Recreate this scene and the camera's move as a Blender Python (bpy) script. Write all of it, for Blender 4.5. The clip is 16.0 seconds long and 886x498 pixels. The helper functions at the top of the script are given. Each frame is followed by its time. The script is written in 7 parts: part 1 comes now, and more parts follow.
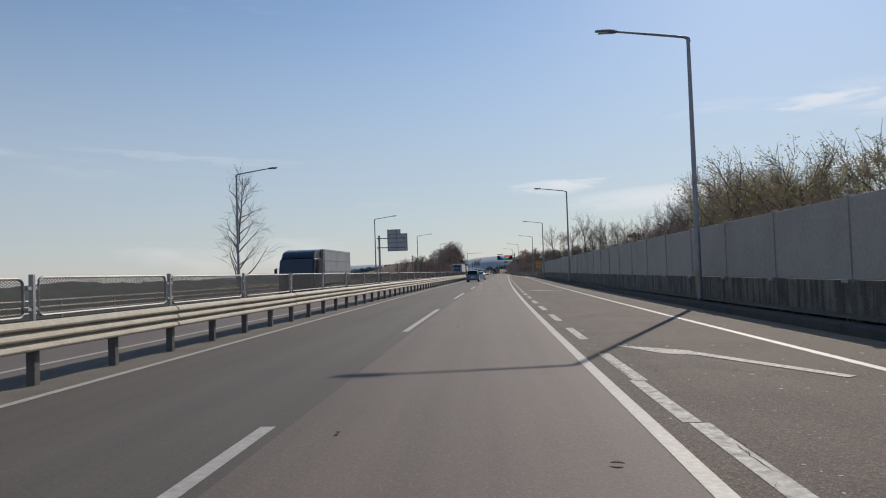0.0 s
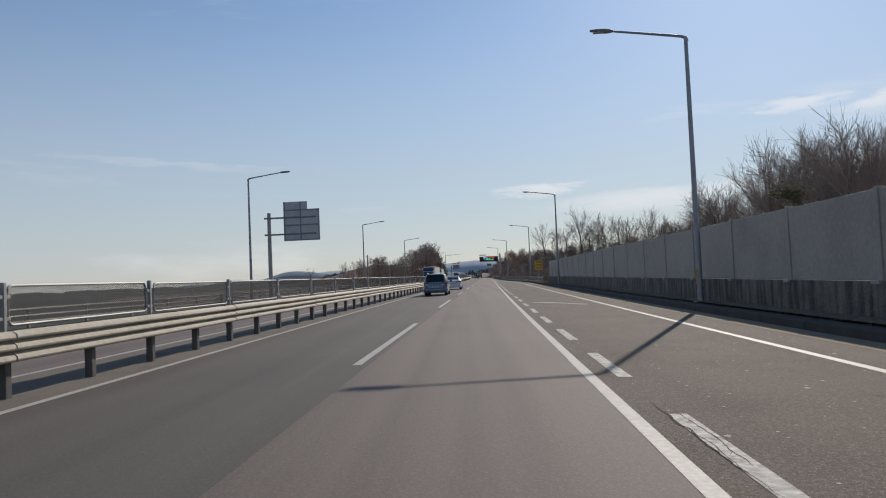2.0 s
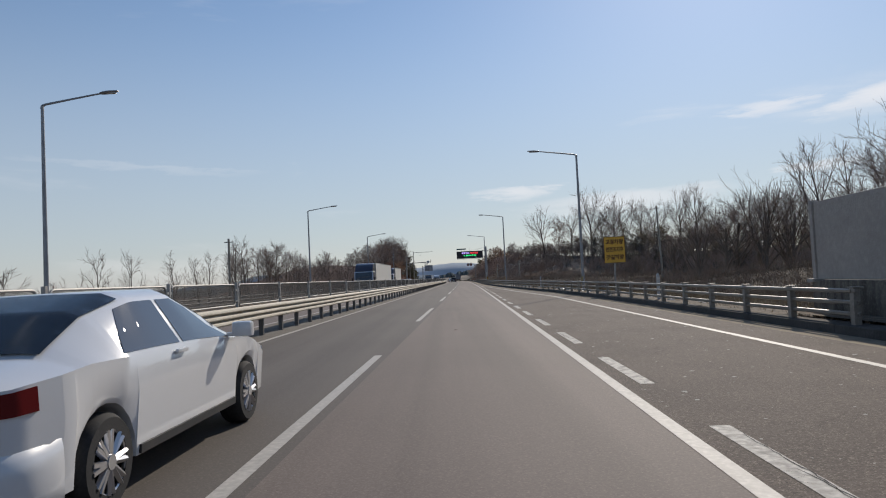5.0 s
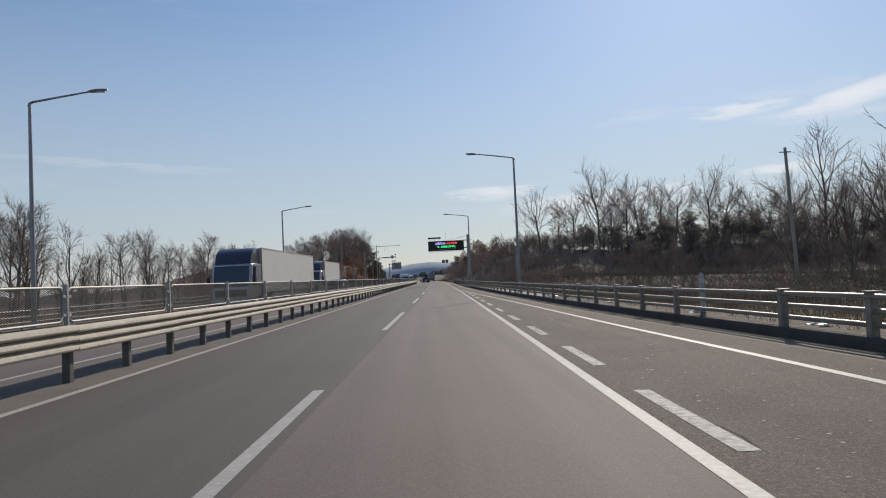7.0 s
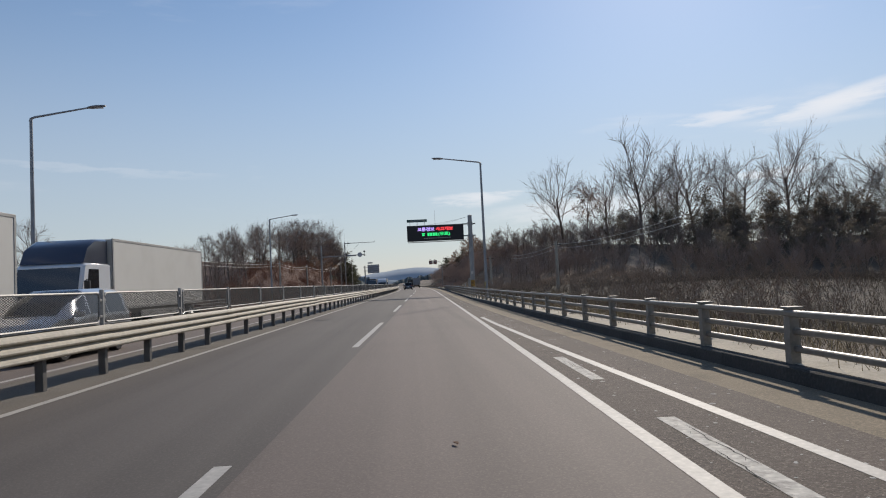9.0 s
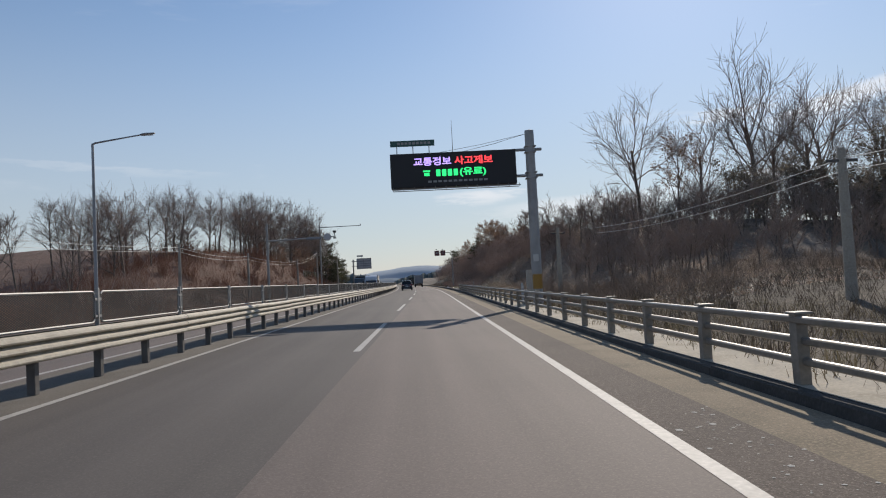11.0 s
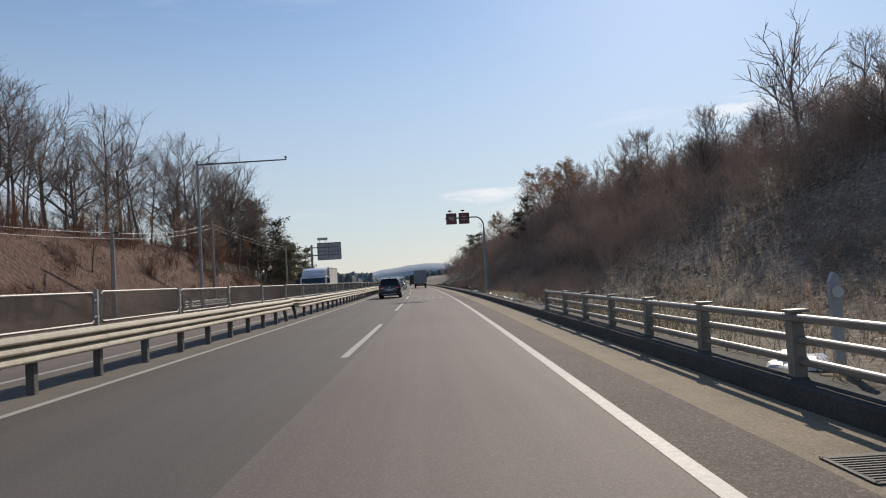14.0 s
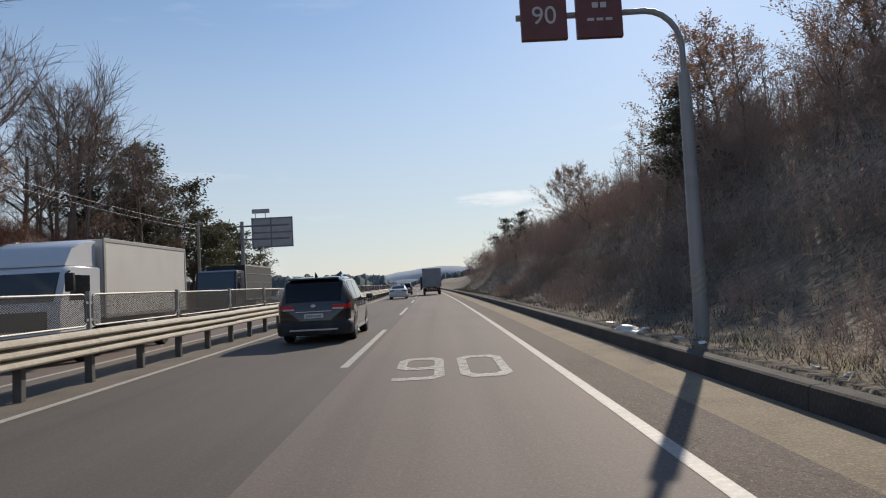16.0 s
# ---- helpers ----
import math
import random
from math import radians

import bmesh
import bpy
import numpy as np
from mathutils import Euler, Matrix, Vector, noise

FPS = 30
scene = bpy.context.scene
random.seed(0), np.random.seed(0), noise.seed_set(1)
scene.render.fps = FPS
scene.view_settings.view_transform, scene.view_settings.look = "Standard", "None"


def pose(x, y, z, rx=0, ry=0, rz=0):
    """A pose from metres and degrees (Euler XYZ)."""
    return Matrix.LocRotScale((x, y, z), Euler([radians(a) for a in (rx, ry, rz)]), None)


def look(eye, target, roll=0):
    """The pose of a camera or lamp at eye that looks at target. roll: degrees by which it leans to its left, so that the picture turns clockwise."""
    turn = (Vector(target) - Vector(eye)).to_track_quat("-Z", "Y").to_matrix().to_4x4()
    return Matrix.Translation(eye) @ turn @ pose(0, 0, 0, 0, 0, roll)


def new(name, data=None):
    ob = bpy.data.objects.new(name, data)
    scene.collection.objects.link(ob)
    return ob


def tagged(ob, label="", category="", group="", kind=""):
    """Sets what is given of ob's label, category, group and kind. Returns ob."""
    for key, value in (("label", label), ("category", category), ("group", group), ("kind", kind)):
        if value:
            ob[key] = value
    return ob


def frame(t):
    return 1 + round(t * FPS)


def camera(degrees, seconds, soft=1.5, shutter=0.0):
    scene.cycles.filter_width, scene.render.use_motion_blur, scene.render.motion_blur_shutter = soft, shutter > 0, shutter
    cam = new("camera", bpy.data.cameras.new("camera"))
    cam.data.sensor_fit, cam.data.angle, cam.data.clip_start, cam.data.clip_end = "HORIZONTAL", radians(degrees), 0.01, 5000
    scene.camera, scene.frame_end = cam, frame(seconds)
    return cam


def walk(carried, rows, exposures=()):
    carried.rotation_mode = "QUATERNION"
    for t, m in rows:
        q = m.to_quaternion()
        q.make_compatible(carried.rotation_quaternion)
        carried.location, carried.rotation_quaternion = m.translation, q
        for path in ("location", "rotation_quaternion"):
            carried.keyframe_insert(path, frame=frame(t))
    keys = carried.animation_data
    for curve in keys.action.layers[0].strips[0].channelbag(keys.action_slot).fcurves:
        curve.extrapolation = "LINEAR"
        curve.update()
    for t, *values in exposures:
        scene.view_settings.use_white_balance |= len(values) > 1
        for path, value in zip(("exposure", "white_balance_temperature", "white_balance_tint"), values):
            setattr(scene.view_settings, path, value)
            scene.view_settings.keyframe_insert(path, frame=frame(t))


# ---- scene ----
# The camera rides in the outer lane of a dual carriageway.
cam = camera(66.4, 16.0, soft=1.1)
ROWS = [
    (0, pose(2.136, 0.177, 1.403, 92.045, 1.897, 3.72)),
    (0.5, pose(2.206, 11.708, 1.403, 92.058, 1.948, 3.369)),
    (1, pose(2.371, 22.951, 1.403, 92.318, 2.421, 2.937)),
    (1.5, pose(2.52, 34.224, 1.403, 92.315, 2.442, 2.559)),
    (2, pose(2.655, 45.481, 1.403, 92.367, 2.425, 2.204)),
    (2.5, pose(2.799, 56.783, 1.403, 92.318, 2.235, 1.813)),
    (3, pose(2.97, 68.37, 1.403, 92.408, 2.479, 1.513)),
    (3.5, pose(3.184, 79.912, 1.403, 92.439, 2.54, 1.218)),
    (4, pose(3.442, 91.56, 1.403, 92.481, 2.643, 0.981)),
    (4.5, pose(3.729, 103.181, 1.403, 92.518, 2.746, 0.731)),
    (5, pose(4.029, 114.643, 1.403, 92.537, 2.808, 0.398)),
    (5.5, pose(4.328, 125.812, 1.403, 92.524, 2.786, -0.086)),
    (6, pose(4.617, 136.862, 1.403, 92.466, 2.76, -0.661)),
    (6.5, pose(4.918, 147.772, 1.403, 92.454, 2.631, -1.253)),
    (7, pose(5.203, 158.67, 1.403, 92.404, 2.73, -1.742)),
    (7.5, pose(5.586, 170.32, 1.403, 92.566, 3.143, -2.04)),
    (8, pose(5.871, 180.858, 1.403, 92.58, 2.953, -2.359)),
    (8.5, pose(6.212, 191.597, 1.403, 92.567, 2.832, -2.543)),
    (9, pose(6.429, 202.004, 1.403, 92.814, 2.789, -2.859)),
    (9.5, pose(6.675, 212.46, 1.403, 92.878, 2.745, -2.98)),
    (10, pose(6.885, 222.732, 1.403, 92.856, 2.759, -2.906)),
    (10.5, pose(7.082, 232.896, 1.403, 92.781, 2.807, -2.734)),
    (11, pose(7.287, 243.032, 1.403, 92.683, 2.862, -2.556)),
    (11.5, pose(7.525, 253.217, 1.403, 92.594, 2.901, -2.469)),
    (12, pose(7.812, 263.67, 1.403, 92.475, 3.019, -2.424)),
    (12.5, pose(8.05, 273.686, 1.403, 92.447, 2.944, -2.447)),
    (13, pose(8.362, 283.861, 1.403, 92.471, 3.131, -2.385)),
    (13.5, pose(8.628, 294.156, 1.403, 92.547, 3.065, -2.237)),
    (14, pose(8.885, 304.269, 1.403, 92.547, 3.266, -1.933)),
    (14.5, pose(9.067, 314.587, 1.403, 92.636, 3.079, -1.621)),
    (15, pose(9.277, 324.965, 1.403, 92.687, 3.25, -1.213)),
    (15.5, pose(9.362, 335.042, 1.403, 92.746, 3.088, -1.009)),
    (16, pose(9.417, 345.4, 1.403, 92.868, 2.999, -0.614)),
]
walk(cam, ROWS, [(0.0, -0.06, 6500, 11.5), (7.5, -0.04, 6500, 11.5), (11.5, 0.02, 6500, 11.5), (12.2, 0.02, 6550, 11.5), (12.5, 0.22, 6650, 11.5), (13.0, 0.15, 6650, 11.5), (14.5, 0.17, 6700, 11.5), (16.0, 0.19, 6700, 11.5)])

# ---- light ----
SUN_AZ, SUN_EL = 23.5, 31.6
world = bpy.data.worlds.new("sky")
scene.world = world
world.use_nodes = True
wn, wl = world.node_tree.nodes, world.node_tree.links
sky = wn.new("ShaderNodeTexSky")
sky.sky_type, sky.sun_disc = "NISHITA", False
sky.sun_elevation, sky.sun_rotation = radians(SUN_EL), radians(SUN_AZ)
sky.altitude, sky.air_density, sky.dust_density, sky.ozone_density = 60, 1.15, 0.2, 3.5
background = wn["Background"]
background.inputs["Strength"].default_value = 0.1


def wnode(kind, **sets):
    n = wn.new(kind)
    for k, v in sets.items():
        n.inputs[k.replace("_", " ")].default_value = v
    return n


# thin high clouds drawn out along the horizon
geo = wn.new("ShaderNodeTexCoord")
stretch = wn.new("ShaderNodeMapping")
stretch.inputs["Scale"].default_value = (2.0, 2.0, 11.0)
wl.new(geo.outputs["Generated"], stretch.inputs["Vector"])
cloud = wnode("ShaderNodeTexNoise", Scale=1.35, Detail=7.0, Roughness=0.55, Distortion=0.4)
wl.new(stretch.outputs["Vector"], cloud.inputs["Vector"])
cover = wn.new("ShaderNodeMapRange")
cover.interpolation_type = "SMOOTHSTEP"
for k, v in (("From Min", 0.56), ("From Max", 0.76), ("To Min", 0.0), ("To Max", 0.3)):
    cover.inputs[k].default_value = v
wl.new(cloud.outputs["Fac"], cover.inputs["Value"])
white = wn.new("ShaderNodeMixRGB")
white.inputs["Color2"].default_value = (9.0, 9.0, 9.1, 1)


def wmath(op, a, b=None, c=None):
    m = wn.new("ShaderNodeMath")
    m.operation = op
    for i, v in enumerate((a, b, c)):
        if v is None:
            continue
        if isinstance(v, (int, float)):
            m.inputs[i].default_value = v
        else:
            wl.new(v, m.inputs[i])
    return m.outputs["Value"]


# single lens-shaped clouds low over the road: bearing (degrees), height, half width, half height, slope
axes = wn.new("ShaderNodeSeparateXYZ")
wl.new(geo.outputs["Generated"], axes.inputs["Vector"])
ruffle = wnode("ShaderNodeTexNoise", Scale=9.0, Detail=6.0, Roughness=0.6)
wl.new(stretch.outputs["Vector"], ruffle.inputs["Vector"])
ruffled = wmath("SUBTRACT", ruffle.outputs["Fac"], 0.5)
bearing = wmath("ADD", wmath("MULTIPLY", wmath("ARCTAN2", axes.outputs["X"], axes.outputs["Y"]), 57.2958), wmath("MULTIPLY", ruffled, 9.0))
tops = wmath("ADD", axes.outputs["Z"], wmath("MULTIPLY", ruffled, 0.02))
total = cover.outputs["Result"]
for az, el, half, thick, slope, dense in ((26.2, 0.206, 3.6, 0.010, 0.0, 0.6), (34.0, 0.205, 5.5, 0.016, 0.0035, 0.75), (15.0, 0.102, 9.0, 0.018, 0.0006, 0.5), (29.2, 0.124, 3.4, 0.008, 0.0, 0.6),
                                          (6.0, 0.122, 4.0, 0.011, 0.0, 0.6), (-24.0, 0.17, 9.0, 0.006, -0.001, 0.15), (41.0, 0.13, 6.0, 0.014, 0.001, 0.5)):
    across = wmath("SUBTRACT", bearing, az)
    x = wmath("DIVIDE", across, half)
    y = wmath("DIVIDE", wmath("SUBTRACT", wmath("SUBTRACT", tops, el), wmath("MULTIPLY", across, slope)), thick)
    # soft below, crisp above
    y = wmath("MULTIPLY", y, wmath("ADD", 0.75, wmath("MULTIPLY", wmath("GREATER_THAN", y, 0.0), 0.5)))
    inside = wmath("SUBTRACT", 1.0, wmath("ADD", wmath("MULTIPLY", x, x), wmath("MULTIPLY", y, y)))
    puff = wmath("MULTIPLY", wmath("SMOOTH_MAX", inside, 0.0, 0.3), dense)
    total = wmath("MAXIMUM", total, puff)
wl.new(wmath("MINIMUM", total, 0.9), white.inputs["Fac"])
haze_up = wn.new("ShaderNodeSeparateXYZ")
wl.new(geo.outputs["Generated"], haze_up.inputs["Vector"])
haze_amount = wn.new("ShaderNodeMapRange")
haze_amount.interpolation_type = "SMOOTHERSTEP"
for k, v in (("From Min", -0.02), ("From Max", 0.5), ("To Min", 0.7), ("To Max", 0.0)):
    haze_amount.inputs[k].default_value = v
wl.new(haze_up.outputs["Z"], haze_amount.inputs["Value"])
haze = wn.new("ShaderNodeMixRGB")
haze.inputs["Color2"].default_value = (4.7, 5.15, 5.75, 1)
wl.new(haze_amount.outputs["Result"], haze.inputs["Fac"])
wl.new(sky.outputs["Color"], haze.inputs["Color1"])
wl.new(haze.outputs["Color"], white.inputs["Color1"])
wl.new(white.outputs["Color"], background.inputs["Color"])

sun = new("sun", bpy.data.lights.new("sun", "SUN"))
sun.data.energy, sun.data.angle, sun.data.color = 3.6, radians(0.55), (1.0, 0.91, 0.78)
sun_way = Vector((math.sin(radians(SUN_AZ)) * math.cos(radians(SUN_EL)), math.cos(radians(SUN_AZ)) * math.cos(radians(SUN_EL)), math.sin(radians(SUN_EL))))
sun.matrix_world = look(sun_way * 400, (0, 0, 0))
scene.view_settings.exposure = 0.0

# ---- the road's line ----
# curvature (per km) at every 60 m, from -20 m on
BEND = [0.694, 0.31, 0.056, -0.036, -0.099, 0.043, -0.482, -0.221, -0.204, -0.193, -0.188]
S_GRID = np.arange(-120, 3000, 2.0)
turn = np.interp(S_GRID, np.arange(-20, 640, 60.0), BEND) * 1e-3
turn[S_GRID > 640] = 0
turn[S_GRID < -20] = 0
HEAD = np.cumsum(turn) * 2.0
ZERO = int(np.argmin(abs(S_GRID)))
HEAD -= HEAD[ZERO]
LINE_X, LINE_Y = np.cumsum(np.sin(HEAD)) * 2.0, np.cumsum(np.cos(HEAD)) * 2.0
LINE_X -= LINE_X[ZERO]
LINE_Y -= LINE_Y[ZERO]


def heading(s):
    return float(np.interp(s, S_GRID, HEAD))


def at(s, d, z=0.0):
    """A place s metres along the road, d to the right of the lane line, z up."""
    h = heading(s)
    return Vector((float(np.interp(s, S_GRID, LINE_X)) + d * math.cos(h), float(np.interp(s, S_GRID, LINE_Y)) - d * math.sin(h), z))


def spot(s, d, z=0.0, turned=0.0):
    """The pose of a thing there, its y axis along the road."""
    p = at(s, d, z)
    return pose(p.x, p.y, p.z, 0, 0, turned - math.degrees(heading(s)))


# where the kerb, the shoulder line and the ends of things run
KERB = ([-200, 150, 168, 178, 188, 208, 230, 250, 3000], [8.75, 8.72, 8.1, 7.4, 6.86, 6.08, 5.46, 5.18, 5.18])
EDGE = ([-200, 156, 166.3, 177, 187, 197, 207, 214, 226, 3000], [7.1, 7.08, 6.55, 5.96, 5.55, 5.1, 4.62, 4.25, 3.78, 3.6])
LANE, LEFT = 3.55, -3.66
MEDIAN = -4.4
WALL_END = 131.0
RAIL_END = 326.4


def kerb_d(s):
    return float(np.interp(s, *KERB))


def kerb_h(s):
    """Height of the kerb's top, lower where the rail runs past the message board."""
    return float(np.interp(s, [-200, 238, 256, 296, 318, 3000], [0.18, 0.18, 0.09, 0.1, 0.25, 0.25]))


def edge_d(s):
    return float(np.interp(s, *EDGE))


# ---- materials ----
def material(name, base, rough=0.8, metal=0.0, grain=0.0, grain_size=0.05, stain=0.0, stain_size=2.0, bump=0.0, bump_size=0.03, second=None,
             per_object=0.0, spec=0.5, coat=0.0, streak=0.0, crack=0.0, crack_scale=0.42, speckle=0.0, speckle_size=0.016, thin=0.0, drip=0.0):
    m = bpy.data.materials.new(name)
    m.use_nodes = True
    n, l = m.node_tree.nodes, m.node_tree.links
    b = n["Principled BSDF"]
    b.inputs["Roughness"].default_value, b.inputs["Metallic"].default_value = rough, metal
    b.inputs["Specular IOR Level"].default_value, b.inputs["Coat Weight"].default_value = spec, coat
    b.inputs["Coat Roughness"].default_value = 0.04
    where = n.new("ShaderNodeNewGeometry").outputs["Position"]
    colour = n.new("ShaderNodeRGB")
    colour.outputs[0].default_value = (*base, 1)
    out = colour.outputs[0]

    def noisy(size, detail=4.0):
        t = n.new("ShaderNodeTexNoise")
        t.inputs["Scale"].default_value, t.inputs["Detail"].default_value = 1.0 / size, detail
        l.new(where, t.inputs["Vector"])
        return t.outputs["Fac"]

    def mixed(a, other, fac):
        x = n.new("ShaderNodeMixRGB")
        l.new(fac, x.inputs["Fac"])
        l.new(a, x.inputs["Color1"])
        x.inputs["Color2"].default_value = (*other, 1)
        return x.outputs["Color"]

    def ranged(value, lo, hi, top):
        r = n.new("ShaderNodeMapRange")
        r.inputs["From Min"].default_value, r.inputs["From Max"].default_value, r.inputs["To Max"].default_value = lo, hi, top
        l.new(value, r.inputs["Value"])
        return r.outputs["Result"]

    if stain:
        out = mixed(out, second or [c * 0.45 for c in base], ranged(noisy(stain_size, 5), 0.45, 0.72, stain))
    if streak:
        long = n.new("ShaderNodeMapping")
        long.inputs["Scale"].default_value = (1.5, 0.025, 1.0)
        l.new(where, long.inputs["Vector"])
        t = n.new("ShaderNodeTexNoise")
        t.inputs["Scale"].default_value, t.inputs["Detail"].default_value = 1.0, 4.0
        l.new(long.outputs["Vector"], t.inputs["Vector"])
        out = mixed(out, [c * 1.35 for c in base], ranged(t.outputs["Fac"], 0.5, 0.75, streak))
        out = mixed(out, [c * 0.55 for c in base], ranged(t.outputs["Fac"], 0.48, 0.25, streak))
    if drip:
        run = n.new("ShaderNodeMapping")
        run.inputs["Scale"].default_value = (1.0, 4.5, 0.5)
        l.new(where, run.inputs["Vector"])
        t = n.new("ShaderNodeTexNoise")
        t.inputs["Scale"].default_value, t.inputs["Detail"].default_value = 1.0, 5.0
        l.new(run.outputs["Vector"], t.inputs["Vector"])
        out = mixed(out, [c * 0.28 for c in base], ranged(t.outputs["Fac"], 0.46, 0.62, drip))
        out = mixed(out, [min(1, c * 1.7) for c in base], ranged(t.outputs["Fac"], 0.42, 0.3, drip * 0.7))
    if crack:
        v = n.new("ShaderNodeTexVoronoi")
        v.feature = "DISTANCE_TO_EDGE"
        v.inputs["Scale"].default_value = crack_scale
        warp = n.new("ShaderNodeVectorMath")
        warp.operation = "MULTIPLY_ADD"
        t = n.new("ShaderNodeTexNoise")
        t.inputs["Scale"].default_value = 1.4
        l.new(where, t.inputs["Vector"])
        l.new(t.outputs["Color"], warp.inputs[0])
        warp.inputs[1].default_value = (0.4 / crack_scale, 0.4 / crack_scale, 0)
        l.new(where, warp.inputs[2])
        l.new(warp.outputs["Vector"], v.inputs["Vector"])
        line = ranged(v.outputs["Distance"], 0.006 if crack_scale < 1 else 0.07, 0.0, crack)
        keep = n.new("ShaderNodeMath")
        keep.operation = "MULTIPLY"
        l.new(line, keep.inputs[0])
        l.new(ranged(noisy(4.0, 2), 0.5, 0.6, 1.0), keep.inputs[1])
        out = mixed(out, [c * 0.3 for c in base], keep.outputs["Value"])
    if grain:
        g = noisy(grain_size, 3)
        out = mixed(out, [min(1, c * 1.9 + 0.02) for c in base], ranged(g, 0.52, 0.75, grain))
        out = mixed(out, [c * 0.35 for c in base], ranged(g, 0.48, 0.27, grain))
    if speckle:
        # single stones of the mix, light and dark
        v = n.new("ShaderNodeTexVoronoi")
        v.inputs["Scale"].default_value = 1.0 / speckle_size
        l.new(where, v.inputs["Vector"])
        tone = n.new("ShaderNodeSeparateColor")
        l.new(v.outputs["Color"], tone.inputs["Color"])
        out = mixed(out, [min(1, c * 3.0 + 0.03) for c in base], ranged(tone.outputs["Red"], 0.74, 0.98, speckle))
        out = mixed(out, [c * 0.25 for c in base], ranged(tone.outputs["Green"], 0.6, 0.95, speckle))
    if per_object:
        info = n.new("ShaderNodeObjectInfo")
        hsv = n.new("ShaderNodeHueSaturation")
        l.new(ranged(info.outputs["Random"], 0, 1, 1), hsv.inputs["Fac"])
        hsv.inputs["Value"].default_value = 1 + per_object
        l.new(out, hsv.inputs["Color"])
        out = hsv.outputs["Color"]
    l.new(out, b.inputs["Base Color"])
    if thin:
        # light that comes through blades and leaves
        glow = n.new("ShaderNodeBsdfTranslucent")
        l.new(out, glow.inputs["Color"])
        both = n.new("ShaderNodeMixShader")
        both.inputs["Fac"].default_value = thin
        l.new(b.outputs["BSDF"], both.inputs[1])
        l.new(glow.outputs["BSDF"], both.inputs[2])
        l.new(both.outputs["Shader"], n["Material Output"].inputs["Surface"])
    if bump:
        k = n.new("ShaderNodeBump")
        k.inputs["Strength"].default_value, k.inputs["Distance"].default_value = bump, bump_size * 0.5
        l.new(noisy(bump_size, 3), k.inputs["Height"])
        l.new(k.outputs["Normal"], b.inputs["Normal"])
    return m


def glowing(name, colour, strength, base=None):
    m = material(name, base or colour, rough=0.4)
    b = m.node_tree.nodes["Principled BSDF"]
    b.inputs["Emission Color"].default_value, b.inputs["Emission Strength"].default_value = (*colour, 1), strength
    return m


ASPHALT = material("asphalt", (0.153, 0.122, 0.104), 0.78, spec=0.35, grain=0.18, grain_size=0.03, stain=0.25, stain_size=5.0, bump=0.12, bump_size=0.018, streak=0.5, speckle=0.14, speckle_size=0.012)
ASPHALT_LEFT = material("asphalt_inner_lane", (0.104, 0.089, 0.077), 0.78, spec=0.35, grain=0.16, grain_size=0.03, stain=0.3, stain_size=6.0, bump=0.12, bump_size=0.018, streak=0.5, speckle=0.12, speckle_size=0.012)
ASPHALT_COARSE = material("coarse_asphalt", (0.131, 0.104, 0.084), 0.9, spec=0.3, grain=0.35, grain_size=0.05, stain=0.5, stain_size=1.6, bump=0.4, bump_size=0.02, streak=0.3, crack=0.9, speckle=0.45, speckle_size=0.011)
GUTTER = material("sandy_gutter_concrete", (0.25, 0.2, 0.135), 0.95, grain=0.3, grain_size=0.03, stain=0.7, stain_size=0.7, second=(0.13, 0.105, 0.07), bump=0.4, bump_size=0.03, streak=0.4, speckle=0.2)
SAND = material("median_verge", (0.15, 0.13, 0.105), 0.95, grain=0.4, grain_size=0.03, stain=0.5, stain_size=1.2, bump=0.6, bump_size=0.03)
PAINT = material("road_paint", (0.42, 0.395, 0.355), 0.65, grain=0.25, grain_size=0.06, stain=0.5, stain_size=0.5, second=(0.31, 0.29, 0.26), bump=0.2, bump_size=0.02)
PAINT_WORN = material("worn_road_paint", (0.42, 0.4, 0.355), 0.75, grain=0.5, grain_size=0.07, stain=0.95, stain_size=0.16, second=(0.16, 0.15, 0.14), bump=0.4, bump_size=0.03, crack=0.9, crack_scale=6.0)
PALE_CONCRETE = material("pale_concrete", (0.47, 0.42, 0.335), 0.95, grain=0.25, grain_size=0.04, stain=0.6, stain_size=0.7, second=(0.27, 0.23, 0.17), bump=0.4, bump_size=0.04)
CONCRETE = material("concrete", (0.36, 0.33, 0.28), 0.9, grain=0.25, grain_size=0.04, stain=0.6, stain_size=0.8, second=(0.2, 0.18, 0.15), bump=0.4, bump_size=0.04)
# Random stains; the near-black base colour carries the shade on the kerb's road face
KERB_STONE = material("shade_dark_kerb_concrete", (0.07, 0.064, 0.057), 0.95, grain=0.3, grain_size=0.04, stain=0.7, stain_size=0.6, second=(0.036, 0.033, 0.03), bump=0.5, bump_size=0.04)
CONCRETE_DARK = material("weathered_concrete", (0.19, 0.17, 0.14), 0.95, grain=0.3, grain_size=0.05, stain=0.85, stain_size=0.5, second=(0.09, 0.08, 0.065), bump=0.5, bump_size=0.06, drip=0.8)
PANEL = material("sound_panel", (0.37, 0.335, 0.3), 0.75, grain=0.15, grain_size=0.12, stain=0.4, stain_size=1.5, second=(0.24, 0.215, 0.19), bump=0.2, bump_size=0.05, per_object=0.06)
CREAM = material("cream_rail_paint", (0.43, 0.385, 0.305), 0.65, grain=0.2, grain_size=0.1, stain=0.5, stain_size=0.6, second=(0.26, 0.22, 0.165), bump=0.1, bump_size=0.05, per_object=0.08)
RAIL_POST = material("dull_rail_post_steel", (0.26, 0.235, 0.2), 0.6, metal=0.1, grain=0.2, grain_size=0.05, stain=0.5, stain_size=0.3)
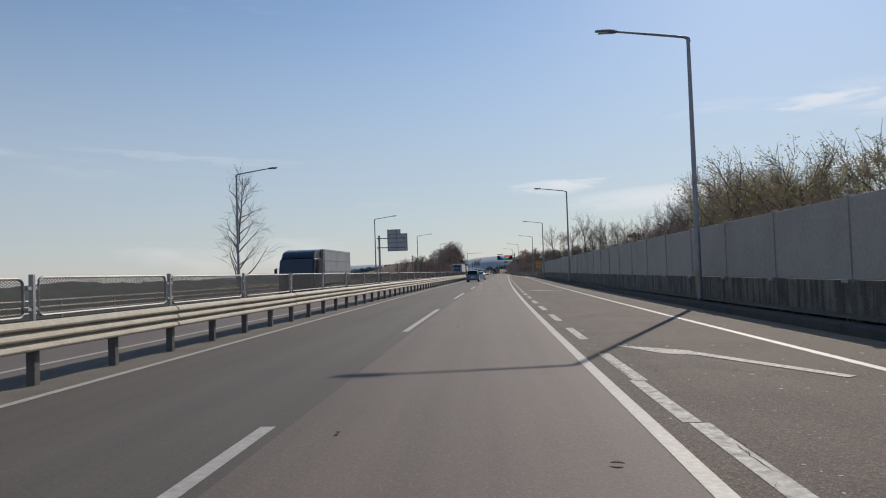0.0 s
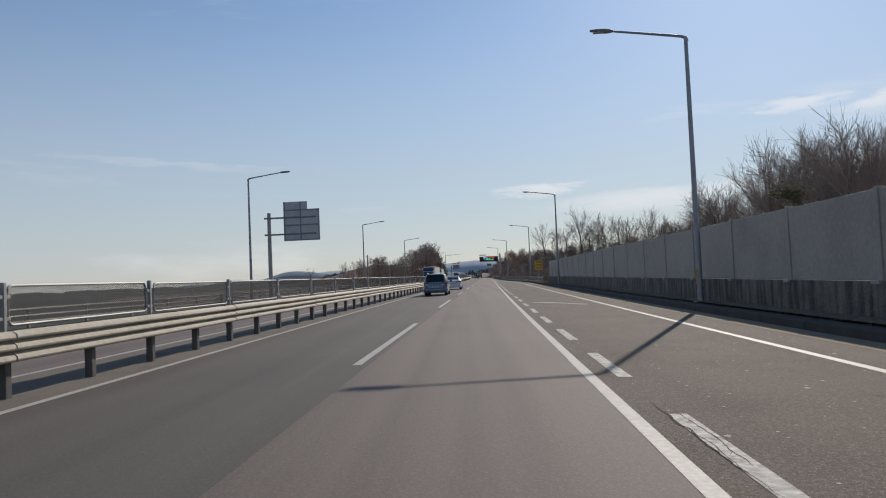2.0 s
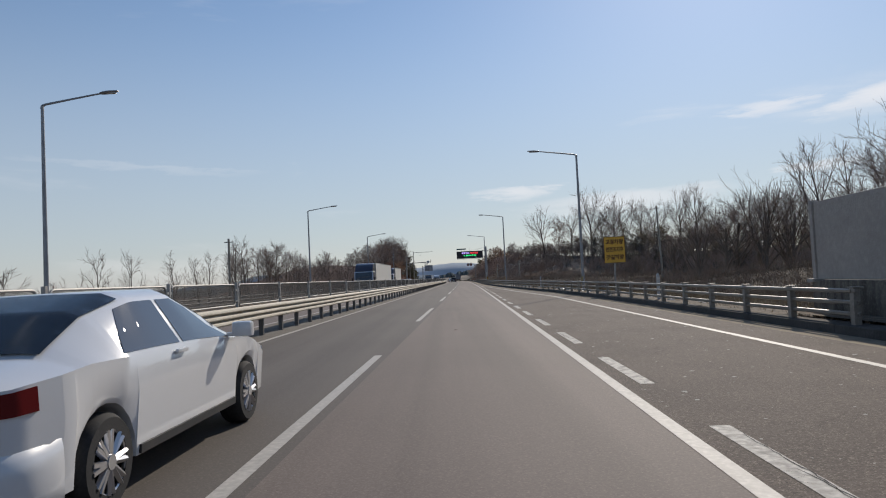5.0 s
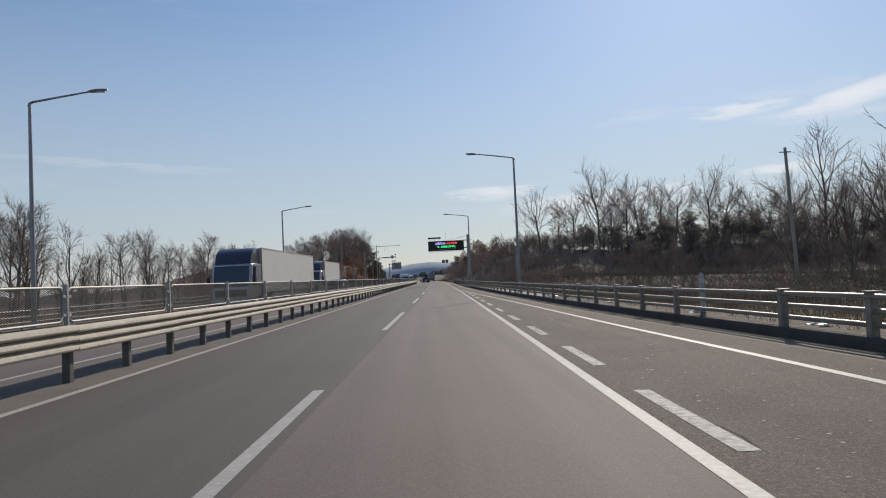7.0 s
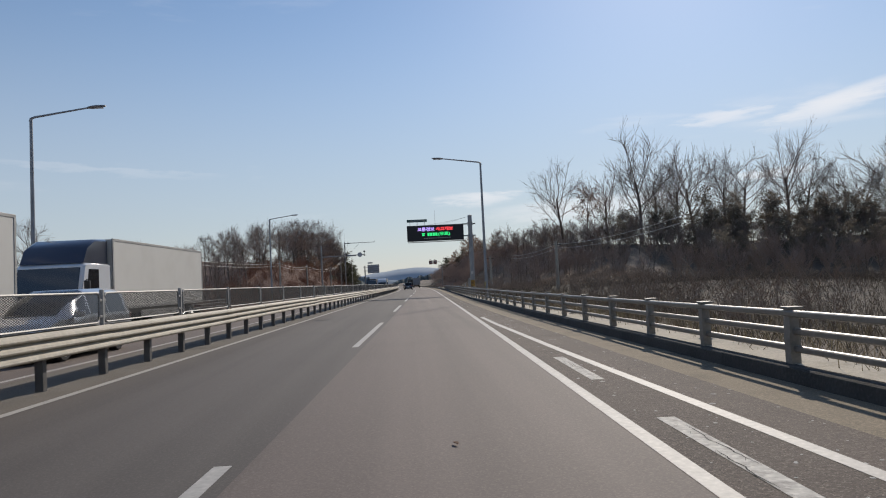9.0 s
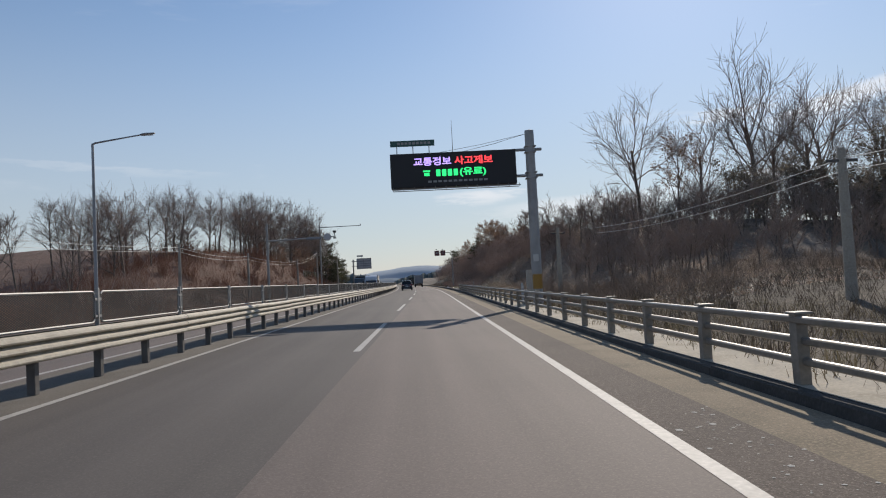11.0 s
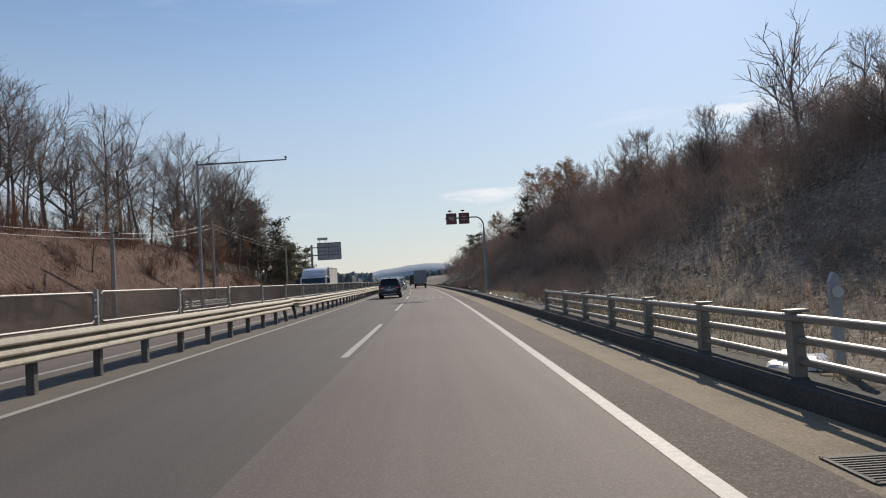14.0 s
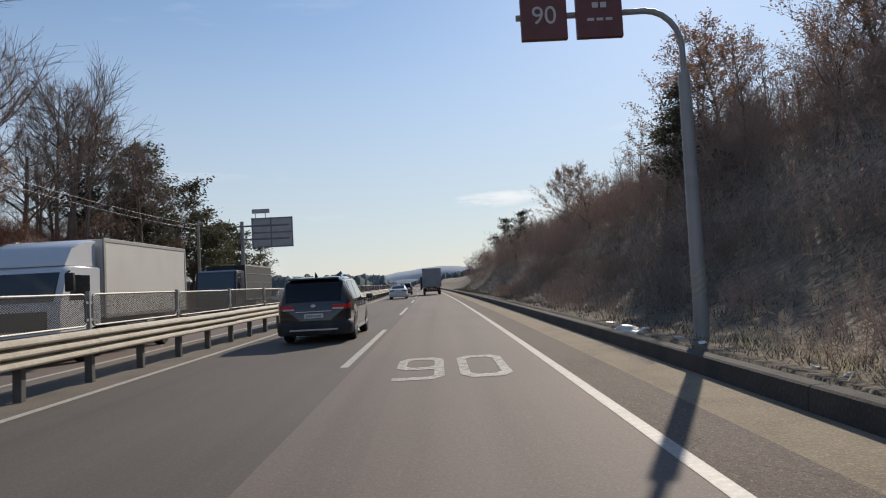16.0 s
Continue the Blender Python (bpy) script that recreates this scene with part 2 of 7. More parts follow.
RAIL_GREY = material("grey_rail_steel", (0.22, 0.2, 0.172), 0.42, metal=0.15, grain=0.2, grain_size=0.05, stain=0.4, stain_size=0.5)
GALV = material("galvanised_steel", (0.36, 0.35, 0.33), 0.6, metal=0.25, grain=0.3, grain_size=0.03, stain=0.4, stain_size=0.4, bump=0.1, bump_size=0.02)
POST = material("dull_steel_post", (0.12, 0.114, 0.108), 0.65, metal=0.25, stain=0.6, stain_size=0.3, second=(0.06, 0.054, 0.048), per_object=0.2)
IRON = material("dark_cast_iron", (0.045, 0.042, 0.038), 0.75, stain=0.5, stain_size=0.1, second=(0.09, 0.06, 0.04))
POLE = material("lamp_pole_steel", (0.3, 0.31, 0.33), 0.5, metal=0.5, stain=0.4, stain_size=0.5)
WIRE = material("dark_wire_mesh", (0.035, 0.034, 0.033), 0.7)
BLACK = material("black_plastic", (0.012, 0.012, 0.014), 0.5)
RUBBER = material("rubber", (0.02, 0.02, 0.021), 0.85, grain=0.3, grain_size=0.02)
SIGN_BACK = material("sign_back_aluminium", (0.42, 0.43, 0.45), 0.5, metal=0.3, stain=0.3, stain_size=0.6)
SIGN_FRAME = material("sign_frame_steel", (0.22, 0.23, 0.25), 0.5, metal=0.5)
LITTER = material("leaf_litter", (0.23, 0.182, 0.14), 1.0, grain=0.75, grain_size=0.14, stain=0.8, stain_size=1.6, second=(0.075, 0.06, 0.045), bump=0.9, bump_size=0.2)
SOIL = material("soil", (0.17, 0.135, 0.1), 0.98, grain=0.5, grain_size=0.15, stain=0.7, stain_size=3.5, second=(0.085, 0.075, 0.045), bump=0.9, bump_size=0.25)
FALLOW = material("fallow_field", (0.12, 0.098, 0.074), 1.0, grain=0.5, grain_size=0.3, stain=0.8, stain_size=5.0, second=(0.12, 0.095, 0.06), bump=0.9, bump_size=0.3)
DARK_WEED = material("dark_withered_weeds", (0.1, 0.082, 0.065), 1.0, thin=0.15, stain=0.6, stain_size=3.0, second=(0.13, 0.1, 0.066))
FIELD = material("winter_field", (0.036, 0.036, 0.034), 1.0, grain=0.3, grain_size=2.0, stain=0.7, stain_size=40.0, second=(0.035, 0.038, 0.028), bump=0.3, bump_size=0.5)
RED_SOIL = material("reddish_cut_slope", (0.13, 0.078, 0.058), 1.0, grain=0.5, grain_size=0.2, stain=0.8, stain_size=2.5, second=(0.08, 0.05, 0.036), bump=1.0, bump_size=0.3)
BARK = material("bark", (0.17, 0.138, 0.112), 0.95, grain=0.4, grain_size=0.05, stain=0.5, stain_size=0.5, bump=0.6, bump_size=0.05, per_object=0.25)
TWIG = material("twigs", (0.31, 0.253, 0.222), 0.95, per_object=0.3, thin=0.4)
BRUSH = material("dry_brush", (0.33, 0.262, 0.215), 1.0, thin=0.45, stain=0.6, stain_size=4.0, second=(0.37, 0.3, 0.225))
STRAW = material("dry_grass", (0.17, 0.137, 0.092), 1.0, thin=0.35, stain=0.6, stain_size=1.5, second=(0.2, 0.18, 0.085))
PINE = material("pine_needles", (0.09, 0.092, 0.055), 0.9, thin=0.35, stain=0.5, stain_size=1.5, second=(0.13, 0.105, 0.07), per_object=0.3)
PINE_DARK = material("dark_pine_needles", (0.2, 0.175, 0.14), 0.9, thin=0.45, stain=0.6, stain_size=2.5, second=(0.2, 0.16, 0.125), per_object=0.3)
PALE_LEAF = material("pale_fallen_leaves", (0.5, 0.39, 0.31), 0.6, thin=0.3, stain=0.6, stain_size=0.5, second=(0.16, 0.115, 0.085))
# Base colour raised so these dry tufts carry a backlit gleam
GLEAM_GRASS = material("gleam_pale_grass", (0.5, 0.46, 0.34), 0.8, thin=0.5, stain=0.5, stain_size=0.8, second=(0.22, 0.24, 0.1))
DEAD_LEAF = material("withered_leaves", (0.31, 0.195, 0.13), 0.9, thin=0.45, stain=0.5, stain_size=1.0, second=(0.12, 0.09, 0.06), per_object=0.3)
YOUNG_LEAF = material("young_leaves", (0.4, 0.37, 0.18), 0.8, thin=0.5, stain=0.5, stain_size=1.0, second=(0.42, 0.38, 0.24))
HILL_FAR = material("far_woods", (0.05, 0.056, 0.052), 1.0, grain=0.5, grain_size=9.0, stain=0.6, stain_size=60.0)
# Distance haze is mixed into this base colour as pale blue
RIDGE = material("haze_tinted_ridge", (0.3, 0.36, 0.43), 1.0, stain=0.3, stain_size=200.0, second=(0.26, 0.32, 0.4))


# ---- mesh helpers ----
def quad_mesh(bm, verts):
    vs = [bm.verts.new(v) for v in verts]
    return bm.faces.new(vs)


def block(bm, size, centre=(0, 0, 0), bevel=0.0, turned=None):
    r = bmesh.ops.create_cube(bm, size=1.0)["verts"]
    for v in r:
        v.co = Vector((v.co.x * size[0], v.co.y * size[1], v.co.z * size[2]))
    if bevel:
        es = list({e for v in r for e in v.link_edges})
        out = bmesh.ops.bevel(bm, geom=es, offset=bevel, segments=2, affect="EDGES", profile=0.6)
        r = list({v for f in out["faces"] for v in f.verts} | {v for v in r if v.is_valid})
    for v in r:
        if turned is not None:
            v.co = turned @ v.co
        v.co += Vector(centre)
    return r


def tube(bm, path, radii, sides=8, caps=True, squash=1.0):
    """A round bar along a path, its radius given at each place."""
    if not hasattr(radii, "__len__"):
        radii = [radii] * len(path)
    path = [Vector(p) for p in path]
    rings = []
    for i, p in enumerate(path):
        way = (path[min(i + 1, len(path) - 1)] - path[max(i - 1, 0)]).normalized()
        up = Vector((0, 0, 1)) if abs(way.z) < 0.9 else Vector((0, 1, 0))
        a = way.cross(up).normalized()
        b = a.cross(way)
        rings.append([bm.verts.new(p + radii[i] * (a * math.cos(k * math.tau / sides) + b * squash * math.sin(k * math.tau / sides))) for k in range(sides)])
    for r0, r1 in zip(rings, rings[1:]):
        for k in range(sides):
            bm.faces.new((r0[k], r0[(k + 1) % sides], r1[(k + 1) % sides], r1[k]))
    if caps:
        bm.faces.new(rings[0][::-1])
        bm.faces.new(rings[-1])
    return rings


def extrude_profile(bm, points, y0, y1):
    """A closed outline in x and z drawn out along y."""
    a = [bm.verts.new((x, y0, z)) for x, z in points]
    b = [bm.verts.new((x, y1, z)) for x, z in points]
    n = len(points)
    for i in range(n):
        bm.faces.new((a[i], a[(i + 1) % n], b[(i + 1) % n], b[i]))
    bm.faces.new(a[::-1])
    bm.faces.new(b)


def mesh_of(name, bm, mat, smooth=False, sharp=0.7):
    bmesh.ops.recalc_face_normals(bm, faces=bm.faces)
    me = bpy.data.meshes.new(name)
    bm.to_mesh(me)
    bm.free()
    for m in (mat if isinstance(mat, (list, tuple)) else [mat]):
        me.materials.append(m)
    if smooth:
        me.polygons.foreach_set("use_smooth", [True] * len(me.polygons))
        me.set_sharp_from_angle(angle=sharp)
    return me


def part(name, bm, mat, parent=None, label="", place=None, smooth=False):
    """Links a bmesh (or a mesh) as one object, under a thing where one is given."""
    me = bm if isinstance(bm, bpy.types.Mesh) else mesh_of(name, bm, mat, smooth)
    ob = new(name, me)
    if parent is not None:
        ob.parent = parent
    if place is not None:
        ob.matrix_basis = place
    return tagged(ob, label)


def thing(name, label, category, place=None, group="", kind=""):
    ob = new(name)
    ob.empty_display_size = 0.2
    if place is not None:
        ob.matrix_basis = place
    return tagged(ob, label, category, group, kind)


def ribbon(name, s0, s1, d0, d1, z, mat, label="", category="", step=4.0, parent=None, z1=None):
    """A strip of ground between two lines beside the road; d0, d1 and z are numbers or functions of s."""
    bm = bmesh.new()
    n = max(1, int(round((s1 - s0) / step)))
    f = lambda v, s: v(s) if callable(v) else v
    rows = []
    for i in range(n + 1):
        s = s0 + (s1 - s0) * i / n
        za, zb = f(z, s), f(z if z1 is None else z1, s)
        rows.append((bm.verts.new(at(s, f(d0, s), za)), bm.verts.new(at(s, f(d1, s), zb))))
    for a, b in zip(rows, rows[1:]):
        bm.faces.new((a[0], a[1], b[1], b[0]))
    me = mesh_of(name, bm, mat)
    ob = new(name, me)
    if parent is not None:
        ob.parent = parent
        return tagged(ob, label)
    return tagged(ob, label, category, kind="structure")

# ---- ground and road ----
def smooth_step(a, b, v):
    u = min(1.0, max(0.0, (v - a) / (b - a)))
    return u * u * (3 - 2 * u)


def ground_z(s, d):
    """Height of the land beside the road."""
    wave = noise.noise(Vector((s * 0.02, d * 0.03, 0.3))) * 1.6 + noise.noise(Vector((s * 0.09, d * 0.11, 4.3))) * 0.35
    if d > 0:
        k = kerb_d(s)
        off = d - k
        if off <= 0.48:
            return -0.12
        # low fields, then a wooded hill that faces the driver; past the rail's end a steep cut slope close to the road
        cut = smooth_step(285, 335, s)
        foot = 9.0 * (1 - cut) + 1.4 * cut
        flat = -0.25 * smooth_step(0.5, 3.0, off) * (1 - cut) + 0.14 + 0.07 * cut + min(0.0, kerb_h(s) - 0.18)
        front = 266 + 18 * smooth_step(14, 36, off)
        top = 6.0 * smooth_step(front, front + 32, s) + 0.5 * smooth_step(340, 360, s) - 4.0 * smooth_step(430, 560, s)
        if s < 131:
            top = (1.5 + 3.5 * smooth_step(60, 20, s)) * smooth_step(131, 90, s)
        width = 32.0 * (1 - cut) + (13.0 - 3.5 * smooth_step(340, 356, s)) * cut
        rise = top * smooth_step(foot, foot + width, off)
        rise += 5.0 * math.exp(-((d - 60) / 18) ** 2 - ((s - 165) / 30) ** 2)
        return (flat + rise) * (1 - smooth_step(130, 300, off)) + wave * smooth_step(2.0, 14.0, off) * (1 - 0.6 * smooth_step(30, 60, off))
    off = -16.6 - d
    if off <= 0:
        return -0.12
    low = -5.0 * smooth_step(0.5, 9.0, off) * (1 - smooth_step(110, 200, s))
    cut = smooth_step(270, 330, s) * (1 - smooth_step(385, 425, s))
    bank = (6.4 * smooth_step(0.6, 7.5, off) + 1.5 * smooth_step(8, 30, off)) * cut * (1 - 0.9 * smooth_step(28, 60, off))
    return -0.1 + low + bank + wave * 0.7 * smooth_step(1.5, 14.0, off)


def build_ground():
    ss = [-110 + 5.0 * i for i in range(int(690 / 5) + 1)] + [600, 640, 700, 800, 950, 1150, 1450, 1900, 2600]
    right = [0.1, 0.45, 0.52, 0.9, 1.5, 2.2, 3.0, 4.2, 5.6, 7.2, 9, 11.5, 14, 17, 20, 24, 29, 35, 43, 55, 68, 85, 105, 130, 170, 220, 320, 800, 1800]
    left = [-2000, -900, -400, -200, -120, -80, -60, -50, -42, -36, -31, -27, -24, -22, -20, -18.6, -17.4, -16.6, -8.0]
    ds = left + [o + 5.0 for o in right]
    bm = bmesh.new()
    grid = []
    for s in ss:
        row = []
        for d in left + [kerb_d(s) + o for o in right]:
            z = ground_z(s, d)
            row.append(bm.verts.new(at(s, d, z)))
        grid.append(row)
    for i in range(len(ss) - 1):
        for j in range(len(ds) - 1):
            f = bm.faces.new((grid[i][j], grid[i][j + 1], grid[i + 1][j + 1], grid[i + 1][j]))
            # uneven borders between the kinds of ground
            mid = 0.5 * (ds[j] + ds[j + 1])
            far = smooth_step(20, 60, abs(mid))
            mid += 14 * far * noise.noise(Vector((ss[i] * 0.05, mid * 0.04, 8.1)))
            here = ss[i] + 32 * smooth_step(14, 40, abs(mid)) * noise.noise(Vector((mid * 0.07, ss[i] * 0.02, 2.6)))
            f.material_index = 1 if (mid < -70 or mid > 140 or (mid < -21 and here < 150)) else 4 if (120 < here and mid > 9 and (here < 276 or (mid > 32 and here < 340))) else 3 if (mid > 11 and here > 120) else (2 if (mid < -17 and 268 < here < 420) else 0)
    ob = new("ground", mesh_of("ground", bm, [SOIL, FIELD, RED_SOIL, LITTER, FALLOW], smooth=True, sharp=1.5))
    tagged(ob, "bare brown winter soil and fields beside the highway", "ground", kind="structure")


build_ground()


def gutter_d(s):
    return kerb_d(s) - 0.57 - 0.28 * smooth_step(170, 215, s)


ROAD0, ROAD1 = -100.0, 1500.0
ribbon("road_inner_lane", ROAD0, ROAD1, LEFT - 0.1, 0.2, 0.0, ASPHALT_LEFT, "smooth dark grey asphalt of the inner lane", "road")
ribbon("road_outer_lane", ROAD0, ROAD1, 0.2, LANE + 0.05, 0.0, ASPHALT, "worn brownish grey asphalt of the outer lane", "road")
ribbon("road_shoulder", ROAD0, ROAD1, LANE + 0.05, lambda s: gutter_d(s), 0.0, ASPHALT_COARSE, "coarse worn asphalt of the merging lane and shoulder", "road")
ribbon("median_verge", ROAD0, ROAD1, -5.75, LEFT - 0.1, 0.0, SAND, "dusty brown strip under the central guardrail", "verge")
ribbon("opposite_road", ROAD0, ROAD1, -16.6, -5.75, 0.0, ASPHALT, "grey asphalt of the opposite carriageway", "road")
ribbon("gutter", ROAD0, 700, lambda s: gutter_d(s), kerb_d, 0.0, GUTTER, "sand-coloured concrete gutter strip along the kerb", "gutter")


def build_kerb():
    """Concrete kerb, one block of 4 m after another."""
    kerb = thing("kerb", "weathered concrete kerb along the shoulder, coloured dark for its shade", "kerb", kind="structure")
    s = -60.0
    while s < 520:
        bm = bmesh.new()
        a, b = s, s + 3.985
        pts = []
        for q in (a, b):
            k, h = kerb_d(q), kerb_h(q)
            pts.append([at(q, k, -0.1), at(q, k + 0.03, h - 0.02), at(q, k + 0.06, h), at(q, k + (0.5 if q < 331 else 0.24), h), at(q, k + 0.5, -0.1)])
        va, vb = [[bm.verts.new(p) for p in ring] for ring in pts]
        for i in range(5):
            bm.faces.new((va[i], va[(i + 1) % 5], vb[(i + 1) % 5], vb[i]))
        bm.faces.new(va)
        bm.faces.new(vb[::-1])
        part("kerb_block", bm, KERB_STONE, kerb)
        s += 4.0


build_kerb()


def drain_grate(s, d):
    """A slotted iron drain cover let into the gutter."""
    g = thing("drain_grate", "slotted iron drain grate in the concrete gutter", "drain", spot(s, d, 0.004))
    bm = bmesh.new()
    for x, y, w, l in ((0, -0.3, 0.5, 0.04), (0, 0.3, 0.5, 0.04), (-0.24, 0, 0.04, 0.6), (0.24, 0, 0.04, 0.6)):
        block(bm, (w, l, 0.012), (x, y, 0.004))
    part("grate_frame", bm, IRON, g)
    # Black sheet painted in for the unlit depth below the slats
    bm = bmesh.new()
    block(bm, (0.48, 0.6, 0.004), (0, 0, 0.0))
    part("shaft", bm, BLACK, g, "black sheet for the dark depth under the slots")
    bm = bmesh.new()
    block(bm, (0.46, 0.022, 0.012), (0, 0, 0.006))
    bar_mesh = mesh_of("slat", bm, IRON)
    for k in range(11):
        part("slat", bar_mesh, None, g, place=pose(0, -0.26 + 0.052 * k, 0))


drain_grate(308.85, 4.68)
ribbon("dirt_backing", 131, 194, lambda s: kerb_d(s) + 0.24, lambda s: kerb_d(s) + 1.3 + 0.4 * noise.noise(Vector((s * 0.4, 3, 0))), lambda s: 0.185 + 0.02 * noise.noise(Vector((s * 0.9, 7, 0))), SOIL, "dark littered dirt behind the kerb", "verge", step=1.0)
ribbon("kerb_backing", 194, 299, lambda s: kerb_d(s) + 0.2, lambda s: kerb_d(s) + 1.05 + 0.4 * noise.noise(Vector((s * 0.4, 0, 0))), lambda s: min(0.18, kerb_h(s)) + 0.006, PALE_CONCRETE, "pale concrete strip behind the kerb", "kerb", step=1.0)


def marking(name, s0, s1, d, width, mat, label, parent=None):
    g = lambda v, off: (lambda s: (v(s) if callable(v) else v) + off)
    return ribbon(name, s0, s1, g(d, -width / 2), g(d, width / 2), 0.004, mat, label, "road marking", parent=parent)


marking("edge_line", ROAD0, 900, LEFT, 0.15, PAINT, "solid white edge line beside the central verge")
marking("lane_edge_line", ROAD0, 900, lambda s: LANE - 0.03, 0.15, PAINT, "solid white line along the outer lane")
marking("shoulder_line", ROAD0, 228, edge_d, 0.15, PAINT, "solid white line of the merging lane that runs out")
marking("far_edge_line", ROAD0, 900, -5.95, 0.15, PAINT, "solid white edge line of the opposite carriageway")
marking("far_outer_line", ROAD0, 900, -13.2, 0.15, PAINT, "solid white outer line of the opposite carriageway")
lane_line = thing("lane_line", "broken white line between the two lanes", "road marking", kind="structure")
PHASES = ((-3.27 - 100, 100, -3.27), (100, 235, 137.91), (235, 700, 257.55))
for lo, hi, phase in PHASES:
    k = math.ceil((lo - phase) / 20.0)
    while phase + 20 * k < hi:
        s = phase + 20 * k
        marking("dash", s, s + 9.8, 0.0, 0.15, PAINT, "", lane_line)
        k += 1
far_lane = thing("far_lane_line", "broken white line of the opposite carriageway", "road marking", kind="structure")
for k in range(-4, 35):
    marking("dash", k * 20.0 + 4, k * 20.0 + 13.8, -9.55, 0.15, PAINT, "", far_lane)
merge_line = thing("merge_line", "worn short white dashes along the merging lane", "road marking", kind="structure")
for first, period, count in ((-37.1, 5.09, 25), (92.6, 5.09, 15), (168.8, 5.3, 9)):
    for k in range(count):
        s = first + period * k
        marking("dash", s, s + 2.75, 3.91 if 92 < s < 165 else 3.95, 0.18, PAINT_WORN, "", merge_line)


marking("dash", 6.4, 8.75, 3.9, 0.17, PAINT_WORN, "", merge_line)


def road_cracks():
    """Dark cracks that wander along the worn dashes and branch across them, as one mass."""
    rnd = random.Random(19)
    verts, faces = [], []

    def strip(s, d, way, length, width):
        n = max(3, int(length / 0.07))
        first = len(verts)
        for i in range(n + 1):
            w = width * rnd.uniform(0.35, 1.0) * (1 - 0.8 * abs(2 * i / n - 1) ** 3)
            for k in (-1, 1):
                verts.append(tuple(at(s + k * w * 0.5 * math.sin(way), d + k * w * 0.5 * math.cos(way), 0.0062)))
            s += math.cos(way) * length / n
            d += math.sin(way) * length / n + rnd.gauss(0, 0.009)
        for i in range(n):
            o = first + 2 * i
            faces.append((o, o + 1, o + 3, o + 2))

    for first, period, count in ((-37.1, 5.09, 25), (92.6, 5.09, 15), (168.8, 5.3, 9)):
        for k in range(count):
            s0 = first + period * k
            centre = 3.91 if 92 < s0 < 165 else 3.95
            worn = 1.0 if 172 < s0 < 190 else rnd.random() ** 2
            for _ in range(1 + int(3 * worn)):
                a = s0 + rnd.uniform(-0.3, 1.6)
                strip(a, centre + rnd.uniform(-0.09, 0.12), rnd.uniform(-0.02, 0.02), rnd.uniform(0.7, 2.4) * (0.4 + worn), 0.014)
            for _ in range(int(26 * worn)):
                strip(s0 + rnd.uniform(-0.6, 3.2), centre + rnd.uniform(-0.22, 0.14), rnd.choice((1, -1)) * rnd.uniform(0.3, 1.4), rnd.uniform(0.08, 0.22), 0.009)
    me = bpy.data.meshes.new("road_cracks")
    me.from_pydata(verts, [], faces)
    me.materials.append(TAR)
    tagged(new("road_cracks", me), "dark branching cracks along the worn merging-lane dashes", "road crack", kind="stuff")


TAR = material("crack_tar", (0.022, 0.02, 0.018), 0.9)
road_cracks()


def chevron(s):
    """A painted merge arrow: a tapered head and a long tail across the merging lane."""
    bm = bmesh.new()
    for pts in ([(s + 4.0, 4.3), (s + 2.6, 4.85), (s + 2.2, 5.45), (s + 2.9, 5.35)], [(s + 2.75, 5.1), (s - 0.1, 6.35), (s, 6.5), (s + 2.9, 5.3)]):
        quad_mesh(bm, [at(a, b, 0.006 if i == 0 else 0.008) for (a, b) in pts for i in [0 if pts[0][1] < 5 else 1]])
    ob = new("merge_arrow", mesh_of("merge_arrow", bm, PAINT_WORN))
    tagged(ob, "worn white merge arrow painted on the asphalt", "road marking", "merge arrows", "structure")


for s in (8.7, 44.1, 74.4, 110.0):
    chevron(s)


def speed_numeral(s, d):
    """A tall 90 painted on the lane in straight strokes with cut corners."""
    bm = bmesh.new()
    w, h, t = 0.8, 2.9, 0.16

    def loop(x0, y0, x1, y1, c):
        return [(x0 + c, y0), (x1 - c, y0), (x1, y0 + 2.2 * c), (x1, y1 - 2.2 * c), (x1 - c, y1), (x0 + c, y1), (x0, y1 - 2.2 * c), (x0, y0 + 2.2 * c)]

    def ring(x0, y0, x1, y1):
        a = [bm.verts.new((x, y, 0)) for x, y in loop(x0, y0, x1, y1, 0.16)]
        b = [bm.verts.new((x, y, 0)) for x, y in loop(x0 + t, y0 + 2.0 * t, x1 - t, y1 - 2.0 * t, 0.1)]
        for k in range(8):
            bm.faces.new((a[k], a[(k + 1) % 8], b[(k + 1) % 8], b[k]))

    ring(0.12, 0.0, 0.12 + w, h)
    ring(-0.12 - w, 1.15, -0.12, h)
    # the tail of the nine
    x1 = -0.12
    outer = [(x1, 1.5), (x1, 0.35), (x1 - 0.16, 0.0), (x1 - w, 0.0)]
    inner = [(x1 - t, 1.25), (x1 - t, 0.45), (x1 - 0.26, 0.3), (x1 - w, 0.3)]
    a, b = [[bm.verts.new((x, y, -0.001)) for x, y in line] for line in (outer, inner)]
    for k in range(3):
        bm.faces.new((a[k], a[k + 1], b[k + 1], b[k]))
    ob = new("speed_marking", mesh_of("speed_marking", bm, PAINT_WORN))
    ob.matrix_basis = spot(s, d, 0.006)
    tagged(ob, "worn white speed figure 90 painted on the lane", "road marking", kind="structure")


speed_numeral(355.5, 1.88)
speed_numeral(366.0, -1.75)


# ---- central guardrail and mesh fence ----
# places of the fence posts along the road, one panel of about four metres after another
PANEL_MARKS = ([0, 3, 6, 12, 17, 45, 50, 62, 68, 75, 80, 85], [9.46, 21.85, 34.17, 58.48, 79.07, 194.46, 215.04, 263.62, 288.2, 316.95, 337.3, 357.44])


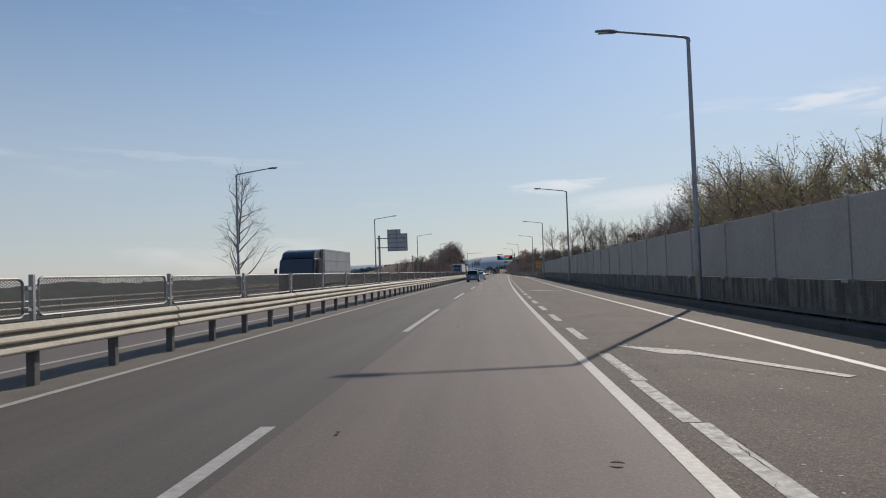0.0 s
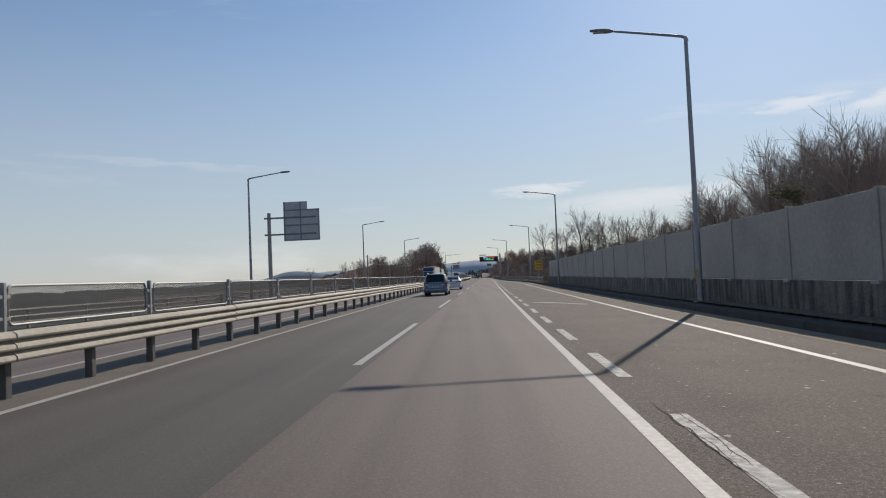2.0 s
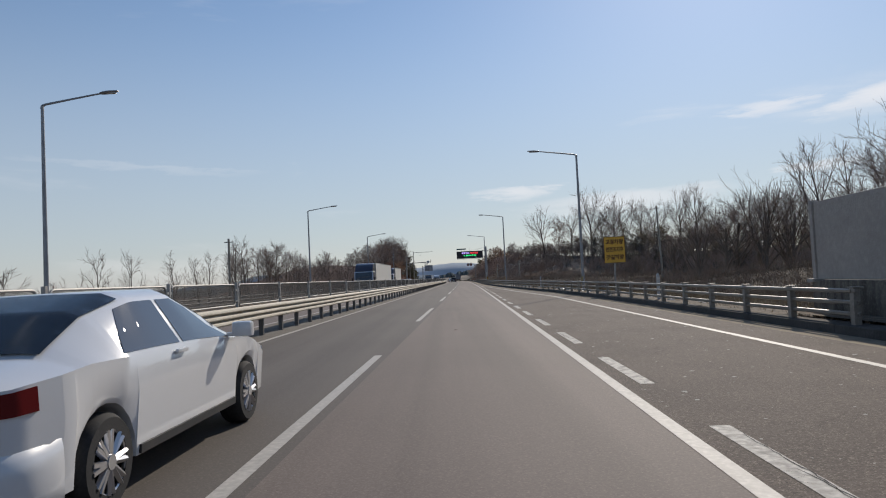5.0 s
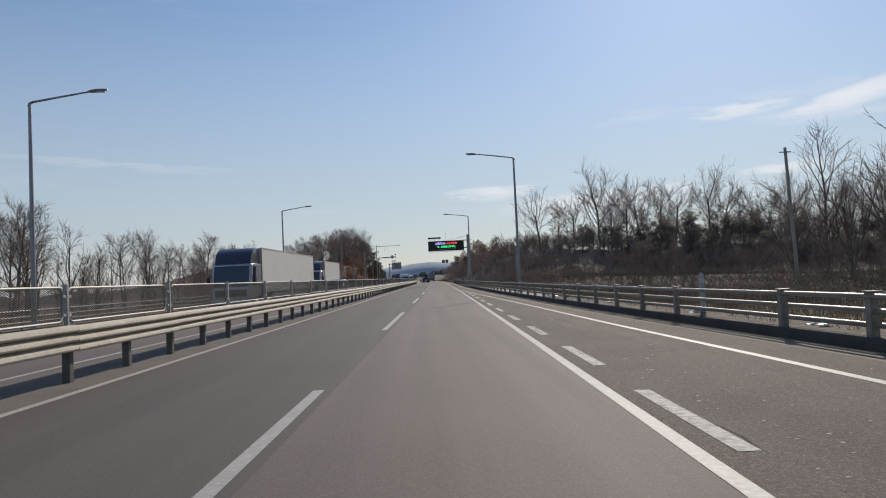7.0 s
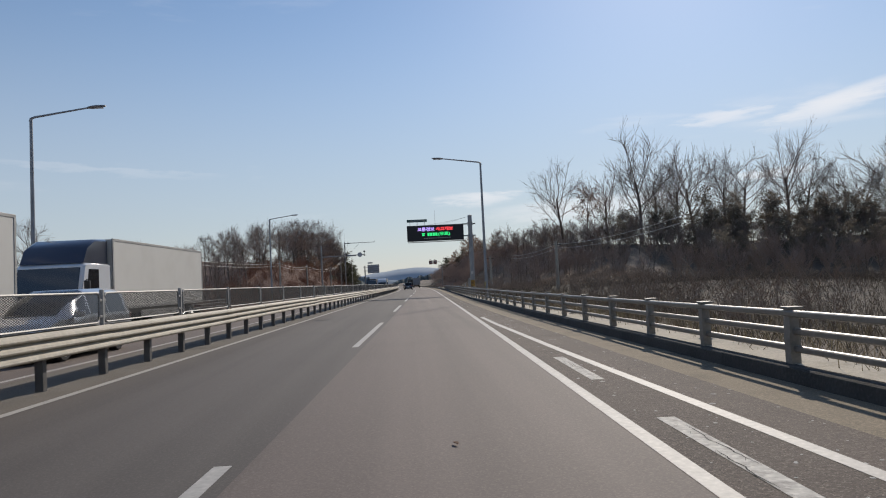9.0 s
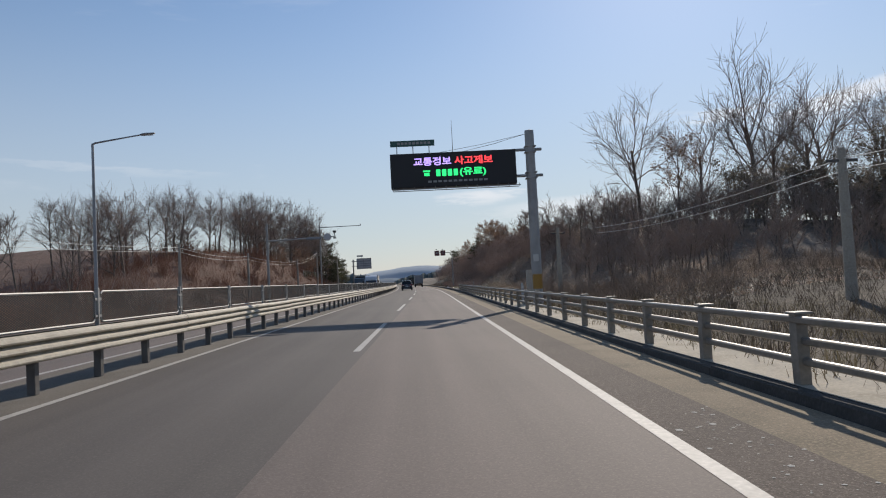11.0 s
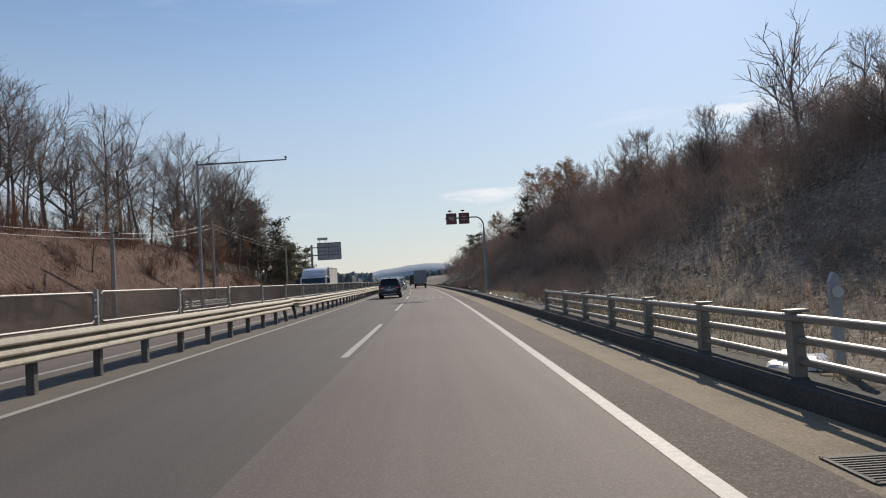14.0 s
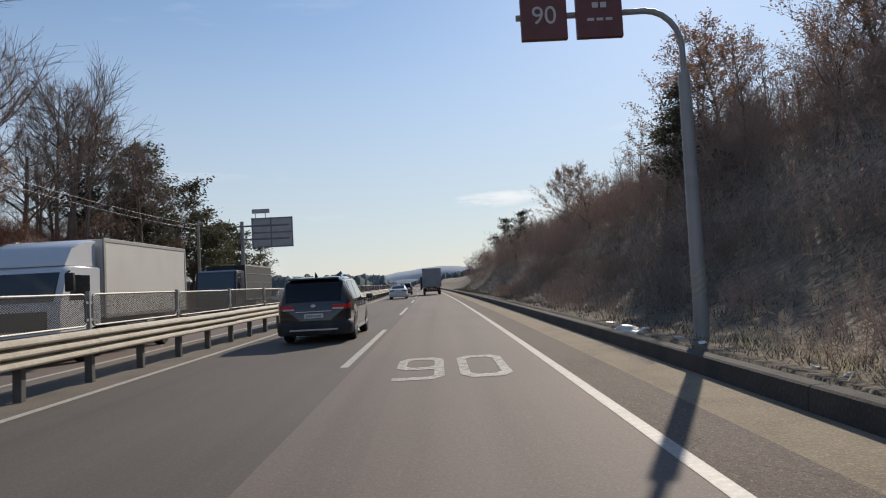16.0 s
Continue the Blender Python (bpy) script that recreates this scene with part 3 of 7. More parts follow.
def panel_s(k):
    if k < 0:
        return 9.46 + 4.1 * k
    return float(np.interp(k, *PANEL_MARKS)) if k <= 85 else 357.44 + 4.07 * (k - 85)


def w_profile(side, ridges, z0, z1, depth=0.1):
    """Outline of a corrugated rail, side +1 faces right: broad crests that face upwards, steep shaded undersides."""
    front = []
    step = (z1 - z0) / ridges
    for r in range(ridges):
        b = z0 + step * r
        front += [(0.0, b + 0.02 * step), (depth * 0.92, b + 0.2 * step), (depth, b + 0.34 * step), (depth * 0.86, b + 0.6 * step), (0.02, b + 0.9 * step)]
    back = [(x - 0.012, z) for x, z in reversed(front)]
    return [(side * x, z) for x, z in front + back]


def beam_mesh(side, length, crushed=False):
    """One length of rail; a crushed one is buckled and folded back along its lower edge."""
    bm = bmesh.new()
    prof = w_profile(side, 3, 0.485, 0.935)
    n = 28 if crushed else 1
    rows = []
    for i in range(n + 1):
        y = length * i / n
        ring = []
        for x, z in prof:
            dx = dz = 0.0
            if crushed:
                hit = math.exp(-((y - 1.2) / 0.75) ** 2)
                low = smooth_step(0.72, 0.5, z)
                dx = -0.07 * hit - 0.2 * low * hit + 0.015 * math.sin(y * 9 + z * 14) * hit
                dz = 0.03 * hit + 0.13 * low * smooth_step(0.5, 1.3, y) * smooth_step(2.05, 1.75, y) + 0.02 * math.sin(y * 7) * low * hit
            ring.append(bm.verts.new((x + side * dx, y, z + dz)))
        rows.append(ring)
    m = len(prof)
    for r0, r1 in zip(rows, rows[1:]):
        for i in range(m):
            bm.faces.new((r0[i], r0[(i + 1) % m], r1[(i + 1) % m], r1[i]))
    bm.faces.new(rows[0][::-1])
    bm.faces.new(rows[-1])
    for z in (0.56, 0.71, 0.86):
        tube(bm, [(side * 0.02, 0.08, z), (side * 0.085, 0.08, z)], 0.02, 6)
    return mesh_of("beam", bm, CREAM, smooth=True, sharp=0.3)


def build_median():
    rail = thing("median_guardrail", "cream-painted corrugated double-sided guardrail on steel posts", "guardrail", kind="")
    beams = [beam_mesh(side, 4.16) for side in (1, -1)]
    crushed = beam_mesh(1, 4.16, True)
    bm = bmesh.new()
    block(bm, (0.13, 0.12, 1.0), (0, 0, 0.32), 0.012)
    post_mesh = mesh_of("post", bm, POST)
    bm = bmesh.new()
    block(bm, (0.2, 0.07, 0.34), (0, 0, 0.7), 0.01)
    spacer_mesh = mesh_of("spacer", bm, POST)
    fence = thing("median_fence", "dark wire mesh panels in rounded pale steel frames above the guardrail", "fence")
    # one framed panel
    L, z0, z1, r = 3.84, 0.975, 1.525, 0.1
    bm = bmesh.new()
    loop = []
    for cx, cz, a0 in ((L - r, z1 - r, 90), (L - r, z0 + r, 0), (r, z0 + r, -90), (r, z1 - r, -180)):
        for k in range(4):
            a = radians(a0 - k * 30)
            loop.append((0, cx + r * math.cos(a), cz + r * math.sin(a)))
    tube(bm, loop + [loop[0]], 0.022, 6, caps=False)
    frame_mesh = mesh_of("panel_frame", bm, GALV, smooth=True)
    bm = bmesh.new()
    h = z1 - z0 - 0.02
    run, pitch, w = 1.1, 0.075, 0.012
    for lean in (1, -1):
        y = -run
        while y < L:
            ya, yb = (y, y + run) if lean > 0 else (y + run, y)
            p, q = Vector((0, ya, z0 + 0.01)), Vector((0, yb, z0 + 0.01 + h))
            lo, hi = 0.02, L - 0.02
            t0, t1 = 0.0, 1.0
            dy = q.y - p.y
            ta, tb = (lo - p.y) / dy, (hi - p.y) / dy
            t0, t1 = max(t0, min(ta, tb)), min(t1, max(ta, tb))
            if t1 > t0 + 0.01:
                a, b = p.lerp(q, t0), p.lerp(q, t1)
                off = 0.003 * lean
                vs = [bm.verts.new((off, a.y, a.z - w / 2)), bm.verts.new((off, b.y, b.z - w / 2)), bm.verts.new((off, b.y, b.z + w / 2)), bm.verts.new((off, a.y, a.z + w / 2))]
                vt = [bm.verts.new(v.co + Vector((0.006 * lean, 0, 0.004))) for v in vs]
                bm.faces.new(vs)
                bm.faces.new(vt[::-1])
                for i in range(4):
                    bm.faces.new((vs[i], vs[(i + 1) % 4], vt[(i + 1) % 4], vt[i]))
            y += pitch
    wire_mesh = mesh_of("wire_mesh", bm, WIRE)
    bm = bmesh.new()
    block(bm, (0.07, 0.06, 0.72), (0, 0, 1.22), 0.008)
    for z in (1.08, 1.38):
        block(bm, (0.05, 0.24, 0.05), (0, 0, z), 0.008)
    fence_post_mesh = mesh_of("fence_post", bm, GALV)
    for k in range(-12, 146):
        s, nxt = panel_s(k), panel_s(k + 1)
        here = spot(s, MEDIAN)
        hurt = k == 79
        for side, me in zip((1, -1), (crushed if hurt else beams[0], beams[1])):
            part("beam", me, None, rail, "buckled and torn length of rail" if hurt and side > 0 else "",
                 place=here @ pose(side * 0.1 + 0.008 * (k % 2) * side, 0, random.uniform(-0.006, 0.006)))
        for j in (0, 1):
            there = spot(s + (nxt - s) * 0.5 * j, MEDIAN)
            lean = -11 if hurt else random.uniform(-1, 1)
            part("post", post_mesh, None, rail, place=there @ pose(0, 0, 0, 0, lean, 0))
            if k < 110:
                part("spacer", spacer_mesh, None, rail, place=there @ pose(0, 0, 0, 0, lean * 0.4, 0))
        lean = pose(0, 0, 0, 0, random.uniform(-1.2, 1.2), 0)
        part("panel_frame", frame_mesh, None, fence, place=here @ pose(0, 0.11, random.uniform(-0.012, 0.012)) @ lean)
        part("wire_mesh", wire_mesh, None, fence, place=here @ pose(0, 0.11, 0) @ lean)
        part("fence_post", fence_post_mesh, None, fence, place=here)


build_median()


# ---- three-beam rail on the kerb ----
def rail_d(s):
    return kerb_d(s) + 0.2 + 0.1 * smooth_step(190, 245, s)


def build_side_rail():
    rail = thing("side_guardrail", "grey steel guardrail of three flat beams on stout posts", "guardrail")
    bm = bmesh.new()
    # a stout post with a cap and a foot plate
    extrude_profile(bm, [(-0.06, -0.12), (0.06, -0.12), (0.065, 0.3), (0.055, 0.68), (-0.055, 0.68), (-0.065, 0.3)], -0.07, 0.07)
    block(bm, (0.2, 0.2, 0.03), (0.02, 0, 0.695), 0.008)
    post_mesh = mesh_of("post", bm, RAIL_POST)
    bm = bmesh.new()
    block(bm, (0.06, 0.26, 0.07), (0, 0, 0.0), 0.012)
    bracket_mesh = mesh_of("bracket", bm, RAIL_GREY)
    places = [162.0 - 2.46 * (14 - k) for k in range(14)] + [162.0 + 2.376 * k for k in range(5)] + [173.88 + 2.4255 * k for k in range(1, 11)]
    places += [200.56 + 2.485 * k for k in range(35)] + [285.05 + 2.389 * k for k in range(1, 15)] + [320.9, 323.4, RAIL_END]
    for k, s in enumerate(places):
        k0 = rail_d(s)
        part("post", post_mesh, None, rail, place=spot(s, k0, 0.18) @ pose(0, 0, 0, 0, random.uniform(-0.8, 0.8), 0))
        for z, depth in ((0.815, -0.03), (0.59, 0.02), (0.375, 0.02)):
            part("bracket", bracket_mesh, None, rail, place=spot(s, k0 + depth, z))
            if s < RAIL_END:
                nxt = places[k + 1]
                dip = random.uniform(-0.006, 0.006)
                # a flat hollow beam with a rounded top and bottom
                bm = bmesh.new()
                rings = []
                for q, drop in ((s, dip), (nxt, dip * 0.5)):
                    ring = []
                    for a in range(12):
                        up = 0.014 if a < 6 else -0.014
                        ring.append(bm.verts.new(at(q, rail_d(q) + depth + 0.046 * math.cos(radians(15 + a * 30)), z - 0.008 + drop + up + 0.03 * math.sin(radians(15 + a * 30)))))
                    rings.append(ring)
                for a in range(12):
                    bm.faces.new((rings[0][a], rings[0][(a + 1) % 12], rings[1][(a + 1) % 12], rings[1][a]))
                bm.faces.new(rings[0])
                bm.faces.new(rings[1][::-1])
                part("bar", bm, RAIL_GREY, rail, smooth=True)


build_side_rail()


# ---- sound wall ----
def build_sound_wall():
    wall = thing("sound_wall", "grey sound-barrier panels on a streaked concrete footing", "wall", kind="structure")
    D, width = 10.03, 3.98
    s = WALL_END - width * 40
    bm = bmesh.new()
    block(bm, (0.09, width - 0.16, 1.82), (0, 0, 0.91), 0.012)
    for z in (0.45, 0.9, 1.35):
        block(bm, (0.1, width - 0.17, 0.012), (0, 0, z))
    panel_mesh = mesh_of("panel", bm, PANEL)
    bm = bmesh.new()
    block(bm, (0.16, 0.15, 1.95), (0, 0, 0.9), 0.01)
    block(bm, (0.3, 0.3, 0.09), (-0.05, 0, -0.02), 0.02)
    stud_mesh = mesh_of("wall_post", bm, PANEL)
    bm = bmesh.new()
    block(bm, (0.4, width - 0.015, 1.35), (0, 0, 0.28), 0.015)
    base_mesh = mesh_of("footing", bm, CONCRETE_DARK)
    while s < WALL_END - 0.1:
        mid = s + width / 2
        tilt = random.uniform(-0.4, 0.4)
        part("panel", panel_mesh, None, wall, place=spot(mid, D, 0.965) @ pose(0, 0, 0, 0, tilt, 0))
        part("wall_post", stud_mesh, None, wall, place=spot(s, D, 0.96))
        part("footing", base_mesh, None, wall, place=spot(mid, D + 0.05))
        s += width
    part("wall_post", stud_mesh, None, wall, place=spot(WALL_END, D, 0.96))
    ribbon("wall_verge", ROAD0, WALL_END, lambda s: kerb_d(s) + 0.45, 9.9, 0.24, SOIL, "dark soil strip at the foot of the sound wall", "verge")


build_sound_wall()


# ---- street lamps ----
def street_lamp(place, height, reach):
    """Tapered steel pole, a slightly rising arm and a flat drop-shaped head; the arm points to -x."""
    lamp = thing("street_lamp", "tall grey steel street lamp with a long single arm", "street lamp", place, "street lamps along the highway")
    bm = bmesh.new()
    tube(bm, [(0, 0, 0), (0, 0, 1.0), (0, 0, height * 0.6), (0, 0, height)], [0.105, 0.1, 0.08, 0.062], 12)
    part("pole", bm, POLE, lamp, smooth=True)
    bm = bmesh.new()
    block(bm, (0.42, 0.42, 0.03), (0, 0, 0.015), 0.006)
    for x in (-0.15, 0.15):
        for y in (-0.15, 0.15):
            tube(bm, [(x, y, 0.02), (x, y, 0.09)], 0.02, 6)
    part("base_plate", bm, POLE, lamp)
    bm = bmesh.new()
    tube(bm, [(0.04, 0, height - 0.12), (0.0, 0, height + 0.0), (-0.15, 0, height + 0.06), (-reach * 0.4, 0, height + 0.22), (-reach + 0.75, 0, height + 0.38)], [0.06, 0.06, 0.05, 0.042, 0.036], 8)
    part("arm", bm, POLE, lamp, smooth=True)
    bm = bmesh.new()
    n = 10
    path = [(-reach + 0.8 - 0.8 * i / n, 0, height + 0.38 + 0.06 * i / n) for i in range(n + 1)]
    rad = [0.05 + 0.11 * math.sin(math.pi * min(1, (i / n) ** 0.7 * 0.93)) for i in range(n + 1)]
    tube(bm, path, rad, 12, squash=0.42)
    part("lamp_head", bm, POLE, lamp, smooth=True)
    bm = bmesh.new()
    block(bm, (0.5, 0.17, 0.03), (-reach + 0.36, 0, height + 0.36), 0.01)
    part("lens", bm, LENS, lamp)
    bm = bmesh.new()
    for i in range(5):
        a = i * 0.8
        tube(bm, [(0.106 * math.cos(a + t * 0.25), 0.106 * math.sin(a + t * 0.25), 0.55 + i * 0.02 + t * 0.1) for t in range(6)], 0.022, 4)
    part("hazard_stripes", bm, HAZARD, lamp, "faded diagonal warning stripes")
    return lamp


LENS = material("lamp_lens", (0.5, 0.5, 0.48), 0.2)
HAZARD = material("faded_hazard_yellow", (0.45, 0.35, 0.12), 0.6, stain=0.5, stain_size=0.2)
for s, d, z in ((-22.0, 9.2, 0.2), (24.3, 9.3, 0.1), (68.72, 9.35, 0.2), (113.79, 9.36, 0.2), (159.65, 9.4, 0.0), (203.9, 6.91, 0.2), (246.52, 5.71, 0.2)):
    street_lamp(spot(s, d, z), (9.35 if s == 24.3 else 9.17) - z, 3.2)
for s, d in ((4.5, -16.2), (49.7, -17.1), (94.94, -15.25), (141.73, -15.35), (186.3, -14.85), (231.52, -15.0), (278.14, -15.35)):
    street_lamp(spot(s, d, 0.0, 180), 9.32, 3.2)

# ---- trees and brush ----
class Bush:
    """Collects tapered three- to five-sided branches and leaf blades, then makes one mesh of them."""

    def __init__(self):
        self.verts, self.faces = [], []

    def limb(self, path, r0, r1, sides):
        base = len(self.verts)
        n = len(path)
        for i, p in enumerate(path):
            way = (path[min(i + 1, n - 1)] - path[max(i - 1, 0)]).normalized()
            up = Vector((0, 0, 1)) if abs(way.z) < 0.95 else Vector((1, 0, 0))
            a = way.cross(up).normalized()
            b = a.cross(way)
            r = r0 + (r1 - r0) * i / (n - 1)
            for k in range(sides):
                t = k * math.tau / sides
                self.verts.append(p + (a * math.cos(t) + b * math.sin(t)) * r)
        for i in range(n - 1):
            for k in range(sides):
                o, q = base + i * sides, (k + 1) % sides
                self.faces.append((o + k, o + q, o + sides + q, o + sides + k))

    def leaf(self, p, size, rnd):
        a = Vector((rnd.uniform(-1, 1), rnd.uniform(-1, 1), rnd.uniform(-0.6, 0.6))).normalized()
        b = a.cross(Vector((rnd.uniform(-1, 1), rnd.uniform(-1, 1), 1))).normalized()
        o = len(self.verts)
        self.verts += [p - a * size * 0.5, p + b * size * 0.28, p + a * size * 0.5, p - b * size * 0.28 + Vector((0, 0, size * 0.1))]
        self.faces += [(o, o + 1, o + 2, o + 3)]

    def mesh(self, name, mat):
        me = bpy.data.meshes.new(name)
        me.from_pydata([tuple(v) for v in self.verts], [], self.faces)
        me.materials.append(mat)
        return me


def bent(start, way, length, rnd, n=4, wander=0.16, lift=0.0):
    pts, p, w = [start.copy()], start.copy(), way.normalized()
    for _ in range(n):
        w = (w + Vector((rnd.uniform(-1, 1), rnd.uniform(-1, 1), rnd.uniform(-1, 1))) * wander + Vector((0, 0, lift))).normalized()
        p = p + w * (length / n)
        pts.append(p.copy())
    return pts


def side_way(way, angle, spin):
    up = Vector((0, 0, 1)) if abs(way.z) < 0.95 else Vector((1, 0, 0))
    a = way.cross(up).normalized()
    b = a.cross(way)
    return (way * math.cos(angle) + (a * math.cos(spin) + b * math.sin(spin)) * math.sin(angle)).normalized()


def bare_tree(seed, height, spread=0.62, fork=0.3, limbs=9, twigs=6, fine=5, leaves=None, leaf_count=0, leaf_size=0.12, leader=True, reach=1.0, girth=1.0):
    """A leafless tree: a trunk that goes on as a leader, rising limbs, branches and fine twigs."""
    rnd = random.Random(seed)
    wood, crown, leafage = Bush(), Bush(), Bush()
    trunk = bent(Vector((0, 0, -0.5)), Vector((rnd.uniform(-0.06, 0.06), rnd.uniform(-0.06, 0.06), 1)), height * (0.95 if leader else 0.5), rnd, 8, 0.07, 0.03)
    r0 = height * 0.014 * girth
    wood.limb(trunk, r0, r0 * (0.16 if leader else 0.6), 6)
    tips = []
    for i in range(limbs):
        f = fork + (0.97 - fork) * (i + rnd.random()) / limbs
        j = min(len(trunk) - 2, int(f * (len(trunk) - 1)))
        start = trunk[j].lerp(trunk[j + 1], f * (len(trunk) - 1) - j)
        way = side_way((trunk[j + 1] - trunk[j]).normalized(), spread * rnd.uniform(0.7, 1.25), i * 2.4 + rnd.uniform(-0.5, 0.5))
        length = height * (0.46 * (1 - f) + 0.13) * rnd.uniform(0.8, 1.25) * reach
        path = bent(start, way, length, rnd, 5, 0.2, 0.06)
        wood.limb(path, r0 * (0.55 * (1 - f) + 0.16), r0 * 0.08, 4)
        for k in range(twigs):
            g = 0.2 + 0.8 * (k + rnd.random()) / twigs
            a = min(len(path) - 2, int(g * (len(path) - 1)))
            q = path[a].lerp(path[a + 1], g * (len(path) - 1) - a)
            w2 = side_way((path[a + 1] - path[a]).normalized(), rnd.uniform(0.4, 0.95), rnd.uniform(0, math.tau))
            sub = bent(q, w2, length * (0.62 - 0.35 * g) * rnd.uniform(0.7, 1.3), rnd, 3, 0.2, 0.1)
            crown.limb(sub, r0 * 0.12, 0.008, 3)
            for m in range(fine):
                u = 0.15 + 0.85 * (m + rnd.random()) / fine
                c = min(len(sub) - 2, int(u * (len(sub) - 1)))
                q2 = sub[c].lerp(sub[c + 1], u * (len(sub) - 1) - c)
                w3 = side_way((sub[c + 1] - sub[c]).normalized(), rnd.uniform(0.3, 0.9), rnd.uniform(0, math.tau))
                tip = bent(q2, w3, height * rnd.uniform(0.05, 0.1), rnd, 1, 0.2, 0.08)
                crown.limb(tip, 0.012, 0.006, 3)
                tips.append(tip)
    for _ in range(leaf_count):
        tip = rnd.choice(tips)
        p = tip[0].lerp(tip[-1], rnd.random()) + Vector((rnd.gauss(0, 0.12), rnd.gauss(0, 0.12), rnd.gauss(0, 0.1)))
        leafage.leaf(p, leaf_size * rnd.uniform(0.6, 1.5), rnd)
    return [("trunk", wood.mesh("trunk", BARK)), ("crown", crown.mesh("crown", TWIG))] + ([("foliage", leafage.mesh("foliage", leaves))] if leaf_count else [])


def pine(seed, height):
    """A Korean red pine: bare lower trunk, flat tiers of needle clumps with gaps."""
    rnd = random.Random(seed)
    wood, crown = Bush(), Bush()
    trunk = bent(Vector((0, 0, -0.5)), Vector((rnd.uniform(-0.12, 0.12), rnd.uniform(-0.1, 0.1), 1)), height, rnd, 8, 0.1, 0.04)
    wood.limb(trunk, height * 0.016, height * 0.004, 6)
    for i in range(11):
        f = 0.34 + 0.64 * (i + rnd.random()) / 11
        j = min(len(trunk) - 2, int(f * (len(trunk) - 1)))
        start = trunk[j]
        way = side_way(Vector((0, 0, 1)), rnd.uniform(1.0, 1.5), i * 2.3 + rnd.random())
        path = bent(start, way, height * (0.36 * (1.15 - f)) * rnd.uniform(0.8, 1.2), rnd, 4, 0.18, 0.08)
        wood.limb(path, height * 0.006, 0.012, 4)
        for k in range(9):
            c = path[1 + int(rnd.random() * (len(path) - 1))] + Vector((rnd.gauss(0, 0.35), rnd.gauss(0, 0.35), rnd.gauss(0.1, 0.15)))
            for m in range(26):
                crown.leaf(c + Vector((rnd.gauss(0, 0.26), rnd.gauss(0, 0.26), rnd.gauss(0, 0.14))), rnd.uniform(0.14, 0.3), rnd)
    return [("trunk", wood.mesh("trunk", BARK)), ("crown", crown.mesh("crown", PINE))]


def far_wood(seed, height, lean=0.7, close=7, fine=3):
    """A bare wood tree seen from far: trunk, limbs and a close crown of stouter twigs."""
    rnd = random.Random(seed)
    wood, crown = Bush(), Bush()
    trunk = bent(Vector((0, 0, -0.5)), Vector((rnd.uniform(-0.1, 0.1), rnd.uniform(-0.1, 0.1), 1)), height * 0.6, rnd, 5, 0.09, 0.03)
    wood.limb(trunk, height * 0.017, height * 0.009, 5)
    for i in range(11):
        f = 0.35 + 0.63 * (i + rnd.random()) / 11
        j = min(len(trunk) - 2, int(f * (len(trunk) - 1)))
        path = bent(trunk[j].lerp(trunk[j + 1], f * (len(trunk) - 1) - j), side_way(Vector((0, 0, 1)), lean * rnd.uniform(0.6, 1.3), i * 2.4 + rnd.random()), height * rnd.uniform(0.32, 0.5), rnd, 4, 0.17, 0.07)
        crown.limb(path, height * 0.006, 0.02, 3)
        for k in range(close):
            g = 0.25 + 0.75 * (k + rnd.random()) / close
            c = min(len(path) - 2, int(g * (len(path) - 1)))
            sub = bent(path[c].lerp(path[c + 1], g * (len(path) - 1) - c), side_way((path[c + 1] - path[c]).normalized(), rnd.uniform(0.3, 0.9), rnd.uniform(0, math.tau)), height * rnd.uniform(0.1, 0.22), rnd, 2, 0.2, 0.1)
            crown.limb(sub, 0.022, 0.012, 3)
            for m in range(fine):
                crown.limb(bent(sub[1].lerp(sub[m % 2 * 2], rnd.random()), side_way((sub[1] - sub[0]).normalized(), rnd.uniform(0.25, 0.8), rnd.uniform(0, math.tau)), height * rnd.uniform(0.06, 0.13), rnd, 1, 0.2, 0.1), 0.014, 0.008, 3)
    return [("bole", wood.mesh("bole", BARK)), ("crown", crown.mesh("crown", TWIG))]


def far_pine(seed, height):
    """A round-headed pine seen from far, its needles in larger clumps."""
    rnd = random.Random(seed)
    wood, crown = Bush(), Bush()
    trunk = bent(Vector((0, 0, -0.5)), Vector((rnd.uniform(-0.12, 0.12), rnd.uniform(-0.1, 0.1), 1)), height, rnd, 6, 0.1, 0.04)
    wood.limb(trunk, height * 0.016, height * 0.005, 5)
    for i in range(12):
        f = 0.06 + 0.92 * (i + rnd.random()) / 12
        start = trunk[min(len(trunk) - 1, int(f * len(trunk)))]
        path = bent(start, side_way(Vector((0, 0, 1)), rnd.uniform(0.9, 1.4), i * 2.3 + rnd.random()), height * 0.42 * (1.2 - 0.7 * f) * rnd.uniform(0.7, 1.2), rnd, 3, 0.18, 0.1)
        crown.limb(path, height * 0.006, 0.015, 3)
        for k in range(7):
            c = path[1 + int(rnd.random() * 3)] + Vector((rnd.gauss(0, 0.35), rnd.gauss(0, 0.35), rnd.gauss(0.1, 0.2)))
            for m in range(15):
                crown.leaf(c + Vector((rnd.gauss(0, 0.3), rnd.gauss(0, 0.3), rnd.gauss(0, 0.2))), rnd.uniform(0.2, 0.42), rnd)
    return [("bole", wood.mesh("bole", BARK)), ("crown", crown.mesh("crown", PINE_DARK))]


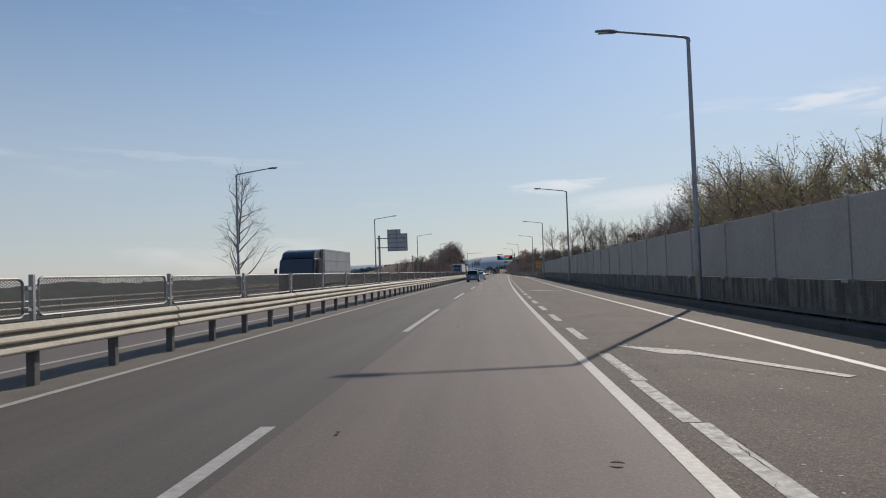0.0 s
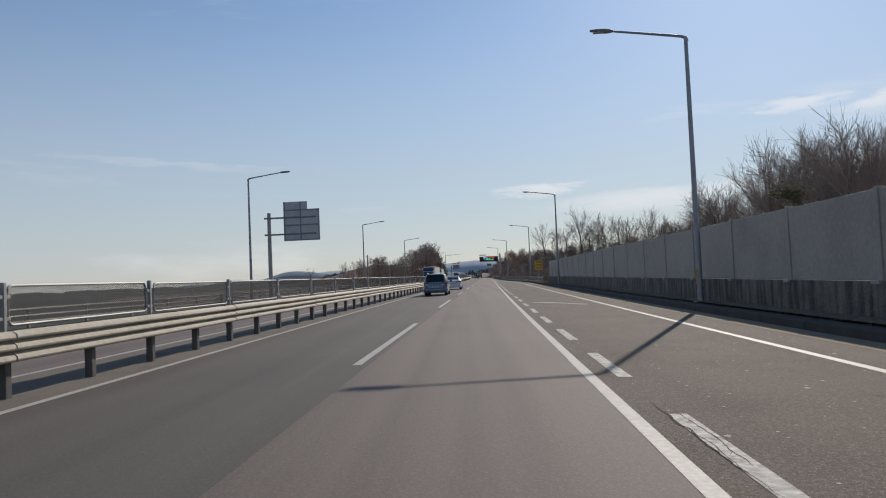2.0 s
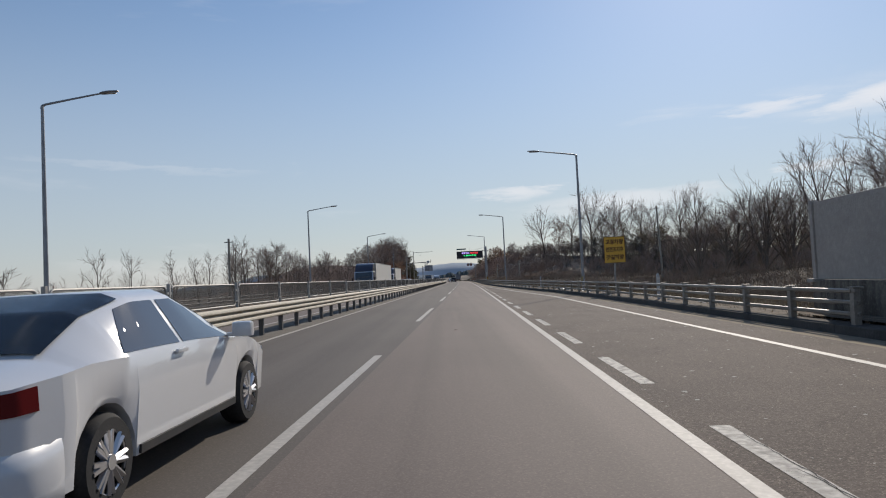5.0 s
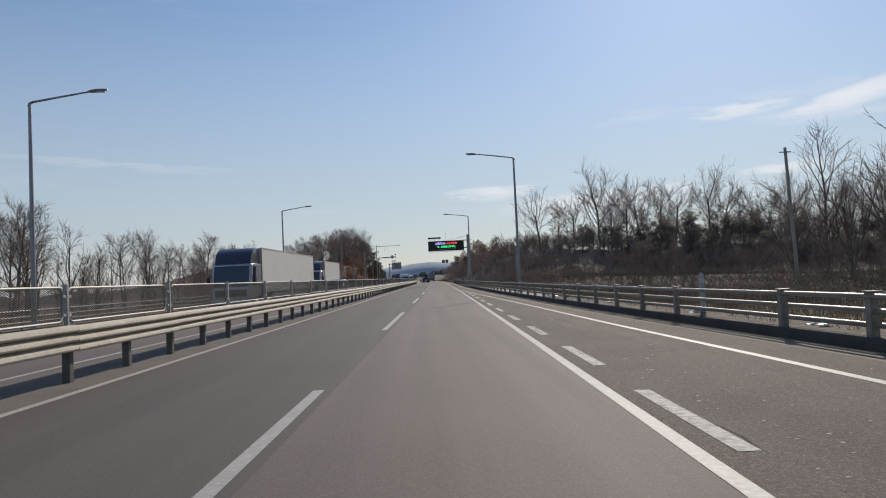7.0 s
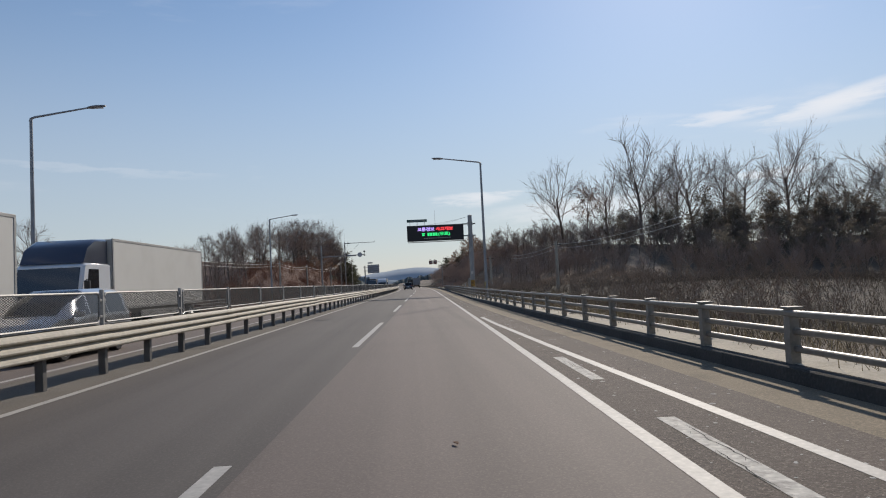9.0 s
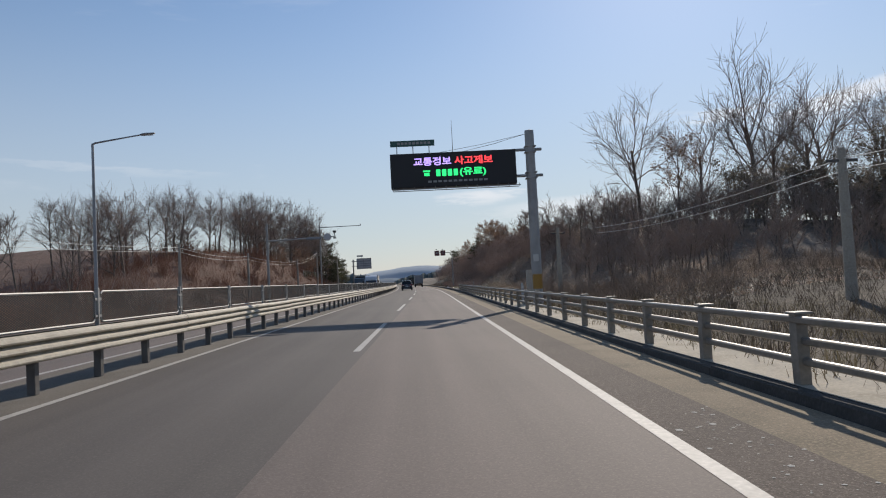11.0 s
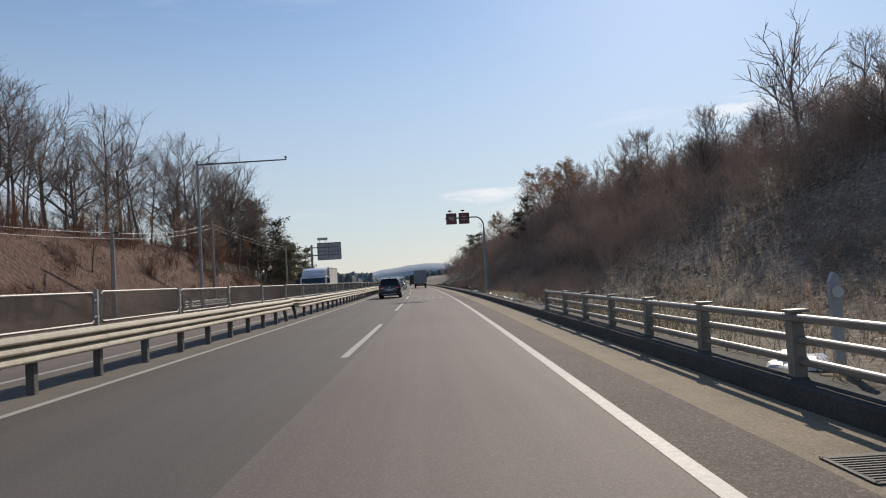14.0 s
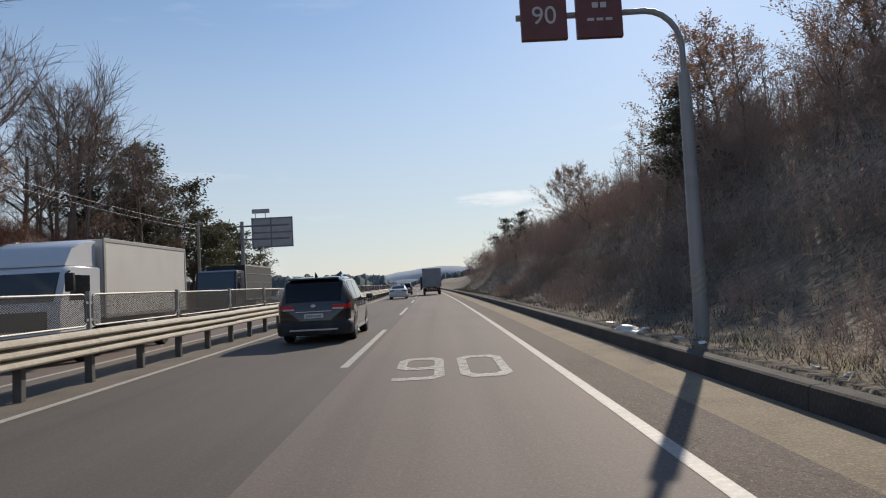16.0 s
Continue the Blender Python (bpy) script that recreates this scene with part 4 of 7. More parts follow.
def thicket(seed, height, mat, stems=16, leaves=None, leaf_count=0):
    """A dense leafless shrub of many thin rising stems."""
    rnd = random.Random(seed)
    stalks, wood, leafage = Bush(), Bush(), Bush()
    stalks.verts.append(Vector((0, 0, -0.5)))
    for i in range(stems):
        a, r = rnd.uniform(0, math.tau), rnd.uniform(0, height * 0.3)
        start = Vector((r * math.cos(a), r * math.sin(a), -0.4))
        h = height * rnd.uniform(0.55, 1.0)
        path = bent(start, Vector((math.cos(a) * 0.3, math.sin(a) * 0.3, 1)), h, rnd, 5, 0.14, 0.02)
        o = len(stalks.verts)
        stalks.limb(path, 0.028 * height / 3, 0.006, 3)
        # every stem grows from the one rootstock
        stalks.faces.append((0, o, o + 1))
        for k in range(9):
            g = 0.2 + 0.8 * (k + rnd.random()) / 9
            c = min(len(path) - 2, int(g * (len(path) - 1)))
            q = path[c].lerp(path[c + 1], g * (len(path) - 1) - c)
            sub = bent(q, side_way((path[c + 1] - path[c]).normalized(), rnd.uniform(0.35, 1.0), rnd.uniform(0, math.tau)), h * rnd.uniform(0.14, 0.34), rnd, 2, 0.25, 0.05)
            wood.limb(sub, 0.011, 0.005, 3)
            for m in range(2):
                t2 = bent(sub[1 + m], side_way(Vector((0, 0, 1)), rnd.uniform(0.3, 1.1), rnd.uniform(0, math.tau)), h * rnd.uniform(0.06, 0.15), rnd, 1, 0.25)
                wood.limb(t2, 0.009, 0.005, 3)
            for m in range(leaf_count):
                leafage.leaf(sub[-1].lerp(sub[0], rnd.random()) + Vector((rnd.gauss(0, 0.08), rnd.gauss(0, 0.08), rnd.gauss(0, 0.08))), rnd.uniform(0.06, 0.13), rnd)
    return [("stem", stalks.mesh("stem", mat)), ("branchwork", wood.mesh("branchwork", mat))] + ([("foliage", leafage.mesh("foliage", leaves))] if leaf_count else [])


def brushwood(seed, height, mat, stems=26, leaves=None):
    """A low mound of arching leafless canes, closely twigged, all grown from one rootstock."""
    rnd = random.Random(seed)
    wood, leafage = Bush(), Bush()
    wood.verts.append(Vector((0, 0, -0.5)))

    def grow(joint, path, r0, r1):
        base = len(wood.verts)
        wood.limb(path, r0, r1, 3)
        wood.faces.append((joint, base, base + 1))
        return base

    for i in range(stems):
        a, r = rnd.uniform(0, math.tau), height * 0.75 * math.sqrt(rnd.random())
        lean = 0.25 + 0.75 * r / height
        h = height * rnd.uniform(0.6, 1.0) * (1 - 0.35 * (r / height) ** 2)
        path = bent(Vector((r * math.cos(a), r * math.sin(a), -0.4)), Vector((math.cos(a) * lean * rnd.uniform(-0.3, 1), math.sin(a) * lean * rnd.uniform(-0.3, 1), 1)), h, rnd, 4, 0.22, -0.04)
        stem = grow(0, path, 0.014, 0.006)
        for k in range(8):
            g = 0.15 + 0.85 * (k + rnd.random()) / 8
            c = min(len(path) - 2, int(g * (len(path) - 1)))
            q = path[c].lerp(path[c + 1], g * (len(path) - 1) - c)
            sub = bent(q, side_way((path[c + 1] - path[c]).normalized(), rnd.uniform(0.5, 1.3), rnd.uniform(0, math.tau)), h * rnd.uniform(0.16, 0.32), rnd, 2, 0.3, 0.02)
            branch = grow(stem + 3 * c, sub, 0.01, 0.006)
            for m in range(3):
                grow(branch + 3 * m, bent(sub[m], side_way(Vector((0, 0, 1)), rnd.uniform(0.3, 1.4), rnd.uniform(0, math.tau)), h * rnd.uniform(0.07, 0.16), rnd, 1, 0.25), 0.009, 0.006)
            if leaves:
                leafage.leaf(sub[-1] + Vector((rnd.gauss(0, 0.08), rnd.gauss(0, 0.08), rnd.gauss(0, 0.08))), rnd.uniform(0.06, 0.12), rnd)
    return [("stem", wood.mesh("stem", mat))] + ([("foliage", leafage.mesh("foliage", leaves))] if leaves else [])


BRUSHWOOD = material("pale_brushwood", (0.44, 0.36, 0.32), 1.0, per_object=0.2, thin=0.55)
RED_TWIG = material("reddish_brush", (0.23, 0.128, 0.092), 1.0, per_object=0.35, thin=0.25)
DARK_BRUSHWOOD = material("dark_brushwood", (0.26, 0.205, 0.165), 1.0, per_object=0.3, thin=0.35)
DARK_TWIG = material("dark_brush", (0.39, 0.318, 0.28), 1.0, per_object=0.3, thin=0.5)


class Planter:
    """Plants copies of a few growth forms, each with its parts."""

    def __init__(self, name, label, category, group, forms):
        self.first, self.forms = [], forms
        self.name, self.label, self.category, self.group = name, label, category, group

    def put(self, s, d, scale=1.0, z=None, form=None):
        k = random.randrange(len(self.forms)) if form is None else form
        base = at(s, d, (ground_z(s, d) if z is None else z) - 0.05)
        form = self.forms[k]
        if form[0][0] in ("stem", "bole"):
            # a shrub's stems, or a far tree's bole, are the thing itself
            ob, form = tagged(new(self.name, form[0][1]), self.label, self.category, self.group), form[1:]
        else:
            ob = thing(self.name, self.label, self.category, None, self.group)
        ob.matrix_basis = pose(base.x, base.y, base.z, random.uniform(-3, 3), random.uniform(-3, 3), random.uniform(0, 360)) @ Matrix.Scale(scale, 4)
        for nm, me in form:
            tagged(part(nm, me, None, ob), kind="stuff" if nm in ("stem", "branchwork", "foliage", "crown") else "")
        return ob


random.seed(5)
TALL = Planter("tree", "tall leafless tree with fine upright twigs", "tree", "leafless trees beside the highway",
               [bare_tree(11, 9.0, 0.85, 0.3, 11, 7, 6), bare_tree(12, 9.5, 0.75, 0.35, 12, 7, 6), bare_tree(13, 8.5, 0.95, 0.22, 12, 7, 6, leader=False), bare_tree(14, 9.0, 0.8, 0.4, 11, 7, 6)])
SLIM = Planter("young_tree", "slender leafless young tree with whip-like branches", "tree", "young trees on the verge",
               [bare_tree(21, 6.5, 0.36, 0.12, 10, 4, 4), bare_tree(22, 6.0, 0.3, 0.1, 11, 4, 4), bare_tree(23, 6.5, 0.42, 0.15, 9, 5, 4)])
OAK = Planter("oak_tree", "bare oak with withered brown leaves still hanging", "tree", "oaks on the cut slope",
              [bare_tree(31, 8.0, 0.8, 0.25, 9, 6, 4, DEAD_LEAF, 900, 0.16), bare_tree(32, 7.0, 0.75, 0.2, 9, 6, 4, DEAD_LEAF, 1300, 0.15),
               bare_tree(33, 8.0, 0.95, 0.14, 16, 6, 5, DEAD_LEAF, 4200, 0.15)])
LEAFY = Planter("budding_tree", "broad tree with sparse yellow-green young leaves", "tree", "budding trees behind the sound wall",
                [bare_tree(41, 9.0, 0.95, 0.16, 15, 7, 5, YOUNG_LEAF, 4800, 0.085, leader=False), bare_tree(42, 9.0, 0.9, 0.2, 14, 7, 5, YOUNG_LEAF, 3000, 0.085, leader=False)])
PINES = Planter("pine_tree", "dark green pine with flat tiers of needles", "tree", "pines on the wooded hill", [pine(51, 7.5), pine(52, 8.5), pine(53, 7.0)])
SHRUB = Planter("shrub", "dense leafless brown shrub of thin stems", "shrub", "shrubs on the wooded slope",
                [thicket(61, 3.6, BRUSHWOOD), thicket(62, 4.2, DARK_TWIG), thicket(63, 3.2, BRUSHWOOD, 18), thicket(64, 3.4, BRUSHWOOD, 16, DEAD_LEAF, 2)])
BRAMBLE = Planter("bramble", "tangled mound of leafless brushwood on the cut slope", "shrub", "brushwood on the cut slope",
                  [brushwood(81, 3.0, BRUSHWOOD), brushwood(82, 3.2, BRUSHWOOD), brushwood(83, 2.8, DARK_TWIG, 26, DEAD_LEAF), brushwood(84, 3.0, DARK_TWIG)])
RED_SHRUB = Planter("red_shrub", "reddish brown dried shrub on the bank", "shrub", "reddish shrubs on the bank",
                    [thicket(71, 2.2, RED_TWIG, 18, DEAD_LEAF, 2), thicket(72, 2.6, RED_TWIG, 18)])

# behind the sound wall
for s, d, k, form in ((40, 16.0, 1.35, 0), (37, 18.5, 1.4, 0), (42, 20.5, 1.35, 0), (37, 22.5, 1.35, 1), (34, 25, 1.35, 1), (31, 20, 1.25, 1), (28, 22.5, 1.3, 1), (62.7, 15.3, 0.42, 0)):
    LEAFY.put(s, d, k, form=form)
for i in range(16):
    SHRUB.put(random.uniform(24, 60), random.uniform(12.5, 17), random.uniform(0.8, 1.2))
for s, d, k in ((82.5, 19.4, 0.9), (87, 22, 0.6), (92, 25, 0.7)):
    PINES.put(s, d, k)
for i in range(12):
    SHRUB.put(random.uniform(76, 104), random.uniform(18, 28), random.uniform(0.7, 1.0))
# low brush on the fields to the right
LOW = Planter("field_shrub", "low dark leafless shrub on the fallow field", "shrub", "shrubs on the fallow field",
              [brushwood(65, 2.6, DARK_BRUSHWOOD, 18), brushwood(66, 2.2, DARK_BRUSHWOOD, 18), brushwood(67, 3.0, DARK_BRUSHWOOD, 18)])
for i in range(150):
    s = random.uniform(140, 286)
    LOW.put(s, kerb_d(s) + 4.5 + 46 * random.random() ** 1.5, random.uniform(0.5, 1.15))
# whip-like trees standing in the field
WHIP = Planter("whip_tree", "tall slender leafless tree with long rising branches", "tree", "slender trees in the field",
               [bare_tree(25, 12.0, 0.55, 0.06, 15, 6, 4, leader=False), bare_tree(26, 11.5, 0.48, 0.05, 14, 6, 4), bare_tree(27, 11.0, 0.6, 0.06, 14, 6, 4, leader=False)])
for s, d, k in ((219, 33.5, 0.95), (215, 36, 1.1), (222, 38, 1.25), (217, 40.5, 1.42), (221, 43.5, 1.6), (216, 46, 1.66), (223, 48.5, 1.75), (218, 51, 1.7), (225, 53.5, 1.75), (219, 56, 1.7), (214, 58, 1.5), (227, 60, 1.65), (221, 63, 1.6), (228, 67, 1.65), (220, 71, 1.6), (224, 76, 1.65)):
    WHIP.put(s, d, k)
# the wooded hill that closes the fields
HILL_WOOD = Planter("hill_tree", "bare brown tree in the wood on the hill", "tree", "trees in the hill wood",
                    [far_wood(91, 6.5), far_wood(92, 6.0, 0.8), far_wood(93, 7.0)])
HILL_PINE = Planter("hill_pine", "dark round-headed pine on the wooded hill", "tree", "pines in the hill wood", [far_pine(94, 7.0), far_pine(95, 7.5), far_pine(96, 6.5)])
for i in range(290):
    d = random.uniform(13, 118)
    s = random.uniform(282, 316)
    HILL_WOOD.put(s, d, random.uniform(0.6, 0.95) * (0.72 if d < 36 else 1.0))
for i in range(44):
    s = random.uniform(302, 336)
    HILL_WOOD.put(s, random.uniform(17, 38), random.uniform(0.6, 0.9))
for i in range(170):
    d = random.uniform(30 if i % 3 == 0 else 42, 120)
    HILL_PINE.put(random.uniform(290, 320), d, random.uniform(0.45, 0.75))
for i in range(64):
    HILL_PINE.put(random.uniform(306, 318), 36 + 84 * (i + random.random()) / 64, random.uniform(0.8, 1.05) + 0.12 * math.sin(i * 0.9))
CROWNED = Planter("crest_oak", "tall leafless tree with a broad fan crown on the hilltop", "tree", "trees on the hilltop",
                  [far_wood(97, 14.6, 0.84, 11, 6), far_wood(98, 15.0, 0.78, 11, 6), far_wood(99, 13.8, 0.92, 11, 6)])
for s, d, k, form in ((319.5, 26.3, 1.0, 0), (323, 35.2, 1.1, 2), (322, 41, 1.42, 1), (326, 45, 1.15, 0), (322, 48, 1.3, 2), (325, 52.3, 1.28, 0), (321, 56, 1.15, 1), (324, 60, 1.25, 2),
                      (322, 67.7, 1.32, 1), (325, 72, 1.15, 0), (321, 77, 1.1, 2), (323, 82, 0.95, 0), (322, 88, 1.2, 1), (324, 91.5, 1.28, 2), (322, 98, 1.1, 0), (323, 106, 1.15, 1), (321, 113, 1.15, 2)):
    CROWNED.put(s, d, k, form=form)
OAK.put(319, 30.6, 1.5, form=1)
# a wooded knoll beyond the sound wall
for i in range(44):
    s = 126 + 84 * (i + random.random()) / 44
    CROWNED.put(s, 0.345 * s - 8 + random.uniform(0, 26), random.uniform(1.05, 1.4))
for s, d, k in ((163, 42.5, 1.0), (170, 42, 0.85), (176, 46.5, 1.05), (182, 45.5, 0.9), (187, 50.5, 1.1), (192, 49.5, 0.9), (197, 55, 1.1), (203, 55, 1.0)):
    CROWNED.put(s, d, k)
for i in range(36):
    s = random.uniform(116, 206)
    HILL_WOOD.put(s, 0.345 * s - 8.5 + random.uniform(0, 20), random.uniform(0.8, 1.3))
for i in range(22):
    d = random.uniform(26, 110)
    CROWNED.put(random.uniform(330, 352), d, random.uniform(0.6, 0.85) * (0.66 if d < 44 else 1.0))
# the cut slope close to the road: low-crowned trees over leaf litter, then brushwood down to the kerb
CANOPY = Planter("slope_tree", "small leafless tree with a close twiggy crown", "tree", "small trees on the litter slope",
                 [bare_tree(84, 6.2, 0.85, 0.3, 12, 6, 5, leader=False), bare_tree(85, 6.6, 0.75, 0.35, 12, 6, 5, leader=False), bare_tree(86, 5.8, 0.9, 0.28, 12, 6, 5)])
for i in range(95):
    s = random.uniform(290, 350)
    CANOPY.put(s, random.uniform(17, 29) - 2.5 * smooth_step(325, 340, s), random.uniform(0.5, 0.76))
for i in range(30):
    s = random.uniform(268, 332)
    LOW.put(s, kerb_d(s) + random.uniform(4.0, 9.0), random.uniform(0.35, 0.7))
for i in range(20):
    s = random.uniform(300, 350)
    SHRUB.put(s, random.uniform(16, 21), random.uniform(0.5, 0.8))
CLUMP = Planter("brush_clump", "low clump of dry brushwood at the foot of the slope", "shrub", "low brush behind the kerb", BRAMBLE.forms)
for i in range(110):
    s = random.uniform(331, 400)
    CLUMP.put(s, kerb_d(s) + random.uniform(1.7, 5.0), random.uniform(0.26, 0.45))
for i in range(215):
    s = 326 + 154 * random.random() ** 1.35
    off = random.uniform(4.4 if s > 332 else 9.0, 15)
    BRAMBLE.put(s, kerb_d(s) + off, (random.uniform(0.62, 1.0) + 0.25 * smooth_step(395, 430, s)) * (0.75 if off < 6 else 1.0))
for i in range(85):
    s = random.uniform(340, 404)
    BRAMBLE.put(s, kerb_d(s) + random.uniform(5.0, 13.5), random.uniform(0.7, 1.0))
for i in range(16):
    s = random.uniform(345, 425)
    SLIM.put(s, random.uniform(16, 20), random.uniform(0.5, 0.72) + 0.2 * smooth_step(352, 375, s))
for i in range(22):
    s = random.uniform(345, 470)
    TALL.put(s, random.uniform(16, 22), random.uniform(0.35, 0.52))
for s, d, k in ((338, 19, 0.5), (343, 20.5, 0.6), (334, 18, 0.42), (331, 19.5, 0.42), (341, 17.5, 0.45)):
    TALL.put(s, d, k)
TALL.put(326, 16.8, 0.5, form=2)
OAK.put(358, 13.4, 0.6, form=2)
OAK.put(366, 15.8, 0.66, form=2)
OAK.put(375, 14.9, 0.8, form=2)
OAK.put(381, 16.2, 0.85, form=2)
OAK.put(371, 17.0, 0.7, form=1)
for s, d, k in ((354, 19, 0.6), (359, 19, 0.7), (366, 20, 0.8)):
    TALL.put(s, d, k)
for s, d, k in ((363, 12.4, 0.5), (370, 13.3, 0.62), (374, 12.5, 0.5), (381, 13, 0.6), (391, 12.5, 0.6), (353, 17.5, 0.4), (367, 16.5, 0.55), (402, 13.5, 0.7), (361, 18.5, 0.55)):
    OAK.put(s, d, k)
for s, d, k in ((371, 11.6, 0.62), (376, 12.4, 0.7), (420, 11.0, 0.8), (440, 12.0, 0.9)):
    PINES.put(s, d, k)
# the left side
Planter("slender_tree", "single tall thin leafless tree past the far carriageway", "tree", "", [bare_tree(24, 14.6, 0.8, 0.2, 30, 4, 3, reach=0.55, girth=0.75)]).put(64.5, -22.9, 1.0, z=-1.6)
for i in range(60):
    s = random.uniform(150, 292)
    SLIM.put(s, random.uniform(-28, -18.5), random.uniform(0.65, 1.02))
for i in range(26):
    s = random.uniform(193, 262)
    TALL.put(s, random.uniform(-27, -18.5), random.uniform(0.55, 0.82))
for i in range(30):
    SHRUB.put(random.uniform(135, 300), random.uniform(-26, -18), random.uniform(0.6, 1.0))
for i in range(60):
    s = random.uniform(292, 424)
    TALL.put(s, random.uniform(-31, -23), random.uniform(0.58, 0.78) + 0.15 * smooth_step(335, 355, s))
for s, d, k, form in ((343, -24, 0.95, 2), (347, -25, 1.05, 0), (351, -26, 1.1, 1), (356, -24.5, 1.2, 2), (362, -25, 1.2, 0), (368, -24.5, 1.1, 3), (374, -23.5, 1.2, 2), (381, -24.5, 1.4, 0), (387, -23, 1.3, 2), (391, -21.5, 1.2, 3), (395, -24, 1.35, 1), (399, -21, 1.2, 0), (404, -22.5, 1.3, 2), (409, -21.5, 1.1, 1)):
    TALL.put(s, d, k, form=form)
for i in range(16):
    s = random.uniform(366, 402)
    TALL.put(s, random.uniform(-27, -21.5), random.uniform(0.95, 1.3), form=(2, 1, 2, 0)[i % 4])
for s, d, k, form in ((296, -25, 0.5, 1), (301, -24, 0.55, 0), (306, -26, 0.5, 2), (312, -24.5, 0.52, 1), (318, -25.5, 0.55, 0), (324, -24, 0.5, 2), (331, -25, 0.58, 0), (338, -24, 0.6, 1), (345, -25, 0.62, 0), (354, -25.5, 0.75, 2), (365, -25, 0.78, 0), (377, -24, 0.85, 1), (384, -23.5, 0.92, 2), (393, -23.5, 0.95, 0), (402, -24, 0.8, 2)):
    CROWNED.put(s, d, k, form=form)
for i in range(26):
    s = random.uniform(350, 425)
    OAK.put(s, random.uniform(-25, -20.5), random.uniform(0.4, 0.62))
for i in range(200):
    s = random.uniform(270, 428)
    RED_SHRUB.put(s, random.uniform(-27, -17.6), random.uniform(0.5, 1.1))
for s, d, k in ((402, -21.5, 1.05), (407, -21, 1.2), (411, -19.8, 1.1), (414, -22.5, 1.25), (418, -20, 1.2), (423, -21, 1.2), (412, -25, 1.5), (397, -24, 1.3), (404, -23.5, 1.5), (409, -18.6, 1.0), (416, -18.2, 0.95), (428, -19, 1.0)):
    PINES.put(s, d, k * 1.15)


def grass_verge(name, label, s0, s1, d0, d1, count, mat, tall):
    """Dry tufts scattered over a strip, as one mass."""
    b = Bush()
    rnd = random.Random(len(name) + count)
    for _ in range(count):
        s = rnd.uniform(s0, s1)
        lo, hi = (d0(s), d1(s)) if callable(d0) else (d0, d1)
        d = rnd.uniform(lo, hi)
        p = at(s, d, ground_z(s, d))
        for k in range(5):
            w = Vector((rnd.gauss(0, 0.5), rnd.gauss(0, 0.5), 1)).normalized()
            h = tall * rnd.uniform(0.4, 1.1)
            o = len(b.verts)
            side = Vector((rnd.uniform(-1, 1), rnd.uniform(-1, 1), 0)).normalized() * 0.008
            q = p + Vector((rnd.gauss(0, 0.12), rnd.gauss(0, 0.12), 0))
            b.verts += [q - side, q + side, q + w * h]
            b.faces.append((o, o + 1, o + 2))
    ob = new(name, b.mesh(name, mat))
    tagged(ob, label, "grass", kind="stuff")


grass_verge("dry_grass", "straw-coloured dry grass behind the kerb", 131, 328, lambda s: kerb_d(s) + 0.6, lambda s: kerb_d(s) + 7.0, 9000, STRAW, 0.4)
grass_verge("wall_weeds", "withered brown weeds along the foot of the sound wall", 5, 131, 9.25, 9.8, 1500, BRUSH, 0.22)
grass_verge("field_weeds", "dark withered weeds covering the fallow field", 132, 290, lambda s: kerb_d(s) + 1.6, lambda s: kerb_d(s) + 40.0, 30000, DARK_WEED, 0.75)
grass_verge("slope_weeds", "brown withered weeds on the wooded slope", 276, 460, lambda s: kerb_d(s) + 4.0, lambda s: kerb_d(s) + 24.0, 26000, BRUSH, 0.6)
grass_verge("slope_grass", "dark withered grass covering the cut slope", 318, 460, lambda s: kerb_d(s) + 0.7, lambda s: kerb_d(s) + 15.0, 24000, DARK_WEED, 0.2)
grass_verge("pale_tufts", "low pale grass tufts just behind the kerb, gleam in their colour", 339, 357, lambda s: kerb_d(s) + 0.8, lambda s: kerb_d(s) + 1.9, 360, GLEAM_GRASS, 0.24)
grass_verge("bank_weeds", "reddish withered weeds on the far bank", 262, 430, -26.0, -17.0, 16000, RED_TWIG, 0.7)
grass_verge("far_weeds", "withered brown weeds past the far carriageway", 100, 300, -26.0, -17.0, 6000, BRUSH, 0.8)


def fallen_leaves(s0, s1, o0, o1, count):
    """Curled leaves lying over the slope, as one mass."""
    b = Bush()
    rnd = random.Random(77)
    for _ in range(count):
        s = rnd.uniform(s0, s1)
        d = kerb_d(s) + rnd.uniform(o0, o1)
        b.leaf(at(s, d, ground_z(s, d) + 0.04), rnd.uniform(0.09, 0.2), rnd)
    tagged(new("fallen_leaves", b.mesh("fallen_leaves", PALE_LEAF)), "brown fallen leaves covering the wooded slope", "leaves", kind="stuff")


fallen_leaves(268, 345, 3.0, 22.0, 26000)
for i in range(8):
    s = random.uniform(284, 328)
    SLIM.put(s, random.uniform(15, 22), random.uniform(0.4, 0.55))


